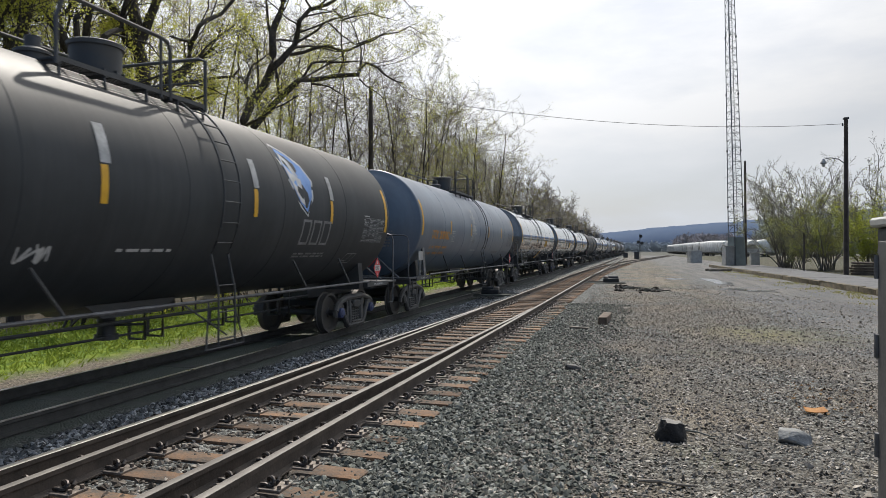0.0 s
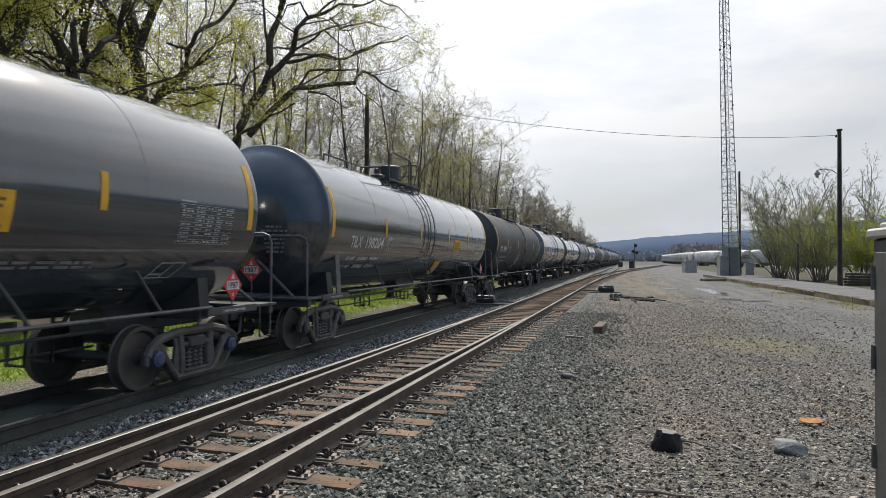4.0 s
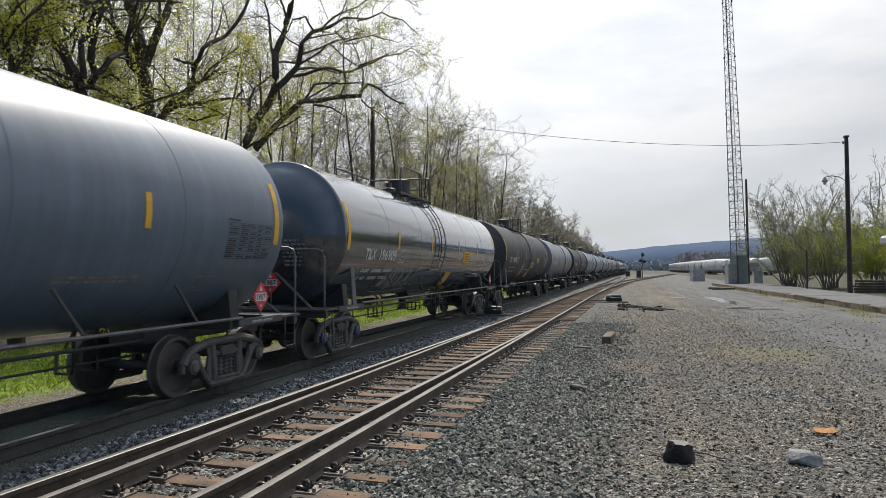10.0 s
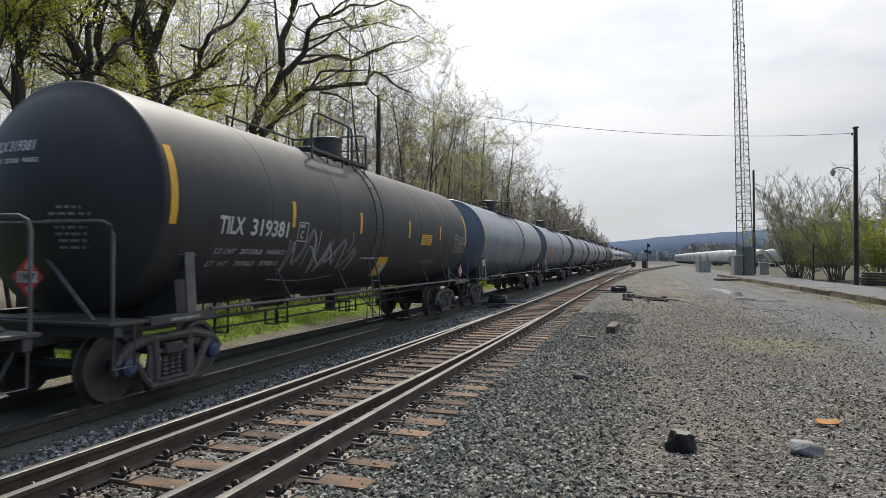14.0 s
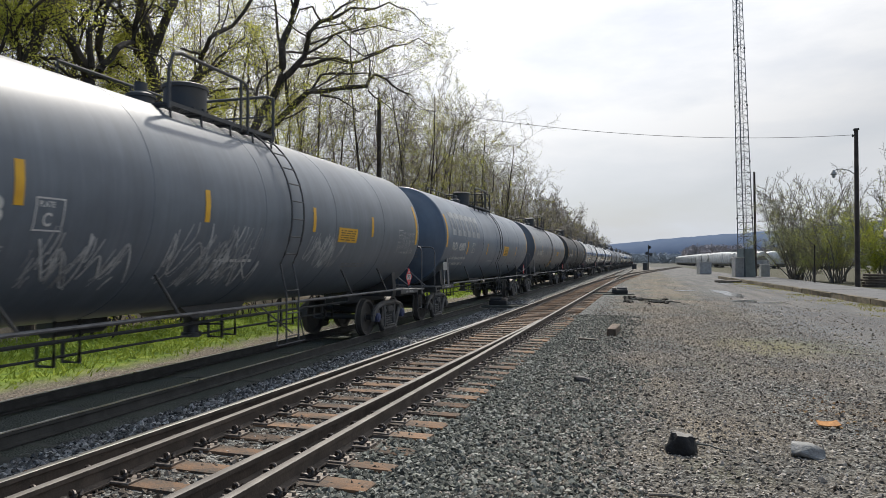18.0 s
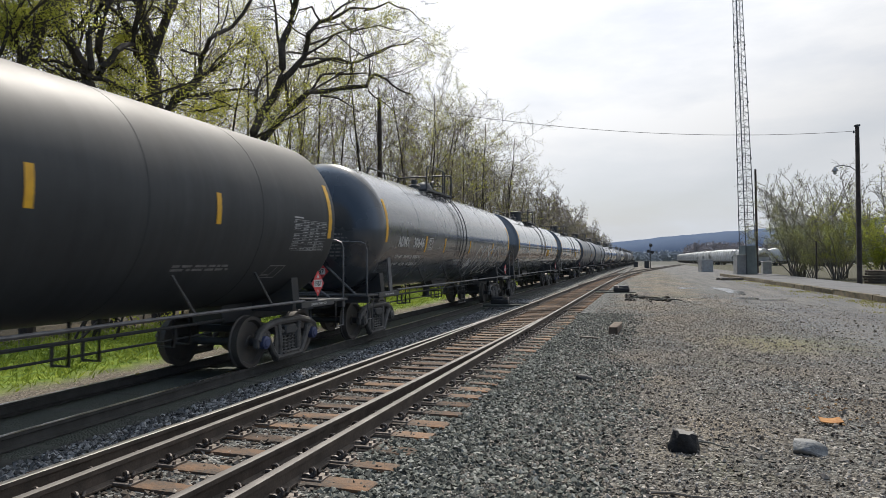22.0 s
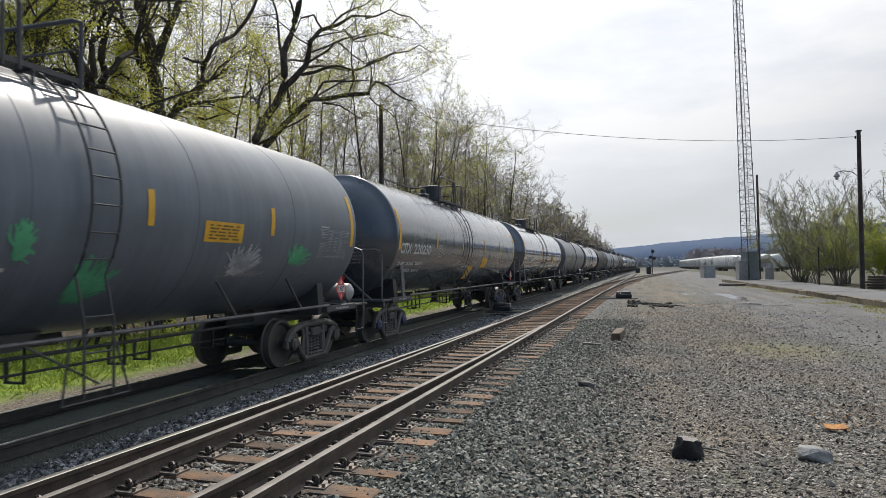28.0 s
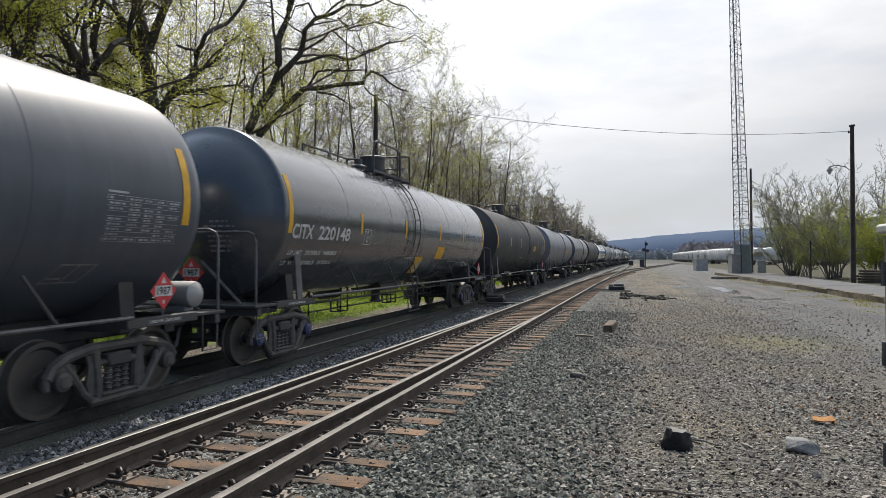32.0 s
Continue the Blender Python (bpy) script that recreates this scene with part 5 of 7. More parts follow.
    if "para" in extra or "para2" in extra:
        u = 0.02 if "para2" in extra else {9: 0.15, 11: 0.15, 16: 0.40}.get(k, 1.0)
        top = -0.80 if paint != "black" else -0.94
        p = part("corner_mark", shared(("corner_mark", top), lambda: patch(0, 0.64, top - 0.62, top, -0.22, r=TR + 0.008), M["yellow"]), None, car, m=pose(0, u, 0))
        part("corner_fill", shared(("corner_fill", top), lambda: patch(0.26, 0.58, top - 0.56, top - 0.16, -0.10, r=TR + 0.011), M["cream"]), None, p)
    if number:
        hk = ("head", mark, number, roundh)
        for key, st, sz, x0, z0 in ((hk + ("a",), mark + " " + number, 0.20, -0.75, 3.28), (hk + ("b",), COMMON[0], 0.085, -0.70, 3.12)):
            if key not in CACHE:
                CACHE[key] = head_text(st, sz, x0, z0, roundh, inkm if ink != "faint" else M["faint"])
            part("head_lettering", CACHE[key], None, car)
    part("stencil", shared(("head_stencil", roundh), lambda: head_stencil(roundh), M["faint"]), None, car)
    for y in (-7.27, 7.27):
        part("sill_lettering", shared("sill_lettering", lambda: plain_text("2 INCH HF COMP SHOES", 0.055, 1.536), M["white"]), None, car, m=pose(0, y, 1.08))
    # placard holder and diamond
    h = part("placard", shared("placard", lambda: diamond(0.25), M["red"]), None, car, "red diamond hazard placard", m=pose(1.515, 7.25, 1.47))
    part("placard_band", shared("placard_band", lambda: Shape().box(0.004, 0.007, -0.16, 0.16, -0.07, 0.07), M["white"]), None, h)
    lab = part("placard_number", shared("placard_number", lambda: plain_text("1987", 0.14, 0.0075), M["black"]), None, h)
    part("placard_symbol", shared("placard_symbol", lambda: Shape().prism([(-0.045, 0.10), (0.045, 0.10), (0.018, 0.15), (0.0, 0.19), (-0.02, 0.15)], 0.004, 0.007).box(0.004, 0.007, -0.014, 0.014, -0.17, -0.12), M["white"]), None, h)
    h2 = part("placard", CACHE["placard"], None, car, "red diamond hazard placard", m=pose(0.30, -8.64, 1.66, 0, 0, -90))
    part("placard_band", CACHE["placard_band"], None, h2)
    part("placard_number", CACHE["placard_number"], None, h2)
    part("placard_symbol", CACHE["placard_symbol"], None, h2)
    part("placard_bracket", shared("placard_bracket_end", lambda: Shape().tube([(0.30, -8.62, 1.08), (0.30, -8.62, 1.62)], 0.012, 5), M["galv"]), None, car)
    part("placard_bracket", shared("placard_bracket", lambda: Shape().tube([(1.50, 7.25, 1.12), (1.50, 7.25, 1.50)], 0.014, 5), M["galv"]), None, car)
    if "logo" in extra or "logo2" in extra:
        lg = part("logo_mark", shared(("logo_leaf", "logo" in extra), lambda: leaf_shape(TR + 0.008, 1.0), M["white"] if "logo" in extra else M["pale"]), None, car, m=pose(0, 3.18 if "logo2" in extra else 3.25, 0))
        if "logo" in extra:
            part("logo_leaf", shared("logo_leaf_in", lambda: leaf_shape(TR + 0.011, 0.86), M["blue_logo"]), None, lg)
            part("logo_vein", shared("logo_vein", lambda: leaf_half(TR + 0.014), M["white"]), None, lg)
            part("logo_bars", shared("logo_bars", lambda: logo_bars(), M["faint"]), None, car, m=pose(0, 3.6, 0))
    if "blocks" in extra:
        for i in range(6):
            part("logo_block", shared("logo_block", lambda: block_patch(), M["pale"]), None, car, m=pose(0, -7.05 + i * 0.655, 0))
    for j, (u0, u1, v0, v1, style, ink2) in enumerate(GRAFFITI.get(k, ())):
        part("graffiti", shared(("graffiti", k, j), lambda: scrawl(17 * k + j + 40, u0, u1, v0, v1, style), M[ink2]), None, car, "green sprayed graffiti" if ink2 == "green_spray" else "pale sprayed graffiti")
    return car


def shifted(s, du, dv, r=None):
    """Moves a shape that lies on the shell along and round it."""
    a = dv / TR
    c, w = math.cos(a), math.sin(a)
    k = (r / (TR + 0.006)) if r else 1.0
    s.v = [(x * k * c - (z - TZC) * k * w, y + du, TZC + x * k * w + (z - TZC) * k * c) for x, y, z in s.v]
    return s


def frame_patch(w, h, t, skew=0.0):
    s = Shape()
    for p in (patch(0, w, 0, t), patch(skew, w + skew, h - t, h), patch(0, t, 0, h, skew), patch(w - t, w, 0, h, skew)):
        s.add(p.v, p.f)
    return s


def box_mark():
    """Slanting stencilled box with a divider."""
    s = frame_patch(0.52, 0.28, 0.022, 0.18)
    p = patch(0.26, 0.282, 0, 0.28, 0.18)
    s.add(p.v, p.f)
    p = patch(0.05, 0.26, 0.06, 0.09, 0.02)
    s.add(p.v, p.f)
    return shifted(s, 0, -1.20)


def plate_frame():
    s = frame_patch(0.36, 0.36, 0.018)
    return shifted(s, 0, -0.57)


def head_text(string, size, x0, z0, roundh, material):
    """Lettering on the dished end of the tank."""
    s, me = Shape(), FONT[string]
    for v in me.vertices:
        x, z = x0 + v.co.x * size * 0.8, z0 + v.co.y * size
        s.v.append((x, -TRIM - head_depth(min(TR, math.hypot(x, z - TZC)), roundh) - 0.012, z))
    s.f = [tuple(p.vertices) for p in me.polygons]
    out = s.mesh("head_lettering", material, smooth=False)
    return out


def head_stencil(roundh):
    """Lines of small stencilling on the tank's end, too worn to be read."""
    rnd = random.Random(41)
    s = Shape()
    for i in range(7):
        z, w = 2.52 - 0.085 * i, (0.30, 0.52, 0.62, 0.40, 0.40, 0.36, 0.36)[i]
        x = 0.62 - w / 2
        while x < 0.62 + w / 2:
            e = min(0.62 + w / 2, x + rnd.uniform(0.04, 0.13))
            p = [(a, -TRIM - head_depth(math.hypot(a, b - TZC), roundh) - 0.010, b) for a, b in ((x, z), (e, z), (e, z + 0.038), (x, z + 0.038))]
            s.add(p, [(0, 1, 2, 3)])
            x = e + 0.03
    return s


def plain_text(string, size, x):
    s = Shape()
    me = FONT[string]
    xs = [v.co.x for v in me.vertices]
    mid = (min(xs) + max(xs)) / 2
    s.v = [(x, (v.co.x - mid) * size, (v.co.y - 0.34) * size) for v in me.vertices]
    s.f = [tuple(p.vertices) for p in me.polygons]
    return s


def fan(pts, r):
    s = Shape()
    c = (sum(p[0] for p in pts) / len(pts), sum(p[1] for p in pts) / len(pts))
    s.v = [on_tank(*c, r)] + [on_tank(u, v, r) for u, v in pts]
    n = len(pts)
    s.f = [(0, 1 + i, 1 + (i + 1) % n) for i in range(n)]
    return s


def leaf_shape(r, k):
    pts = [(-0.55, 0.80), (-0.15, 0.66), (0.25, 0.42), (0.50, 0.10), (0.42, -0.25), (0.20, -0.62), (-0.10, -0.45), (-0.40, -0.05), (-0.56, 0.40)]
    return fan([(u * k, 0.45 + v * k) for u, v in pts], r)


def leaf_half(r):
    pts = [(-0.45, 0.60), (-0.22, 0.42), (0.02, 0.05), (0.08, -0.42), (-0.08, -0.36), (-0.34, -0.02), (-0.46, 0.30)]
    return fan([(u, 0.45 + v) for u, v in pts], r)


def logo_bars():
    s = Shape()
    for i in range(3):
        p = frame_patch(0.34, 0.50, 0.05)
        p.v = [(x, y + 0.42 * i - 0.3, z) for x, y, z in p.v]
        s.add(p.v, p.f)
    return shifted(s, 0, -0.72)


def block_patch():
    s = Shape()
    for p in (patch(0, 0.58, 0.06, 0.27, r=TR + 0.007), patch(0, 0.58, 0.66, 0.88, r=TR + 0.007), patch(0, 0.15, 0.27, 0.66, r=TR + 0.007), patch(0.43, 0.58, 0.27, 0.66, r=TR + 0.007)):
        s.add(p.v, p.f)
    return s


M["blue_logo"] = mat("logo_blue", (0.22, 0.38, 0.70), 0.5, 0.0, (0.14, 0.28, 0.60), 3, bump=0.0)
TRAIN = {k: tank_car(k) for k in sorted(CARS)}
V0, A0 = 15.1756, -0.002678
SHIFT = {1: 0.16, 2: -0.1, 8: -0.05, 11: -0.15, 17: 0.17, 18: 0.17, 19: -0.05, 20: -0.05, 21: 0.06, 23: -0.15, 25: 0.17, 26: -0.06, 27: -0.08}


def CAR_START(k):
    """Place of a car's middle at the start."""
    return 18.2615 + 18.2676 * k + TRIM + SHIFT.get(k, 0.0)



# ---- woods ----
def leaf_material(name, a, b):
    m = bpy.data.materials.new(name)
    m.use_nodes = True
    n, l = m.node_tree.nodes, m.node_tree.links
    n.clear()
    out, mix, dif, tra = n.new("ShaderNodeOutputMaterial"), n.new("ShaderNodeMixShader"), n.new("ShaderNodeBsdfDiffuse"), n.new("ShaderNodeBsdfTranslucent")
    geo, tc, no = n.new("ShaderNodeNewGeometry"), n.new("ShaderNodeTexCoord"), n.new("ShaderNodeTexNoise")
    no.inputs["Scale"].default_value = 0.5
    l.new(tc.outputs["Object"], no.inputs["Vector"])
    ad = n.new("ShaderNodeMath")
    ad.operation = "MULTIPLY_ADD"
    ad.inputs[1].default_value = 0.5
    l.new(geo.outputs["Random Per Island"], ad.inputs[0])
    l.new(no.outputs["Fac"], ad.inputs[2])
    r = ramp_node(n, [(0.4, a), (1.0, b)])
    l.new(ad.outputs[0], r.inputs["Fac"])
    l.new(r.outputs["Color"], dif.inputs["Color"])
    l.new(r.outputs["Color"], tra.inputs["Color"])
    mix.inputs[0].default_value = 0.5
    l.new(dif.outputs[0], mix.inputs[1])
    l.new(tra.outputs[0], mix.inputs[2])
    l.new(mix.outputs[0], out.inputs["Surface"])
    return m


M["leaf"] = leaf_material("young_leaf", (0.36, 0.38, 0.055), (0.64, 0.62, 0.14))
M["leaf2"] = leaf_material("young_leaf_yellow", (0.42, 0.37, 0.07), (0.62, 0.55, 0.14))


def rot_about(v, axis, a):
    return Matrix.Rotation(a, 3, axis) @ v


class Tree:
    """Grows limbs, twigs and young leaves from a few stems."""

    def __init__(self, seed, levels, twig_n, leaf_n, leaf_size):
        self.r = random.Random(seed)
        self.wood, self.twigs, self.leaves = Shape(), Shape(), Shape()
        self.levels, self.twig_n, self.leaf_n, self.leaf_size = levels, twig_n, leaf_n, leaf_size
        self.tips = []
        self.reach = 1.0
        self.crook = 1.0
        self.thin = 0.006
        self.children = (10, 7, twig_n, 3, 0)
        self.clump = 0.0

    def limb(self, pts, r0, r1, level, main=False):
        sides = (8, 6, 4, 3, 3)[min(4, level)]
        (self.wood if level < 2 or main else self.twigs).tube(pts, r0, sides, r1, caps=False)
        if level >= self.levels:
            self.tips.append(pts[len(pts) // 2])
            self.tips.append(pts[-1])
            return
        rnd = self.r
        n = self.children[min(4, level)]
        ln = sum(((Vector(pts[i + 1]) - Vector(pts[i])).length for i in range(len(pts) - 1)))
        for k in range(n):
            f = (0.28 if level == 0 else 0.18) + (0.80 if level else 0.70) * (k + rnd.random()) / n
            f = min(0.99, f)
            q = f * (len(pts) - 1)
            i = min(len(pts) - 2, int(q))
            p = Vector(pts[i]).lerp(Vector(pts[i + 1]), q - i)
            d = (Vector(pts[i + 1]) - Vector(pts[i])).normalized()
            ax = Vector((rnd.gauss(0, 1), rnd.gauss(0, 1), rnd.gauss(0, 0.6)))
            ax = d.cross(ax)
            if ax.length < 1e-3:
                continue
            nd = rot_about(d, ax.normalized(), radians(rnd.uniform(28, 62)))
            nd = (nd + Vector((0, 0, (0.28, 0.12, 0.05, 0.0)[min(3, level)]))).normalized()
            length = min(4.2, self.reach * ln * rnd.uniform(0.30, 0.52) * (1.15 - 0.55 * f if level == 0 else 1.0))
            rr = (r0 + (r1 - r0) * f) * rnd.uniform(0.30, 0.50)
            self.grow(p, nd, length, max(rr, self.thin), level + 1)

    def grow(self, p, d, length, r, level):
        rnd = self.r
        segs = (8, 6, 4, 3, 2)[min(4, level)]
        pts, wob = [tuple(p)], self.crook * (0.10, 0.26, 0.30, 0.30, 0.3)[min(4, level)]
        for i in range(segs):
            d = (d + Vector((rnd.gauss(0, wob), rnd.gauss(0, wob), rnd.gauss(0.02, wob * 0.7)))).normalized()
            p = p + d * (length / segs)
            pts.append(tuple(p))
        self.limb(pts, r, max(self.thin * 0.66, r * 0.35), level)

    def finish(self):
        rnd = self.r
        vs, fs = [], []
        if self.tips:
            tips = [p for p in self.tips if noise.noise(Vector(p) * 0.55) + rnd.uniform(-0.35, 0.35) > self.clump] or self.tips
            for _ in range(self.leaf_n):
                t = Vector(tips[rnd.randrange(len(tips))]) + Vector((rnd.gauss(0, 0.13), rnd.gauss(0, 0.13), rnd.gauss(0, 0.13)))
                a = Vector((rnd.gauss(0, 1), rnd.gauss(0, 1), rnd.gauss(0, 1))).normalized()
                b = a.cross(Vector((rnd.gauss(0, 1), rnd.gauss(0, 1), rnd.gauss(0, 1)))).normalized()
                s = self.leaf_size * rnd.uniform(0.6, 1.4)
                o = len(vs)
                vs += [tuple(t - a * s), tuple(t + b * s * 0.55), tuple(t + a * s), tuple(t - b * s * 0.55)]
                fs.append((o, o + 1, o + 2, o + 3))
        self.leaves.v, self.leaves.f = vs, fs

    def objects(self, label, group, leafmat, twigmat, m, category="tree", name="tree", barkmat=None):
        ob = thing(name, label, category, group, m)
        for nm, sh, mt in (("trunk", self.wood, barkmat or M["bark"]), ("branchwork", self.twigs, twigmat), ("leaves", self.leaves, leafmat)):
            if sh.v:
                tagged(part(nm, sh.mesh(nm, mt, smooth=nm != "leaves"), None, ob), kind="" if nm == "trunk" else "stuff")
        return ob


def straight_tree(seed, h, r, twig_n, leaf_n, leaf_size, levels=3, lean=0.05, thin=0.008):
    t = Tree(seed, levels, twig_n, leaf_n, leaf_size)
    t.thin = thin
    rnd = t.r
    p, d, pts = Vector((0, 0, -0.4)), Vector((rnd.gauss(0, lean), rnd.gauss(0, lean), 1)).normalized(), [(0, 0, -0.4)]
    for i in range(9):
        d = (d + Vector((rnd.gauss(0, 0.05), rnd.gauss(0, 0.05), 0.03))).normalized()
        p = p + d * (h / 9)
        pts.append(tuple(p))
    t.limb(pts, r, r * 0.16, 0)
    t.finish()
    return t


def shaped_tree(seed, base, stems, twig_n, leaf_n, leaf_size, label):
    """An old tree; its stems are (radius, end radius, order, [(offset, height), ...]) in the plane that faces the yard."""
    t = Tree(seed, 4, twig_n, leaf_n, leaf_size)
    t.children = (8, 8, twig_n, 3, 0)
    t.thin = 0.0055
    az = math.atan2(-base[0], base[1])
    rt, fw = Vector((math.cos(az), math.sin(az), 0)), Vector((-math.sin(az), math.cos(az), 0))
    for r0, r1, lv, pl in stems:
        pts = [Vector((0, 0, z)) + rt * h + fw * (t.r.gauss(0, 0.25) if i and z > 6 else 0) for i, (h, z) in enumerate(pl)]
        fine = []
        for a, b in zip(pts, pts[1:]):
            ln = (b - a).length
            k = max(2, int(ln / 0.45))
            for i in range(k):
                j = Vector([t.r.gauss(0, 0.035) for _ in range(3)]) if i else Vector()
                fine.append(tuple(a.lerp(b, i / k) + j))
        fine.append(tuple(pts[-1]))
        t.limb(fine, r0, r1, lv, main=True)
    t.finish()
    return t.objects(label, "trees along the railway", M["leaf"], M["dark_twig"], pose(base[0], base[1], 0))


def build_woods():
    shaped_tree(11, (-17.0, 26.6), [
        (0.27, 0.1, 0, [(-1.6, -0.4), (-0.9, 4.5), (-0.2, 7.9), (0.1, 8.8), (0.7, 9.7), (1.1, 10.6), (1.1, 11.4), (1.1, 12.2), (1.4, 13.0), (1.6, 13.8), (1.8, 14.5), (2.2, 16.5), (2.0, 19.0)]),
        (0.07, 0.03, 1, [(1.0, 11.8), (0.9, 12.7), (0.8, 14.0), (0.6, 14.4), (0.2, 16.5)]),
        (0.17, 0.04, 1, [(1.2, 10.6), (1.9, 11.4), (2.2, 12.0), (2.3, 12.7), (2.8, 13.4), (3.6, 13.6), (4.3, 14.2), (5.4, 14.5)]),
        (0.085, 0.025, 1, [(1.9, 11.2), (2.6, 11.4), (3.6, 11.7), (4.4, 11.7), (5.1, 12.0), (5.9, 12.2), (6.5, 12.6)]),
        (0.17, 0.035, 1, [(0.2, 7.6), (0.9, 8.5), (1.5, 9.2), (2.3, 9.9), (2.9, 10.1), (3.9, 10.3), (5.1, 10.4), (5.3, 10.9), (5.6, 11.2), (6.1, 10.9), (6.7, 10.3), (7.3, 10.2)]),
        (0.07, 0.03, 2, [(2.4, 10.0), (2.9, 10.8), (3.6, 11.0), (5.0, 11.0)]),
        (0.05, 0.02, 2, [(5.2, 10.3), (5.9, 9.9), (6.5, 9.4)]),
        (0.06, 0.02, 2, [(2.9, 9.9), (3.7, 9.7), (4.8, 9.2)]),
        (0.1, 0.05, 2, [(1.4, 9.3), (1.3, 10.0), (1.3, 10.8)]),
        (0.06, 0.02, 1, [(2.2, 11.8), (3.2, 12.5), (3.6, 12.9), (4.5, 12.4), (5.1, 11.8)]),
        (0.06, 0.03, 2, [(2.9, 13.5), (2.5, 14.1), (1.9, 14.0), (1.7, 13.5)]),
        (0.06, 0.02, 1, [(3.2, 13.5), (3.9, 14.3), (5.0, 14.9), (5.9, 15.6)]),
        (0.05, 0.02, 2, [(3.9, 13.6), (4.5, 13.0), (5.3, 13.4)]),
        (0.05, 0.014, 1, [(5.0, 14.2), (6.2, 14.7), (7.3, 14.5), (8.2, 13.8)]),
        (0.05, 0.014, 1, [(5.1, 12.0), (6.6, 12.7), (7.8, 13.2), (8.6, 12.6)]),
        (0.05, 0.014, 1, [(4.4, 13.1), (5.8, 13.7), (7.1, 13.3)]),
        (0.05, 0.014, 1, [(5.9, 15.6), (6.9, 16.0), (8.0, 15.4)]),
    ], 8, 17000, 0.037, "old leaning tree with dark forked limbs and few young leaves")
    shaped_tree(12, (-17.0, 20.1), [
        (0.34, 0.12, 0, [(0.1, -0.4), (0.0, 4.0), (-0.1, 7.4), (-0.2, 8.7), (-0.4, 9.5), (-0.4, 10.2), (-0.6, 11.2), (-0.8, 11.6), (-1.2, 14.0), (-1.4, 17.5)]),
        (0.17, 0.08, 1, [(-0.3, 9.5), (-0.0, 10.4), (0.3, 11.2), (0.5, 11.8), (1.0, 14.0), (1.6, 16.5)]),
        (0.14, 0.04, 1, [(0.0, 6.6), (0.2, 7.5), (0.7, 8.2), (1.3, 8.7), (1.4, 9.7), (1.7, 10.3), (2.6, 11.2), (3.3, 12.3), (3.9, 14.0)]),
        (0.06, 0.03, 2, [(1.4, 9.8), (1.1, 9.8), (0.7, 10.0)]),
        (0.05, 0.03, 2, [(0.7, 8.2), (0.6, 8.6), (0.4, 8.7), (0.0, 8.8)]),
        (0.1, 0.05, 1, [(-0.4, 9.3), (-0.9, 9.9), (-1.2, 10.0)]),
        (0.06, 0.03, 1, [(-0.6, 8.5), (-1.0, 8.9), (-1.4, 9.1), (-1.7, 9.0)]),
        (0.06, 0.03, 2, [(0.3, 11.2), (-0.1, 11.4), (-0.3, 11.7), (-0.6, 14.2)]),
        (0.05, 0.02, 1, [(1.2, 7.7), (1.8, 7.8), (2.5, 8.0)]),
    ], 8, 13500, 0.037, "large old tree with a thick dark trunk and spreading limbs")
    shaped_tree(13, (-16.5, 16.3), [
        (0.26, 0.07, 0, [(0.4, -0.4), (0.2, 4.0), (0.1, 7.3), (0.0, 7.8), (-0.3, 8.3), (-0.7, 8.9), (-0.9, 9.6), (-0.9, 10.1), (-1.4, 12.6), (-1.7, 16.1)]),
        (0.1, 0.05, 1, [(0.1, 8.0), (-0.0, 9.1), (0.2, 9.8), (0.6, 10.3), (1.2, 12.8)]),
        (0.13, 0.06, 1, [(0.3, 7.9), (0.4, 8.4), (0.3, 9.0), (0.5, 9.9), (0.7, 10.4), (1.0, 12.9)]),
        (0.11, 0.05, 1, [(0.4, 8.1), (0.8, 8.7), (1.3, 9.2), (1.4, 9.9), (1.6, 10.7), (1.9, 13.2)]),
        (0.07, 0.03, 1, [(-0.1, 7.9), (-0.8, 8.1), (-1.4, 8.1), (-1.6, 8.1)]),
        (0.09, 0.04, 1, [(0.0, 7.8), (0.4, 7.7), (1.0, 7.5), (1.6, 7.2)]),
        (0.05, 0.03, 2, [(-0.3, 7.5), (-0.7, 7.8), (-1.2, 8.1)]),
        (0.06, 0.03, 1, [(-0.6, 8.9), (-0.3, 9.4), (-0.0, 9.8), (0.0, 10.2), (0.0, 12.7)]),
    ], 8, 9500, 0.037, "dark old tree with crooked limbs and young leaves")
    shaped_tree(14, (-16.5, 13.9), [
        (0.22, 0.08, 0, [(0.3, -0.4), (0.1, 4.0), (0.0, 7.3), (0.4, 8.1), (0.6, 8.9), (0.8, 9.5), (0.3, 12.0), (0.0, 15.5)]),
        (0.1, 0.04, 1, [(0.2, 7.7), (-0.1, 8.0), (-0.4, 8.6)]),
        (0.1, 0.04, 1, [(0.4, 8.2), (0.1, 8.7), (-0.0, 9.3)]),
    ], 8, 12500, 0.037, "dark old tree with a leafy crown beside the railway")
    rnd = random.Random(21)
    kinds, heights = [], [rnd.uniform(12, 14.5) for _ in range(8)]
    for i in range(8):
        kinds.append((straight_tree(100 + i, heights[i], rnd.uniform(0.08, 0.15), 9, 5200 if i < 4 else 900, 0.036, thin=0.007 if i < 4 else 0.0085), M["leaf"] if i != 3 else M["leaf2"]))
    light = []
    for i in range(5):
        light.append((straight_tree(200 + i, rnd.uniform(11, 13.5), rnd.uniform(0.10, 0.15), 6, 80, 0.10, thin=0.022), M["leaf2"] if i % 2 else M["leaf"]))
    under = []
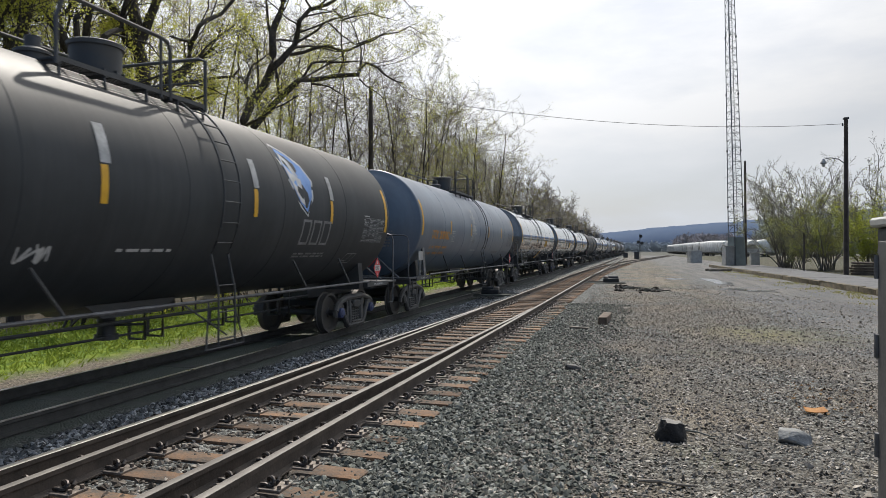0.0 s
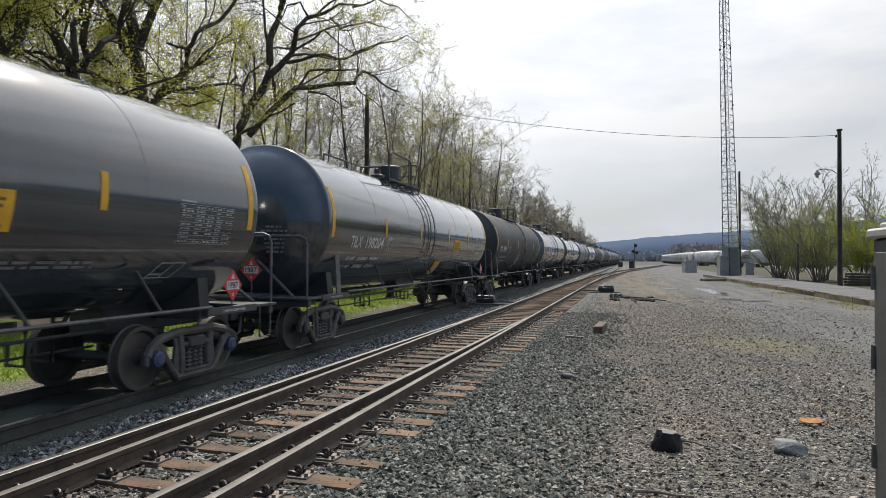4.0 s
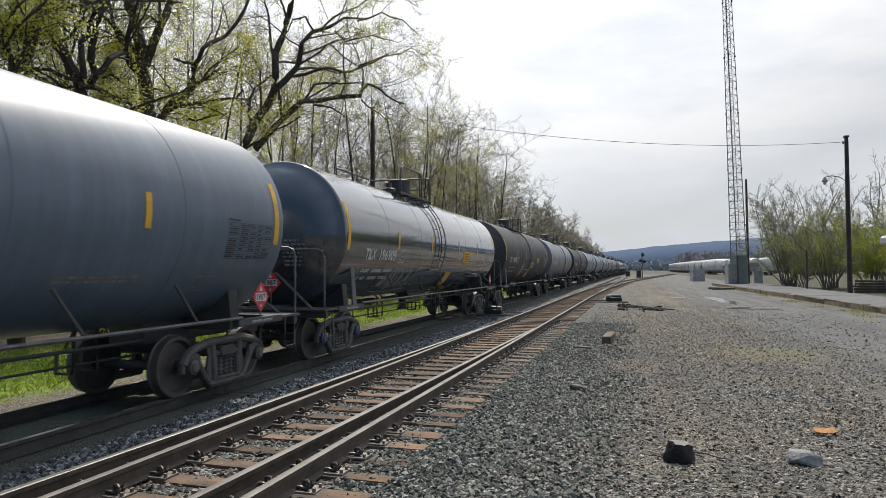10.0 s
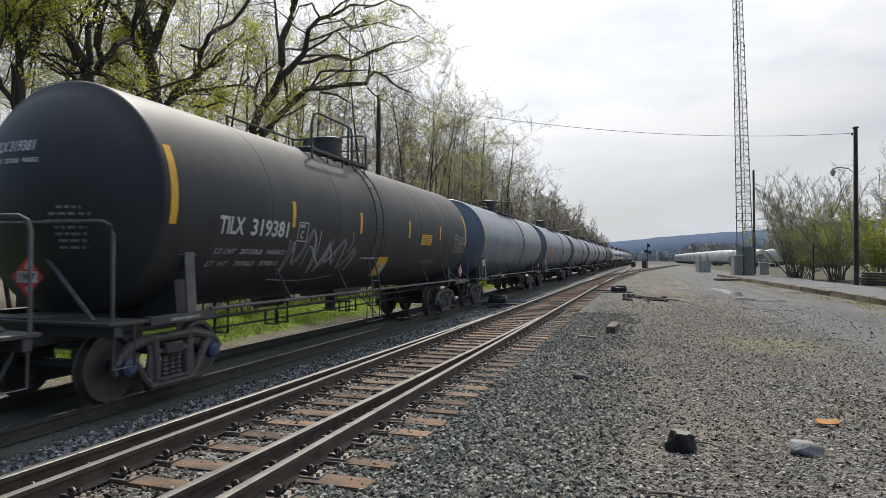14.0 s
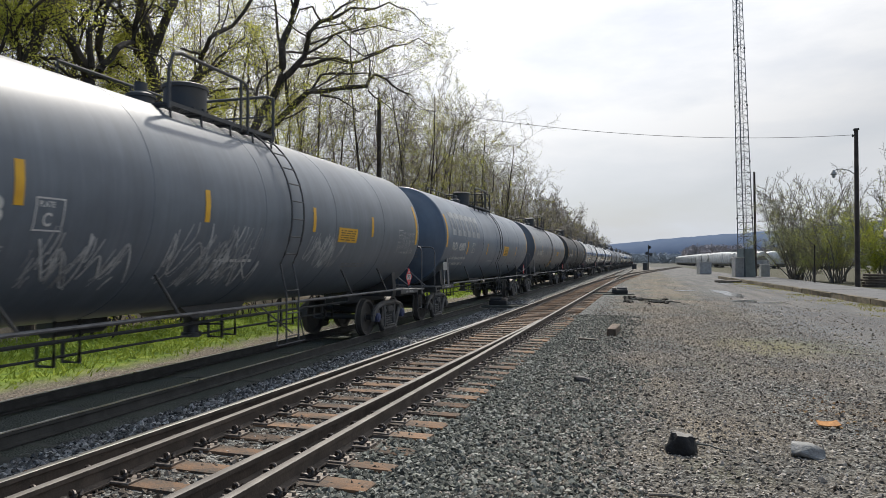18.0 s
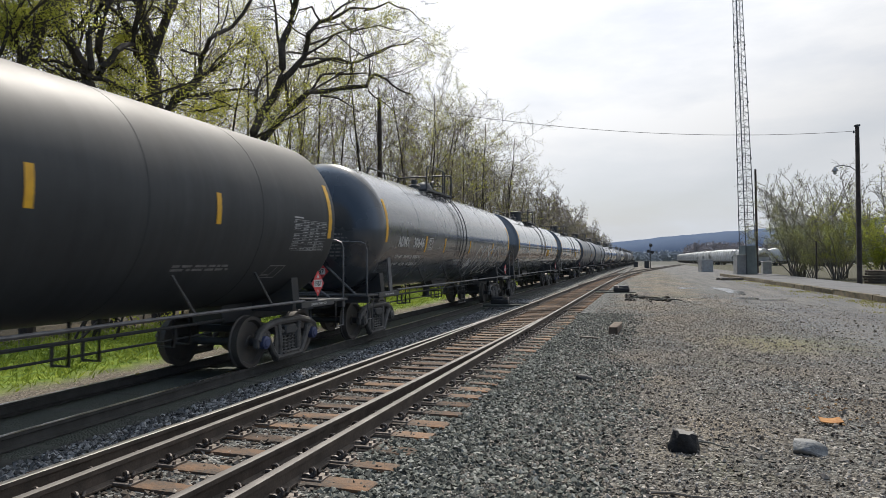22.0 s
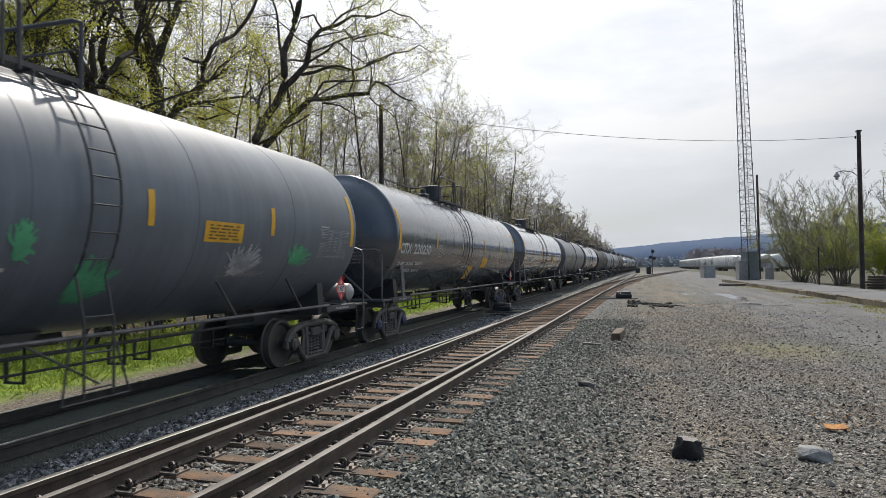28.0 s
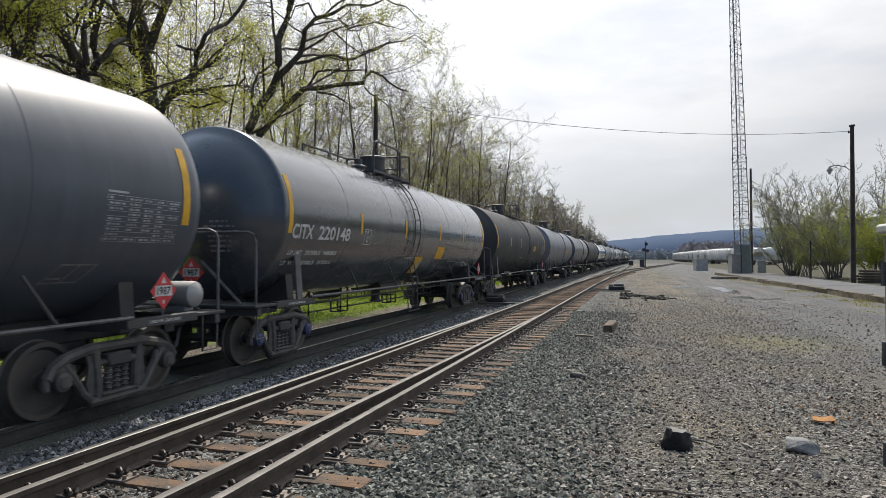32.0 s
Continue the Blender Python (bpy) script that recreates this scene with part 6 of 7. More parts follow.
    for i in range(3):
        t = Tree(300 + i, 2, 5, 3000, 0.055)
        for k in range(7):
            t.grow(Vector((rnd.gauss(0, 0.4), rnd.gauss(0, 0.4), -0.2)), Vector((rnd.gauss(0, 0.35), rnd.gauss(0, 0.35), 1)).normalized(), rnd.uniform(2.5, 5.5), 0.035, 1)
        t.finish()
        under.append((t, M["leaf"]))
    first = {}

    def place(pool, key, j, label, group, x, y, s, name="tree", cat="tree"):
        k = (key, j % len(pool))
        m = pose(x, y, -0.1, 0, 0, rnd.uniform(0, 360))
        if k not in first:
            t, lm = pool[j % len(pool)]
            first[k] = t.objects(label, group, lm, M["twig"], m, cat, name)
            first[k].scale = (s, s, s)
            return
        copy_thing(first[k], m).scale = (s, s, s)

    y, j = 20.0, 0
    while y < 100:
        for row, x in enumerate((-15.2, -18.0, -21.5, -26.0)):
            if y < 38 and row == 0:
                continue
            x -= 1.6 if y < 46 else 0
            leafy = rnd.random() < (0.42 if y < 38 else 0.16 if y < 60 else 0.10)
            kind = rnd.randrange(4) + (0 if leafy else 4)
            tall = (19.4 - 2.0 * smooth01((y - 55) / 35)) * rnd.uniform(0.86, 1.0) * (1, 1, 1.04, 1.08)[row]
            place(kinds, "k", kind, "slender bare tree with small yellow-green leaves", "trees along the railway", x + rnd.uniform(-1.3, 1.3), y + rnd.uniform(-1.2, 1.2), tall / (heights[kind] + 2.0))
            j += 1
        y += rnd.uniform(3.3, 4.3)
    y = 12.0
    while y < 20:
        for x in (-19.5, -22.5, -26.0):
            place(kinds, "k", j, "slender bare tree with small yellow-green leaves", "trees along the railway", x + rnd.uniform(-1, 1), y, rnd.uniform(0.9, 1.1))
            j += 1
        y += 3.2
    y = 100.0
    while y < 470:
        for row, x in enumerate((-16.0, -20.5)):
            place(light, "l", j + row, "distant bare tree with sparse spring leaves", "trees along the railway", x + rnd.uniform(-2, 2) + (-(y - 100) * 0.012), y + rnd.uniform(-2, 2), rnd.uniform(0.8, 1.2))
            j += 1
        y += 4.5 + (y - 100) * 0.012
    y = 14.0
    while y < 90:
        place(under, "u", j, "low shrub with fresh yellow-green leaves", "undergrowth along the railway", -14.6 + rnd.uniform(-1.5, 1.0), y, rnd.uniform(0.6, 1.1), "shrub", "shrub")
        j += 1
        y += rnd.uniform(1.8, 3.4)


build_woods()


M["bush_twig"] = mat("bush_twig", (0.235, 0.210, 0.188), 0.9, 0.0, (0.155, 0.138, 0.122), 1.5, bump=0.0, var=0.2)
M["bush_leaf"] = leaf_material("bush_leaf", (0.35, 0.38, 0.13), (0.58, 0.57, 0.27))
M["lime"] = leaf_material("lime_leaf", (0.33, 0.37, 0.05), (0.58, 0.60, 0.13))


def bush(seed, stems, lean, height, twig_n, leaf_n, leaf_size, clump=0.0):
    """A clump of stems that fan out from one foot."""
    t = Tree(seed, 4, twig_n, leaf_n, leaf_size)
    t.children = (0, 13, twig_n, 4, 0)
    t.reach, t.crook, t.thin, t.clump = 0.50, 0.62, 0.0105, clump
    rnd = t.r
    for k in range(stems):
        a, q = 2 * math.pi * (k + rnd.uniform(-0.3, 0.3)) / stems, lean * math.sqrt(rnd.uniform(0.02, 1.0))
        d = Vector((math.cos(a) * math.tan(q), math.sin(a) * math.tan(q), 1)).normalized()
        t.grow(Vector((math.cos(a) * 0.5 * rnd.random(), math.sin(a) * 0.5 * rnd.random(), -0.2)), d, height * rnd.uniform(0.68, 1.0), rnd.uniform(0.030, 0.062), 1)
    t.tips = [p for p in t.tips if p[2] < height * rnd.uniform(0.3, 1.0)]
    t.finish()
    return t


def build_bushes():
    """Many-stemmed thicket behind the walkway."""
    leafy = "many-stemmed bush with small green leaves behind the walkway"
    bare = "many-stemmed bare grey bush behind the walkway"
    for seed, x, y, stems, lean, h, leaves, size, clump, mt, label in (
            (401, 14.9, 71.5, 20, radians(19), 11.2, 17000, 0.038, -0.25, "bush_leaf", leafy),
            (402, 15.9, 73.5, 14, radians(24), 10.5, 5000, 0.038, -0.1, "bush_leaf", bare),
            (403, 17.2, 66.5, 18, radians(21), 9.8, 14000, 0.038, -0.25, "lime", leafy),
            (404, 15.6, 67.8, 10, radians(22), 6.0, 8000, 0.040, -0.2, "bush_leaf", leafy),
            (405, 20.0, 64.0, 11, radians(28), 7.6, 12000, 0.055, -0.3, "lime", "bright lime-green shrub in young leaf behind the walkway"),
            (406, 21.6, 66.0, 12, radians(26), 12.4, 2600, 0.046, 0.0, "lime", bare),
            (407, 18.8, 71.0, 10, radians(24), 8.5, 1500, 0.046, 0.0, "lime", bare),
            (408, 22.4, 60.0, 10, radians(30), 6.2, 9000, 0.055, -0.3, "lime", "bright lime-green shrub in young leaf behind the walkway")):
        bush(seed, stems, lean, h, 10, leaves, size, clump).objects(label, "thicket by the walkway", M[mt], M["bush_twig"], pose(x, y, 0), "bush", "bush", M["bush_twig"])


build_bushes()


# ---- distance ----
def build_hills():
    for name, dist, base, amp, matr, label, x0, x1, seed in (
            ("hill", 2300, 68, 16, M["hill"], "long wooded ridge on the horizon, coloured blue for haze", -700, 2400, 3),
            ("hill", 1300, 19, 16, M["hill_near"], "low scrub rise before the ridge, coloured blue-grey for haze", -300, 1500, 9)):
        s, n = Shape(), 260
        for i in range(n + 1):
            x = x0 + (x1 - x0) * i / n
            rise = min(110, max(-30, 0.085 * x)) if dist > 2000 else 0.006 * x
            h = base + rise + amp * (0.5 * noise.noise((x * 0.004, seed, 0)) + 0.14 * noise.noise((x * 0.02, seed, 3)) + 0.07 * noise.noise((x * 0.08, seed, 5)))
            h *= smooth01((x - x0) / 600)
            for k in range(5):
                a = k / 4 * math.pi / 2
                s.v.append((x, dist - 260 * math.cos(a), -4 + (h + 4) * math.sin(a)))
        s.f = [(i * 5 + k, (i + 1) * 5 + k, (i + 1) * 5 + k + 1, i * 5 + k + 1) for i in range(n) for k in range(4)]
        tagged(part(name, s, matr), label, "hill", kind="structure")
    rnd = random.Random(8)
    for label, n, xr, yr, hr, matr in (("distant scrub at the foot of the ridge, coloured blue-grey for haze", 420, (-30, 70), (520, 760), (5, 10), "hazed_scrub"),
                                       ("distant bare wood beyond the hopper cars, brown paled for haze", 260, (34, 66), (430, 560), (9, 14), "hazed_twig"),
                                       ("distant bare wood at the foot of the ridge, brown paled for haze", 420, (66, 260), (430, 600), (7, 13), "hazed_twig")):
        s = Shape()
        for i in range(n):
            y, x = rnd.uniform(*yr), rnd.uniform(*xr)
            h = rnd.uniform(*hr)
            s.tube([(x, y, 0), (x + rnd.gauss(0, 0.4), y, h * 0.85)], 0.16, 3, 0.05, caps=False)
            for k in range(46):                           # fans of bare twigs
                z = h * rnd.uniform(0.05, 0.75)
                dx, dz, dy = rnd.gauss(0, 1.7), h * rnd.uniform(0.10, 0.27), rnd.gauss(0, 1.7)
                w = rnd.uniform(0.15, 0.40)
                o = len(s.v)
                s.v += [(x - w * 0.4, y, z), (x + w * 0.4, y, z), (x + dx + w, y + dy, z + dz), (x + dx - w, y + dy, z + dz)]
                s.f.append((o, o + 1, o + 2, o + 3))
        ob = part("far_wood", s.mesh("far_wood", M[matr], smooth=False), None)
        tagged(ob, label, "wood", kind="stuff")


# far scrub and twigs: paled and cooled, so haze sits in their colour
M["hazed_scrub"] = mat("hazed_scrub", (0.34, 0.38, 0.42), 1.0, 0.0, (0.29, 0.32, 0.35), 0.05, fine=0.4, bump=0.0, spec=0.0)
M["hazed_twig"] = mat("hazed_twigs", (0.37, 0.345, 0.345), 1.0, 0.0, (0.30, 0.285, 0.29), 0.05, fine=0.4, bump=0.0, spec=0.0)
build_hills()


# ---- radio tower and what stands by it ----
def build_tower():
    t = thing("radio_tower", "tall slender lattice steel radio tower with sheeted base", "tower", m=pose(11.25, 76.2, 0))
    H, n = 46.0, 60
    wid = lambda z: 1.64 - 0.0236 * min(42, z)
    lean = lambda z: Vector((-0.024 * z, -0.004 * z, z))
    corner = lambda j, z: lean(z) + Vector((math.cos(radians(15 + 120 * j)), math.sin(radians(15 + 120 * j)), 0)) * wid(z) / 1.732
    for j in range(3):
        part("leg", Shape().tube([tuple(corner(j, H * i / 10)) for i in range(11)], 0.055, 6, 0.035), M["tower"], t)
    unit = Shape().tube([(0, 0, 0), (0, 0, 1)], 0.021, 4).mesh("brace", M["tower"])

    def brace(a, b):
        d = b - a
        q = d.to_track_quat("Z", "Y").to_matrix().to_4x4()
        part("brace", unit, None, t, m=Matrix.Translation(a) @ q @ Matrix.Diagonal((1, 1, d.length, 1)))

    for i in range(n):
        z0, z1 = H * i / n, H * (i + 1) / n
        for j in range(3):
            brace(corner(j, z1), corner((j + 1) % 3, z1))
            brace(corner(j, z0), corner((j + 1) % 3, z1)) if i % 2 else brace(corner((j + 1) % 3, z0), corner(j, z1))
    lad = Shape()
    for dx in (-0.17, 0.17):
        lad.tube([tuple(lean(3) + Vector((dx, -0.3, 0))), tuple(lean(44) + Vector((dx, -0.15, 0)))], 0.028, 4)
    for i in range(118):
        z = 3.2 + 0.345 * i
        lad.tube([tuple(lean(z) + Vector((-0.17, -0.3 + 0.0036 * z, 0))), tuple(lean(z) + Vector((0.17, -0.3 + 0.0036 * z, 0)))], 0.016, 3, caps=False)
    part("ladder", lad, M["tower"], t)
    for z in (6.6, 12.7, 18.8, 25.0, 31.1, 37.2):
        for j in range(3):
            part("splice", Shape().box(-0.09, 0.09, -0.09, 0.09, -0.10, 0.10, 0.02), M["iron"], t, m=Matrix.Translation(corner(j, z)))
    for j in range(3):
        a, b = corner(j, 0.1), corner((j + 1) % 3, 0.1)
        a2, b2 = corner(j, 3.3), corner((j + 1) % 3, 3.3)
        s = Shape()
        nrm = (b - a).cross(Vector((0, 0, 1))).normalized() * 0.06
        s.add([a + nrm, b + nrm, b2 + nrm, a2 + nrm, a + nrm * 1.5, b + nrm * 1.5, b2 + nrm * 1.5, a2 + nrm * 1.5],
              [(0, 1, 2, 3), (7, 6, 5, 4), (0, 4, 5, 1), (1, 5, 6, 2), (2, 6, 7, 3), (3, 7, 4, 0)])
        part("climb_guard", s, M["guard"], t, "dull blue-grey sheet panel")
    part("footing", Shape().box(-1.4, 1.4, -1.3, 1.3, -0.2, 0.12, 0.03), M["concrete"], t)


M["guard"] = mat("guard_sheet", (0.125, 0.165, 0.175), 0.5, 0.2, (0.10, 0.13, 0.14), 2, bump=0.03)
build_tower()


def cabinet(label, x, y, w, d, h, matr, rz=0, name="equipment_cabinet"):
    c = thing(name, label, "cabinet", m=pose(x, y, 0.0, 0, 0, rz))
    part("body", Shape().box(-w / 2, w / 2, -d / 2, d / 2, -0.1, h, 0.02), matr, c)
    part("lid", Shape().box(-w / 2 - 0.04, w / 2 + 0.04, -d / 2 - 0.04, d / 2 + 0.04, h, h + 0.06, 0.015), matr, c)
    part("door", Shape().box(-w / 2 + 0.06, w / 2 - 0.06, -d / 2 - 0.018, -d / 2, 0.12, h - 0.08, 0.006), matr, c)
    part("handle", Shape().tube([(w * 0.28, -d / 2 - 0.018, h * 0.5), (w * 0.28, -d / 2 - 0.05, h * 0.52), (w * 0.28, -d / 2 - 0.05, h * 0.6), (w * 0.28, -d / 2 - 0.018, h * 0.62)], 0.012, 5), M["galv"], c)
    return c


cabinet("pale grey metal equipment hut beside the tower", 10.35, 75.6, 0.9, 1.2, 2.3, M["cabinet"], 10, "equipment_hut")
cabinet("small grey cabinet beside the tower", 13.5, 78.8, 0.9, 0.7, 1.55, M["cabinet"], 5)
cabinet("low pale concrete-grey relay box in the yard", 9.6, 104.0, 1.7, 1.6, 1.75, M["cabinet"], 12, "relay_box")


M["cabinet_dark"] = mat("cabinet_dark_grey", (0.115, 0.113, 0.11), 0.6, 0.1, (0.075, 0.072, 0.070), 3, bump=0.10)


def near_cabinet():
    c = thing("signal_cabinet", "tall grey weathered metal cabinet with hinged door at the yard's edge", "cabinet", m=pose(-0.037, 0, 0))
    part("body", Shape().box(1.262, 2.05, 3.05, 3.80, -0.1, 2.05, 0.012), M["cabinet_dark"], c)
    part("lid", Shape().box(1.235, 2.08, 3.02, 3.83, 2.05, 2.10, 0.012).box(1.28, 2.04, 3.08, 3.78, 2.10, 2.13, 0.01), M["cabinet"], c)
    part("door", Shape().box(1.250, 1.262, 3.12, 3.74, 0.15, 1.98, 0.004), M["cabinet_dark"], c)
    for z in (0.45, 0.95, 1.45, 1.85):
        part("hinge", Shape().tube([(1.25, 3.76, z - 0.06), (1.25, 3.76, z + 0.06)], 0.014, 8), M["galv"], c)
    part("padlock", Shape().box(1.225, 1.25, 3.2, 3.25, 1.0, 1.06, 0.008), M["galv"], c)


near_cabinet()


# ---- walkway, poles, wire ----
def build_walkway():
    w = thing("walkway", "raised concrete walkway with weathered stone kerb", "walkway", kind="structure")
    kx = lambda y: 10.06 - (y - 30) * 0.026
    rnd = random.Random(4)
    y = 14.0
    slab_i = 0
    while y < 79:
        y1 = y + 3.0
        s = Shape().prism([(kx(y) + 0.33, y + 0.012), (13.9, y + 0.012), (13.9, y1 - 0.012), (kx(y1) + 0.33, y1 - 0.012)], -0.1, 0.27 + rnd.uniform(-0.006, 0.006), "z")
        part("slab", s, M["concrete"], w)
        y = y1
    y = 14.0
    while y < 79:
        ln = rnd.uniform(1.6, 2.3)
        s = Shape().box(-0.16, 0.16, 0.015, ln - 0.015, -0.15, 0.28 + rnd.uniform(-0.02, 0.02), 0.02)
        s.v = [(a + rnd.uniform(-0.025, 0.025), b, c + rnd.uniform(-0.018, 0.012)) for a, b, c in s.v]
        part("kerb_stone", s, M["kerb"], w, m=pose(kx(y) + 0.16, y, 0, 0, 0, 1.5 + rnd.uniform(-0.4, 0.4)))
        y += ln


build_walkway()


def tie_stack():
    """Old ties piled crosswise behind the walkway."""
    rnd = random.Random(77)
    for z in range(5):
        for k in range(3):
            y = 56.2 + 0.42 * k + rnd.uniform(-0.05, 0.05)
            s = Shape().box(-1.3, 1.3, -0.115, 0.115, 0.0, 0.165, 0.015)
            loose_tie(s, pose(17.9 + rnd.uniform(-0.12, 0.12), y, 0.0 + 0.205 * z, 0, 0, -14 + rnd.uniform(-1, 1)))
        if z < 4:
            for x in (-0.9, 0.9):
                loose_tie(Shape().box(-0.05, 0.05, -0.7, 0.7, 0.0, 0.040, 0.006), pose(17.9 + x, 56.62 - x * 0.2, 0.165 + 0.205 * z, 0, 0, -14), "spacer", "thin wooden spacer between stacked ties", "batten")


def loose_tie(s, m, name="stacked_tie", label="weathered brown wooden tie in a stack", cat="tie"):
    return tagged(part(name, s, M["brown_wood"], None, m=m), label, cat, "stack of old ties")


tie_stack()


def pole(x, y, z0, h, r, label, group="", lean=0.0):
    p = thing("utility_pole", label, "pole", group, m=pose(x, y, z0))
    part("shaft", Shape().tube([(lean * h * i / 6, 0, -0.3 + (h + 0.3) * i / 6) for i in range(7)], r, 10, r * 0.72), M["pole"], p)
    return p


p1 = pole(14.32, 50.23, 0.2, 10.75, 0.17, "dark wooden utility pole with a street lamp arm")
part("cap", Shape().box(-0.16, 0.16, -0.14, 0.14, 10.65, 10.78, 0.02), M["iron"], p1)
part("insulator", Shape().lathe([(0.03, 10.2), (0.06, 10.25), (0.06, 10.33), (0.03, 10.4)], "z", 8, (-0.2, 0, 0)), M["iron"], p1)
part("lamp_arm", Shape().tube([(0, 0, 7.55), (-0.4, 0.1, 7.95), (-0.9, 0.3, 8.1), (-1.25, 0.4, 8.02)], 0.032, 6), M["galv"], p1)
lh = part("lamp_head", Shape().lathe([(0.0, 8.06), (0.07, 8.04), (0.10, 7.95), (0.20, 7.80), (0.21, 7.72), (0.13, 7.70), (0.0, 7.70)], "z", 12, (-1.27, 0.4, 0)), M["cabinet"], p1, "grey lamp head")
part("globe", Shape().lathe([(0.12, 7.70), (0.12, 7.58), (0.07, 7.50), (0.0, 7.48)], "z", 10, (-1.27, 0.4, 0)), M["white"], lh)
pole(13.31, 83.28, 0.0, 12.4, 0.16, "bare wooden pole beside the radio tower", lean=-0.006)
pole(-15.2, 37.2, -0.1, 12.1, 0.17, "dark wooden utility pole among the trees")
pole(13.55, 58.0, 0.1, 3.2, 0.07, "thin dark post behind the walkway")
WIRE_A, WIRE_B = Vector((-15.2, 37.2, 11.75)), Vector((14.12, 50.23, 10.55))


def wire(a, b, sag, r):
    s = Shape()
    s.tube([tuple(a.lerp(b, i / 24) - Vector((0, 0, sag * 4 * (i / 24) * (1 - i / 24)))) for i in range(25)], r, 4)
    tagged(part("overhead_wire", s, M["wire"]), "thin black overhead wire slung between the poles", "wire")


wire(WIRE_A, WIRE_B, 0.95, 0.014)


# ---- far signal and track equipment ----
def build_signal():
    s = thing("railway_signal", "distant black two-headed railway signal on a mast", "signal", m=pose(2.35, 140, 0))
    part("mast", Shape().tube([(0, 0, -0.2), (0, 0, 5.3)], 0.09, 8), M["iron"], s)
    for z, x in ((4.75, 0.15), (3.55, -0.35), (3.35, 0.4)):
        part("head", Shape().lathe([(0.0, -0.1), (0.34, -0.1), (0.34, 0.05), (0.0, 0.05)], "y", 14, (x, -0.2, z)), M["iron"], s)
        part("hood", Shape().lathe([(0.13, -0.45), (0.14, -0.15)], "y", 10, (x, -0.1, z + 0.12)), M["iron"], s)
    part("platform", Shape().box(-0.6, 0.6, -0.3, 0.3, 2.9, 2.96), M["iron"], s)
    cabinet("dark steel relay case at the foot of the signal", 1.75, 146.0, 1.0, 1.0, 1.5, M["iron"], 0, "relay_case")
    cabinet("dark steel equipment case far along the track", -0.6, 170.0, 1.1, 1.0, 1.2, M["iron"], 0, "relay_case")


build_signal()


def switch_machine(x, y, rz, label, k=1.0):
    s = thing("switch_machine", label, "switch machine", m=pose(x, y, 0, 0, 0, rz) @ Matrix.Scale(k, 4))
    part("case", Shape().box(-0.55, 0.35, -0.22, 0.22, 0.06, 0.30, 0.04), M["black"], s)
    part("motor", Shape().tube([(-0.5, 0, 0.32), (0.05, 0, 0.32)], 0.13, 12), M["black"], s)
    part("cover", Shape().box(0.08, 0.34, -0.18, 0.18, 0.28, 0.42, 0.03), M["plate"], s)
    for yy in (-0.3, 0.3):
        part("timber", Shape().box(-0.9, 1.5, yy - 0.12, yy + 0.12, -0.05, 0.06, 0.012), M["tie_dark"], s)
    part("rod", Shape().tube([(0.3, 0.05, 0.12), (1.9, 0.05, 0.12)], 0.022, 6), M["iron"], s)
    part("rod", Shape().tube([(0.3, -0.08, 0.10), (1.9, -0.08, 0.10)], 0.018, 6), M["iron"], s)
    return s


switch_machine(-1.05, 39.0, 182, "black switch machine on dark timbers beside the near track", 1.0)
switch_machine(-5.6, 27.4, 2, "black switch machine between the two tracks", 0.85)


# ---- covered hopper cars in the yard ----
def hopper_shape():
    s, h0, h1, L = Shape(), 1.15, 4.55, 7.6
    prof = [(-1.25, 1.25), (-1.52, 1.7), (-1.55, 3.9), (-1.30, 4.35), (-0.6, h1), (0.6, h1), (1.30, 4.35), (1.55, 3.9), (1.52, 1.7), (1.25, 1.25)]
    s.prism(prof, -L + 1.4, L - 1.4, "y")
    for sg in (-1, 1):
        y0, y1 = sg * (L - 1.4), sg * L
        s.add([(-1.5, y0, 2.2), (1.5, y0, 2.2), (1.5, y1, 3.3), (-1.5, y1, 3.3), (-1.5, y0, 4.1), (1.5, y0, 4.1), (1.3, y1, 4.1), (-1.3, y1, 4.1), (-0.6, y0, 4.5), (0.6, y0, 4.5), (0.6, y1, 4.4), (-0.6, y1, 4.4)],
              [(0, 1, 2, 3), (3, 2, 6, 7), (0, 3, 7, 4), (1, 5, 6, 2), (4, 7, 11, 8), (5, 9, 10, 6), (8, 11, 10, 9), (7, 6, 10, 11)])
    return s


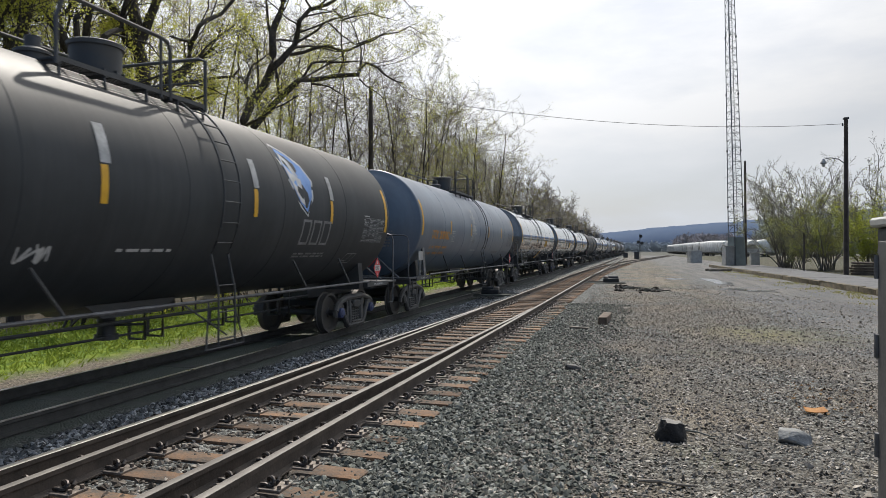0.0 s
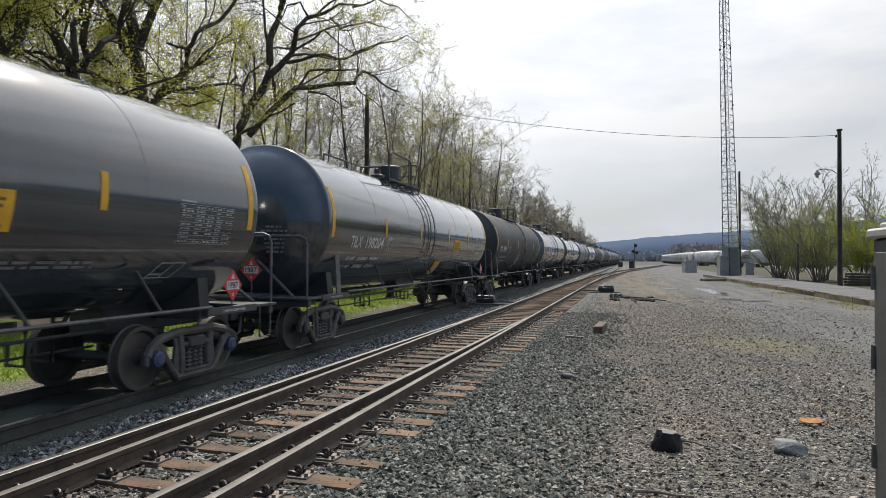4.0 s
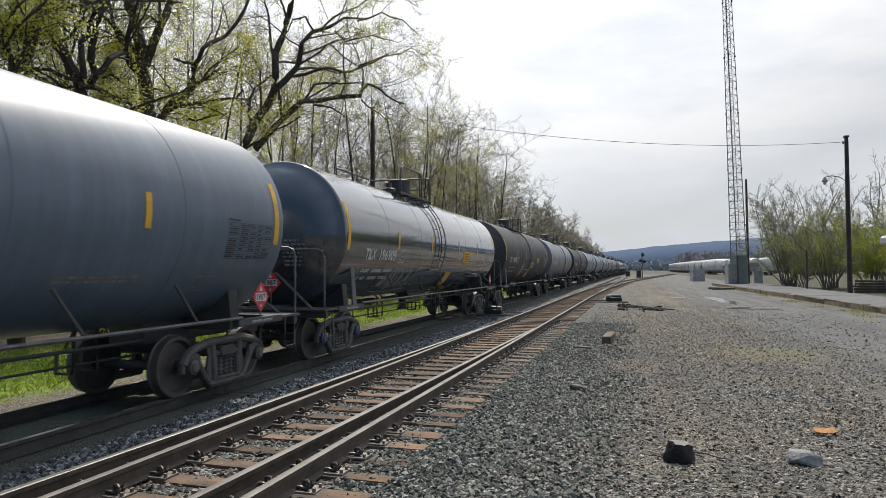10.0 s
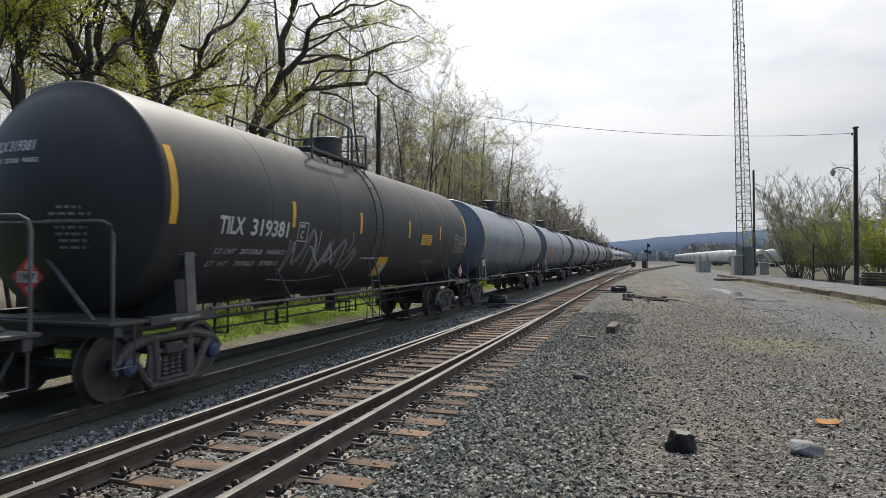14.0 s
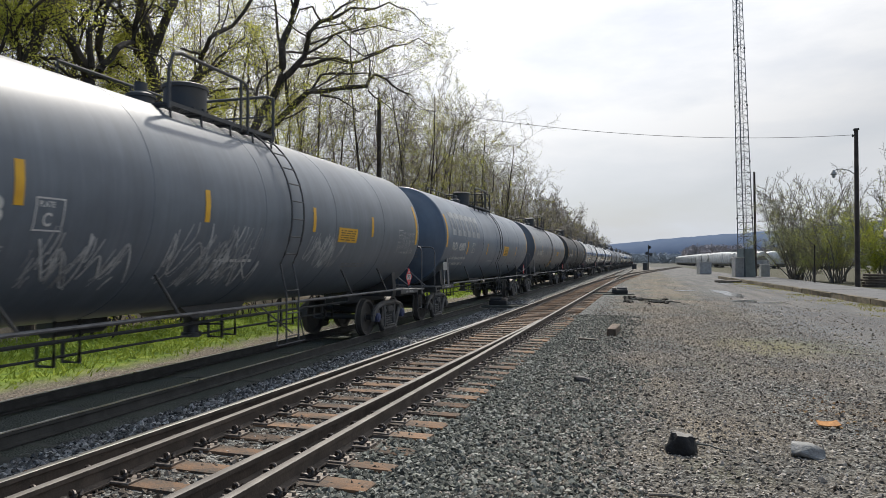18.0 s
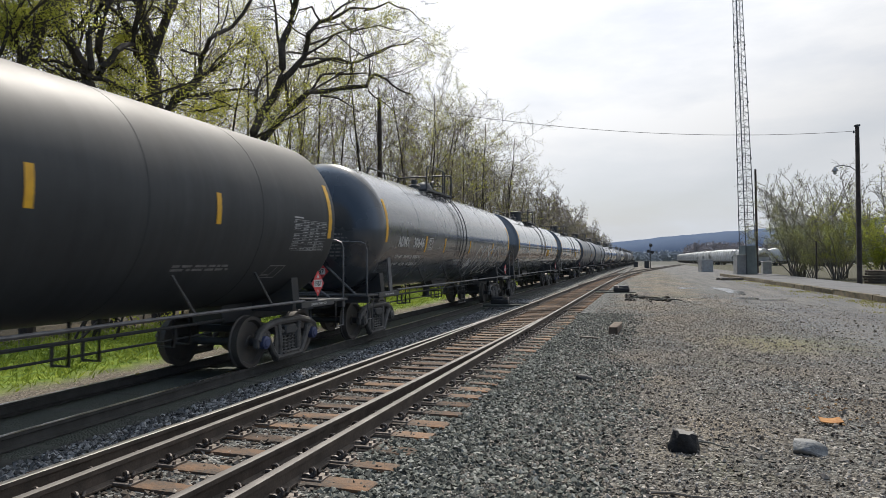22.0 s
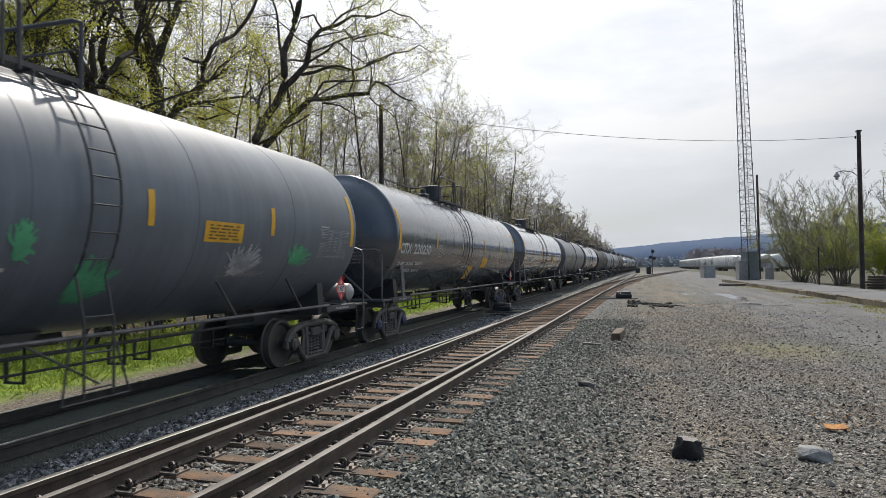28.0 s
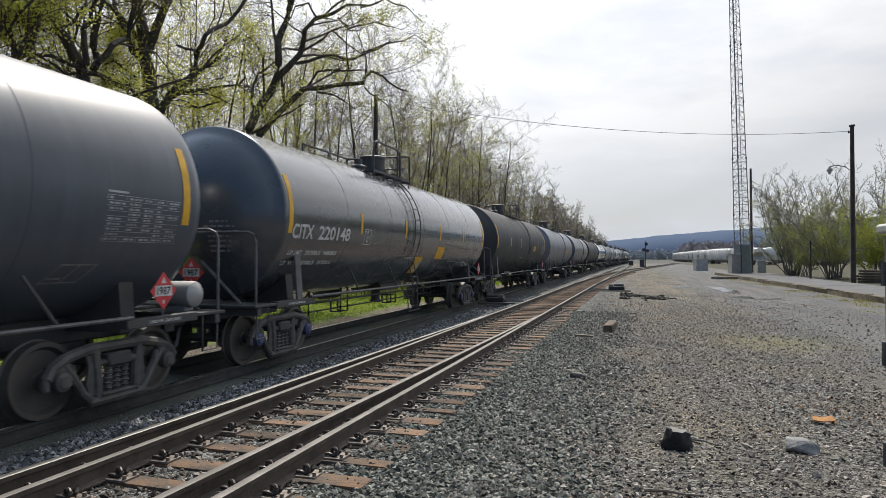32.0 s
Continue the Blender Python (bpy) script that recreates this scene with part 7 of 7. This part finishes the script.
def hopper_car(x, y, rz, first):
    if first is not None:
        return copy_thing(first, pose(x, y, 0.05, 0, 0, rz))
    c = thing("hopper_car", "pale grey-white covered hopper car on a yard track", "hopper car", "hopper cars in the yard", m=pose(x, y, 0.05, 0, 0, rz))
    part("body", hopper_shape(), M["hopper"], c)
    for i in range(8):
        yy = -5.9 + i * 1.68
        for sx in (-1, 1):
            part("rib", Shape().box(sx * 1.56 - 0.05, sx * 1.56 + 0.05, yy - 0.05, yy + 0.05, 1.5, 3.95), M["hopper"], c)
    for yy in (-3.6, 0.0, 3.6):
        s = Shape()
        s.add([(-1.3, yy - 1.6, 1.3), (1.3, yy - 1.6, 1.3), (1.3, yy + 1.6, 1.3), (-1.3, yy + 1.6, 1.3), (-0.4, yy - 0.35, 0.42), (0.4, yy - 0.35, 0.42), (0.4, yy + 0.35, 0.42), (-0.4, yy + 0.35, 0.42)],
              [(0, 1, 5, 4), (1, 2, 6, 5), (2, 3, 7, 6), (3, 0, 4, 7), (4, 5, 6, 7)])
        part("chute", s, M["hopper"], c)
    part("sill", Shape().box(-1.5, 1.5, -8.0, 8.0, 1.02, 1.18), M["iron"], c)
    part("roof_hatch", Shape().box(-0.3, 0.3, -6.0, 6.0, 4.55, 4.68, 0.02), M["hopper"], c)
    for yy in (-6.2, 6.2):
        b = part("truck", shared("bolster", None, None), None, c, m=pose(0, yy, 0))
        for a in (-0.889, 0.889):
            for sx in (1, -1):
                part("wheel", CACHE["wheel"], None, b, m=pose(sx * 0.752, a, 0.457, 0, 0, 180 if sx > 0 else 0))
        for sx in (1, -1):
            part("side_frame", CACHE["side_frame"], None, b, m=pose(0.98, 0, 0) if sx > 0 else pose(-0.98, 0, 0, 0, 0, 180))
    return c


hop = None
YARD_LINE = [(23.4, 398), (23.0, 340), (23.4, 270), (25.6, 212), (32, 187), (46, 168), (66, 150)]      # bend of the yard track
_d, _seg = 0.0, 0
for (_ax, _ay), (_bx, _by) in zip(YARD_LINE, YARD_LINE[1:]):
    _len = math.hypot(_bx - _ax, _by - _ay)
    while _d < _len:
        _f = _d / _len
        _h = hopper_car(_ax + (_bx - _ax) * _f, _ay + (_by - _ay) * _f, math.degrees(math.atan2(_by - _ay, _bx - _ax)) + 90, hop)
        hop = hop or _h
        _d += 17.0
    _d -= _len


# ---- ground litter ----
def stone_shape(seed, sx, sy, sz, sub=2, rough=0.25):
    bm = bmesh.new()
    bmesh.ops.create_icosphere(bm, subdivisions=sub, radius=1.0)
    for v in bm.verts:
        k = 1 + rough * noise.noise((v.co.x * 1.3 + seed, v.co.y * 1.3, v.co.z * 1.3)) + rough * 0.5 * noise.noise((v.co.x * 3.1, v.co.y * 3.1 + seed, v.co.z * 3.1))
        c = v.co * k
        v.co = Vector((c.x * sx, c.y * sy, max(-0.35, c.z) * sz))
    bm.verts.index_update()
    s = Shape()
    s.v, s.f = [tuple(v.co) for v in bm.verts], [tuple(w.index for w in f.verts) for f in bm.faces]
    bm.free()
    return s


def block_stone(seed, sx, sy, sz, cuts=9):
    """A broken stone: a block cut by slanting planes."""
    rnd = random.Random(seed)
    bm = bmesh.new()
    bmesh.ops.create_cube(bm, size=2.0)
    for _ in range(cuts):
        no = Vector((rnd.gauss(0, 1), rnd.gauss(0, 1), rnd.gauss(0.2, 0.7))).normalized()
        r = bmesh.ops.bisect_plane(bm, geom=bm.verts[:] + bm.edges[:] + bm.faces[:], plane_co=no * rnd.uniform(0.86, 1.12), plane_no=no, clear_outer=True)
        ed = [e for e in r["geom_cut"] if isinstance(e, bmesh.types.BMEdge)]
        if len(ed) > 2:
            bmesh.ops.contextual_create(bm, geom=ed)
    bmesh.ops.bevel(bm, geom=bm.edges[:], offset=0.05, segments=1, affect="EDGES")
    bmesh.ops.triangulate(bm, faces=bm.faces[:])
    bmesh.ops.subdivide_edges(bm, edges=bm.edges[:], cuts=2, use_grid_fill=True)
    for v in bm.verts:
        k = 1 + 0.07 * noise.noise(v.co * 2.3 + Vector((seed, 0, 0))) + 0.04 * noise.noise(v.co * 6.0)
        v.co = Vector((v.co.x * sx * k, v.co.y * sy * k, max(-0.4, v.co.z) * sz * k))
    bm.verts.index_update()
    s = Shape()
    s.v, s.f = [tuple(v.co) for v in bm.verts], [tuple(w.index for w in f.verts) for f in bm.faces]
    bm.free()
    return s


def loose(name, shape, matr, label, category, m):
    ob = part(name, shape, matr, None, m=m)
    return tagged(ob, label, category)


g0 = lambda x, y: ground_z(x, y)
def pale_top_rock():
    """Near-black stone, paler where it faces up."""
    m = mat("black_rock", (0.005, 0.005, 0.006), 0.75, 0.0, (0.012, 0.011, 0.010), 8, bump=0.5, bump_scale=22)
    n, l = m.node_tree.nodes, m.node_tree.links
    b = n["Principled BSDF"]
    src = b.inputs["Base Color"].links[0].from_socket
    geo, sp, mr, mx = n.new("ShaderNodeNewGeometry"), n.new("ShaderNodeSeparateXYZ"), n.new("ShaderNodeMapRange"), n.new("ShaderNodeMixRGB")
    l.new(geo.outputs["Normal"], sp.inputs[0])
    mr.inputs["From Min"].default_value, mr.inputs["From Max"].default_value = 0.80, 0.97
    l.new(sp.outputs["Z"], mr.inputs["Value"])
    mx.inputs["Color2"].default_value = (0.17, 0.16, 0.145, 1)
    l.new(mr.outputs["Result"], mx.inputs["Fac"])
    l.new(src, mx.inputs["Color1"])
    l.new(mx.outputs["Color"], b.inputs["Base Color"])
    return m


_rk = stone_shape(5, 0.150, 0.135, 0.20, 3, 0.34)
_rk.v = [(a, b, min(c, 0.135 + 0.05 * noise.noise((a * 9, b * 9, 1)))) for a, b, c in _rk.v]
loose("rock", _rk, pale_top_rock(), "broken black rock with a pale top, lying on gravel", "rock", pose(0.42, 7.05, g0(0.42, 7.05) + 0.05, 0, 0, 12))
# dark twig shape added in place of the shadow right of the rock
loose("stick", Shape().tube([(0.0, 0, 0.06), (0.12, 0.03, 0.05), (0.24, 0.02, 0.022), (0.36, 0.06, 0.012)], 0.011, 6, 0.004), M["tie_dark"], "thin dark twig shape in place of the shadow beside the black rock", "stick", pose(0.57, 7.18, g0(0.57, 7.18), 0, 0, -8))
loose("stone", block_stone(12, 0.155, 0.11, 0.085), M["grey_rock"], "flat pale grey stone lying on gravel", "stone", pose(1.60, 7.25, g0(1.6, 7.25) + 0.035, 0, 0, -4))
loose("stone", block_stone(14, 0.13, 0.07, 0.06), M["rock"], "small dark stone lying on gravel", "stone", pose(-0.86, 10.65, g0(-0.86, 10.65) + 0.03, 0, 0, -20))
_sc = Shape()
for _a in range(6):
    _t = _a / 5
    _sc.v += [(-0.12 + 0.24 * _t, -0.06, 0.03 + 0.018 * (2 * _t - 1) ** 2), (-0.10 + 0.22 * _t, 0.05, 0.0 + 0.022 * (2 * _t - 1) ** 2), (-0.12 + 0.24 * _t, -0.06, 0.042 + 0.018 * (2 * _t - 1) ** 2), (-0.10 + 0.22 * _t, 0.05, 0.012 + 0.022 * (2 * _t - 1) ** 2)]
for _a in range(5):
    _b = 4 * _a
    _sc.f += [(_b, _b + 4, _b + 5, _b + 1), (_b + 2, _b + 3, _b + 7, _b + 6), (_b, _b + 2, _b + 6, _b + 4), (_b + 1, _b + 5, _b + 7, _b + 3)]
loose("metal_scrap", _sc, M["rust"], "curled rusty orange scrap of sheet metal on gravel", "scrap", pose(2.1, 8.55, g0(2.1, 8.55) + 0.03, 28, 0, 12) @ Matrix.Scale(1.05, 4))
loose("timber_block", Shape().box(-0.115, 0.115, -0.7, 0.7, 0.0, 0.21, 0.02), M["brown_wood"], "short sawn-off end of a wooden tie", "timber", pose(-0.60, 18.0, g0(-0.60, 18.0) - 0.01, 0, 0, -3))
loose("stick", Shape().tube([(-0.22, 0, 0.02), (-0.05, 0.02, 0.03), (0.1, 0.0, 0.025), (0.24, 0.03, 0.02)], 0.014, 6, 0.009), M["wood"], "thin weathered stick lying on gravel", "stick", pose(0.30, 5.62, g0(0.3, 5.62), 0, 0, -4))
loose("plank", Shape().box(-0.25, 0.25, -0.05, 0.05, 0.0, 0.05, 0.008), M["wood"], "short pale board lying on the ballast", "board", pose(-1.15, 16.2, 0.01, 0, 0, -25))
for _i, (_x, _y, _rz) in enumerate(((8.0, 63.5, 30), (8.5, 64.3, 42), (7.9, 64.9, 24))):
    loose("timber", Shape().box(-1.1, 1.1, -0.12, 0.12, 0.0, 0.2, 0.02), M["wood"], "old weathered timber lying in the grass by the tower", "timber", pose(_x, _y, 0.0, 0, 0, _rz))


def puddle(x, y, a, b, rz, seed):
    s, n = Shape(), 44
    s.v = [(0, 0, 0.0)]
    for i in range(n):
        w = 2 * math.pi * i / n
        k = 1 + 0.35 * noise.noise((math.cos(w) * 1.5 + seed, math.sin(w) * 1.5, 0)) + 0.45 * noise.noise((math.cos(w) * 3.7, math.sin(w) * 3.7 + seed, 2))
        s.v.append((a * k * math.cos(w), b * k * math.sin(w), 0.0))
    s.f = [(0, 1 + i, 1 + (i + 1) % n) for i in range(n)]
    tagged(part("puddle", s, M["water"], None, m=pose(x, y, 0.027, 0, 0, rz)), "shallow puddle on the gravel reflecting the white sky", "puddle", "puddles in the yard")


puddle(5.1, 42.6, 0.50, 4.2, 3, 1)
puddle(5.0, 34.4, 0.55, 0.7, 10, 5)
puddle(5.85, 33.4, 0.75, 0.4, 0, 9)
puddle(2.95, 45.3, 0.60, 1.0, 0, 13)


def scatter(name, label, count, region, size, matr, seed, dens=None, kind="stuff", flat=False):
    """Small broken stones, too many to count, in one mesh."""
    rs = np.random.RandomState(seed)
    base = np.array([(0, 0, 1), (0.9, 0, 0.1), (0.2, 0.85, 0), (-0.75, 0.5, 0.1), (-0.7, -0.55, 0), (0.25, -0.9, 0.1), (0, 0, -0.7)], float)
    tri = [(0, 1, 2), (0, 2, 3), (0, 3, 4), (0, 4, 5), (0, 5, 1), (6, 2, 1), (6, 3, 2), (6, 4, 3), (6, 5, 4), (6, 1, 5)]
    if flat:
        base, tri = base[:6], tri[:5]
    x0, x1, y0, y1 = region
    u = rs.rand(count)
    ys = y0 + (y1 - y0) * u ** 1.7
    xs = x0 + (x1 - x0) * rs.rand(count)
    verts, faces = [], []
    for i in range(count):
        x, y = xs[i], ys[i]
        if dens is not None and rs.rand() > dens(x, y):
            continue
        sz = size * (0.45 + 1.1 * rs.rand() ** 2)
        p = base * (sz * (0.7 + 0.6 * rs.rand(len(base), 3))) * np.array([1, 0.8 + 0.4 * rs.rand(), 0.55 + 0.3 * rs.rand()])
        a, b = rs.rand() * 6.28, rs.normal(0, 0.8)
        ca, sa, cb, sb = math.cos(a), math.sin(a), math.cos(b), math.sin(b)
        rx = np.array([[1, 0, 0], [0, cb, -sb], [0, sb, cb]])
        rz = np.array([[ca, -sa, 0], [sa, ca, 0], [0, 0, 1]])
        p = p @ rx.T @ rz.T + np.array([x, y, ground_z(x, y) + sz * 0.22])
        o = len(verts)
        verts.extend(map(tuple, p))
        faces.extend((c + o, d + o, e + o) for c, d, e in tri)
    s = Shape()
    s.v, s.f = verts, faces
    ob = part(name, s.mesh(name, matr, smooth=False), None)
    tagged(ob, label, "gravel", kind=kind)


def island_stone(name, stops, rough=0.9):
    m = bpy.data.materials.new(name)
    m.use_nodes = True
    n, l = m.node_tree.nodes, m.node_tree.links
    b = n["Principled BSDF"]
    b.inputs["Roughness"].default_value, b.inputs["Specular IOR Level"].default_value = rough, 0.3
    geo, tc, no = n.new("ShaderNodeNewGeometry"), n.new("ShaderNodeTexCoord"), n.new("ShaderNodeTexNoise")
    no.inputs["Scale"].default_value, no.inputs["Detail"].default_value = 45, 4
    l.new(tc.outputs["Object"], no.inputs["Vector"])
    r = ramp_node(n, stops)
    l.new(geo.outputs["Random Per Island"], r.inputs["Fac"])
    mx = n.new("ShaderNodeMixRGB")
    mx.blend_type = "MULTIPLY"
    mx.inputs["Fac"].default_value = 0.55
    l.new(r.outputs["Color"], mx.inputs["Color1"])
    l.new(no.outputs["Fac"], mx.inputs["Color2"])
    l.new(mx.outputs["Color"], b.inputs["Base Color"])
    return m


M["ballast"] = island_stone("ballast_mix", [(0.0, (0.052, 0.054, 0.046)), (0.45, (0.138, 0.143, 0.122)), (0.78, (0.235, 0.242, 0.205)), (1.0, (0.46, 0.455, 0.40))])
M["pebble"] = island_stone("pebble_mix", [(0.0, (0.120, 0.104, 0.088)), (0.35, (0.215, 0.190, 0.160)), (0.8, (0.385, 0.342, 0.290)), (1.0, (0.72, 0.65, 0.56))])


M["track_pebble"] = island_stone("track_pebble_mix", [(0.0, (0.035, 0.028, 0.022)), (0.4, (0.12, 0.098, 0.078)), (0.8, (0.26, 0.22, 0.18)), (1.0, (0.50, 0.45, 0.39))])
# paler, cooler ballast: skylight in the train's shade is put into its colour
M["ballast_skylit"] = island_stone("ballast_skylit_mix", [(0.0, (0.06, 0.061, 0.060)), (0.45, (0.185, 0.19, 0.19)), (0.8, (0.37, 0.375, 0.375)), (1.0, (0.64, 0.64, 0.62))])
M["rubble"] = island_stone("rubble_mix", [(0.0, (0.015, 0.014, 0.013)), (0.6, (0.05, 0.044, 0.037)), (1.0, (0.20, 0.17, 0.135))])


for _i, (_x, _y, _rz, _l) in enumerate(((0.3, 33.2, 20, 0.7), (0.9, 32.0, -35, 0.5), (0.0, 34.2, 60, 0.5), (1.3, 31.6, 5, 0.6))):
    loose("broken_stick", Shape().tube([(-_l, 0, 0.05), (0, 0.04, 0.10), (_l, 0, 0.05)], 0.035, 5, 0.02), M["tie_dark"], "dark broken stick of rotten wood in the rubble", "stick", pose(_x, _y, g0(_x, _y), 0, 0, _rz))


def near_dens(x, y):
    """Clean ballast beside and between the ties."""
    edge = -0.9 + 0.8 * noise.noise((y * 0.4, 3, 0))
    return 1.0 if x < edge else max(0.0, 1 - (x - edge) / 1.0)


scatter("ballast_stones", "angular grey ballast stones beside the near track", 52000, (-2.6, 0.6, 3.0, 24.0), 0.0275, M["ballast"], 1, near_dens)
scatter("ballast_stones", "grey and brown ballast stones between the ties", 15000, (-5.4, -2.5, 2.0, 22.0), 0.028, M["track_pebble"], 2)
scatter("ballast_stones", "grey ballast stones between the two tracks, tinted for skylight in the train's shade", 30000, (-6.2, -4.6, 2.5, 34.0), 0.032, M["ballast_skylit"], 3)
scatter("yard_gravel", "small grey and tan stones scattered over the yard", 150000, (-1.6, 8.0, 3.5, 44.0), 0.0185, M["pebble"], 4, lambda x, y: (1 - smooth01((y - 15) / 22)) * (1 - 0.8 * smooth01((x - 3.5) / 2)) * (0.35 + 0.65 * smooth01((math.hypot(x - 3.1, (y - 16.5) * 0.6) - 0.4) / 1.4)), flat=True)
scatter("yard_gravel", "larger loose stones scattered over the yard", 4000, (-1.5, 7.0, 4.0, 38.0), 0.032, M["pebble"], 5)
scatter("debris", "dark broken ballast and rotten wood heap by the switch", 2600, (-0.7, 2.2, 28.5, 36.5), 0.085, M["rubble"], 6, lambda x, y: smooth01((noise.noise((x * 1.6, y * 0.8, 2)) + 0.22 - abs((y - 33) - (0.6 - x) * 1.6) * 0.20 - max(0, x - 1.2) * 0.3) / 0.3))


M["litter"] = island_stone("leaf_litter", [(0.0, (0.10, 0.055, 0.03)), (0.5, (0.24, 0.14, 0.07)), (1.0, (0.42, 0.28, 0.14))])
scatter("leaf_litter", "dry brown leaf litter strewn over the gravel", 2600, (0.8, 4.6, 8.0, 13.0), 0.020, M["litter"], 9, lambda x, y: max(0.0, 1 - math.hypot((x - 2.4) / 1.1, (y - 9.6) / 1.5)) ** 1.3, flat=True)


def grass_blades(label, count, region, h, seed, dens=None, matr="grass"):
    rs = np.random.RandomState(seed)
    x0, x1, y0, y1 = region
    s = Shape()
    for i in range(count):
        x, y = x0 + (x1 - x0) * rs.rand(), y0 + (y1 - y0) * rs.rand() ** 1.3
        if dens is not None and rs.rand() > dens(x, y):
            continue
        a, hh, w = rs.rand() * 6.28, h * (0.5 + rs.rand()), 0.012 + 0.012 * rs.rand()
        dx, dy = math.cos(a), math.sin(a)
        lx, ly = rs.normal(0, 0.45) * hh, rs.normal(0, 0.45) * hh
        z = ground_z(x, y) - 0.01
        o = len(s.v)
        s.v += [(x - dx * w, y - dy * w, z), (x + dx * w, y + dy * w, z), (x + lx + dx * w * 0.4, y + ly + dy * w * 0.4, z + hh * 0.8), (x + lx * 1.5, y + ly * 1.5, z + hh)]
        s.f.append((o, o + 1, o + 2, o + 3))
    tagged(part("grass", s.mesh("grass", M[matr], smooth=False), None), label, "grass", kind="stuff")


M["dry_grass"] = leaf_material("dry_grass_blades", (0.13, 0.13, 0.03), (0.30, 0.28, 0.09))
M["grass"] = leaf_material("grass_blades", (0.12, 0.175, 0.025), (0.30, 0.36, 0.065))
grass_blades("bright green spring grass beyond the far track", 26000, (-15.5, -9.3, 6.0, 60.0), 0.10, 1, lambda x, y: min(1, max(0, (-x - 9.4 + 0.5 * noise.noise((y * 0.6, 0, 0))) / 0.8)))
grass_blades("yellow-green grass along the walkway's kerb", 22000, (7.2, 10.2, 18.0, 72.0), 0.06, 2, lambda x, y: smooth01((x - 7.4 + 1.2 * noise.noise((y * 0.45, 7, 0))) / 2.4) * max(0, 0.35 + 1.3 * noise.noise((x * 0.9, y * 0.35, 4))), "dry_grass")


# ---- what moves ----
def motions():
    """The train rolls towards and past the camera."""
    for k, car in TRAIN.items():
        s0 = CAR_START(k)
        rows = []
        for i in range(17):
            t = 2.0 * i
            y = s0 - (V0 * t + A0 * t * t)
            xa, xb = train_x(y - 7), train_x(y + 7)
            rows.append((t, pose((xa + xb) / 2, y, TRAIN_Z, 0, 0, -math.degrees(math.atan2(xb - xa, 14)))))
        walk(car, rows)


motions()
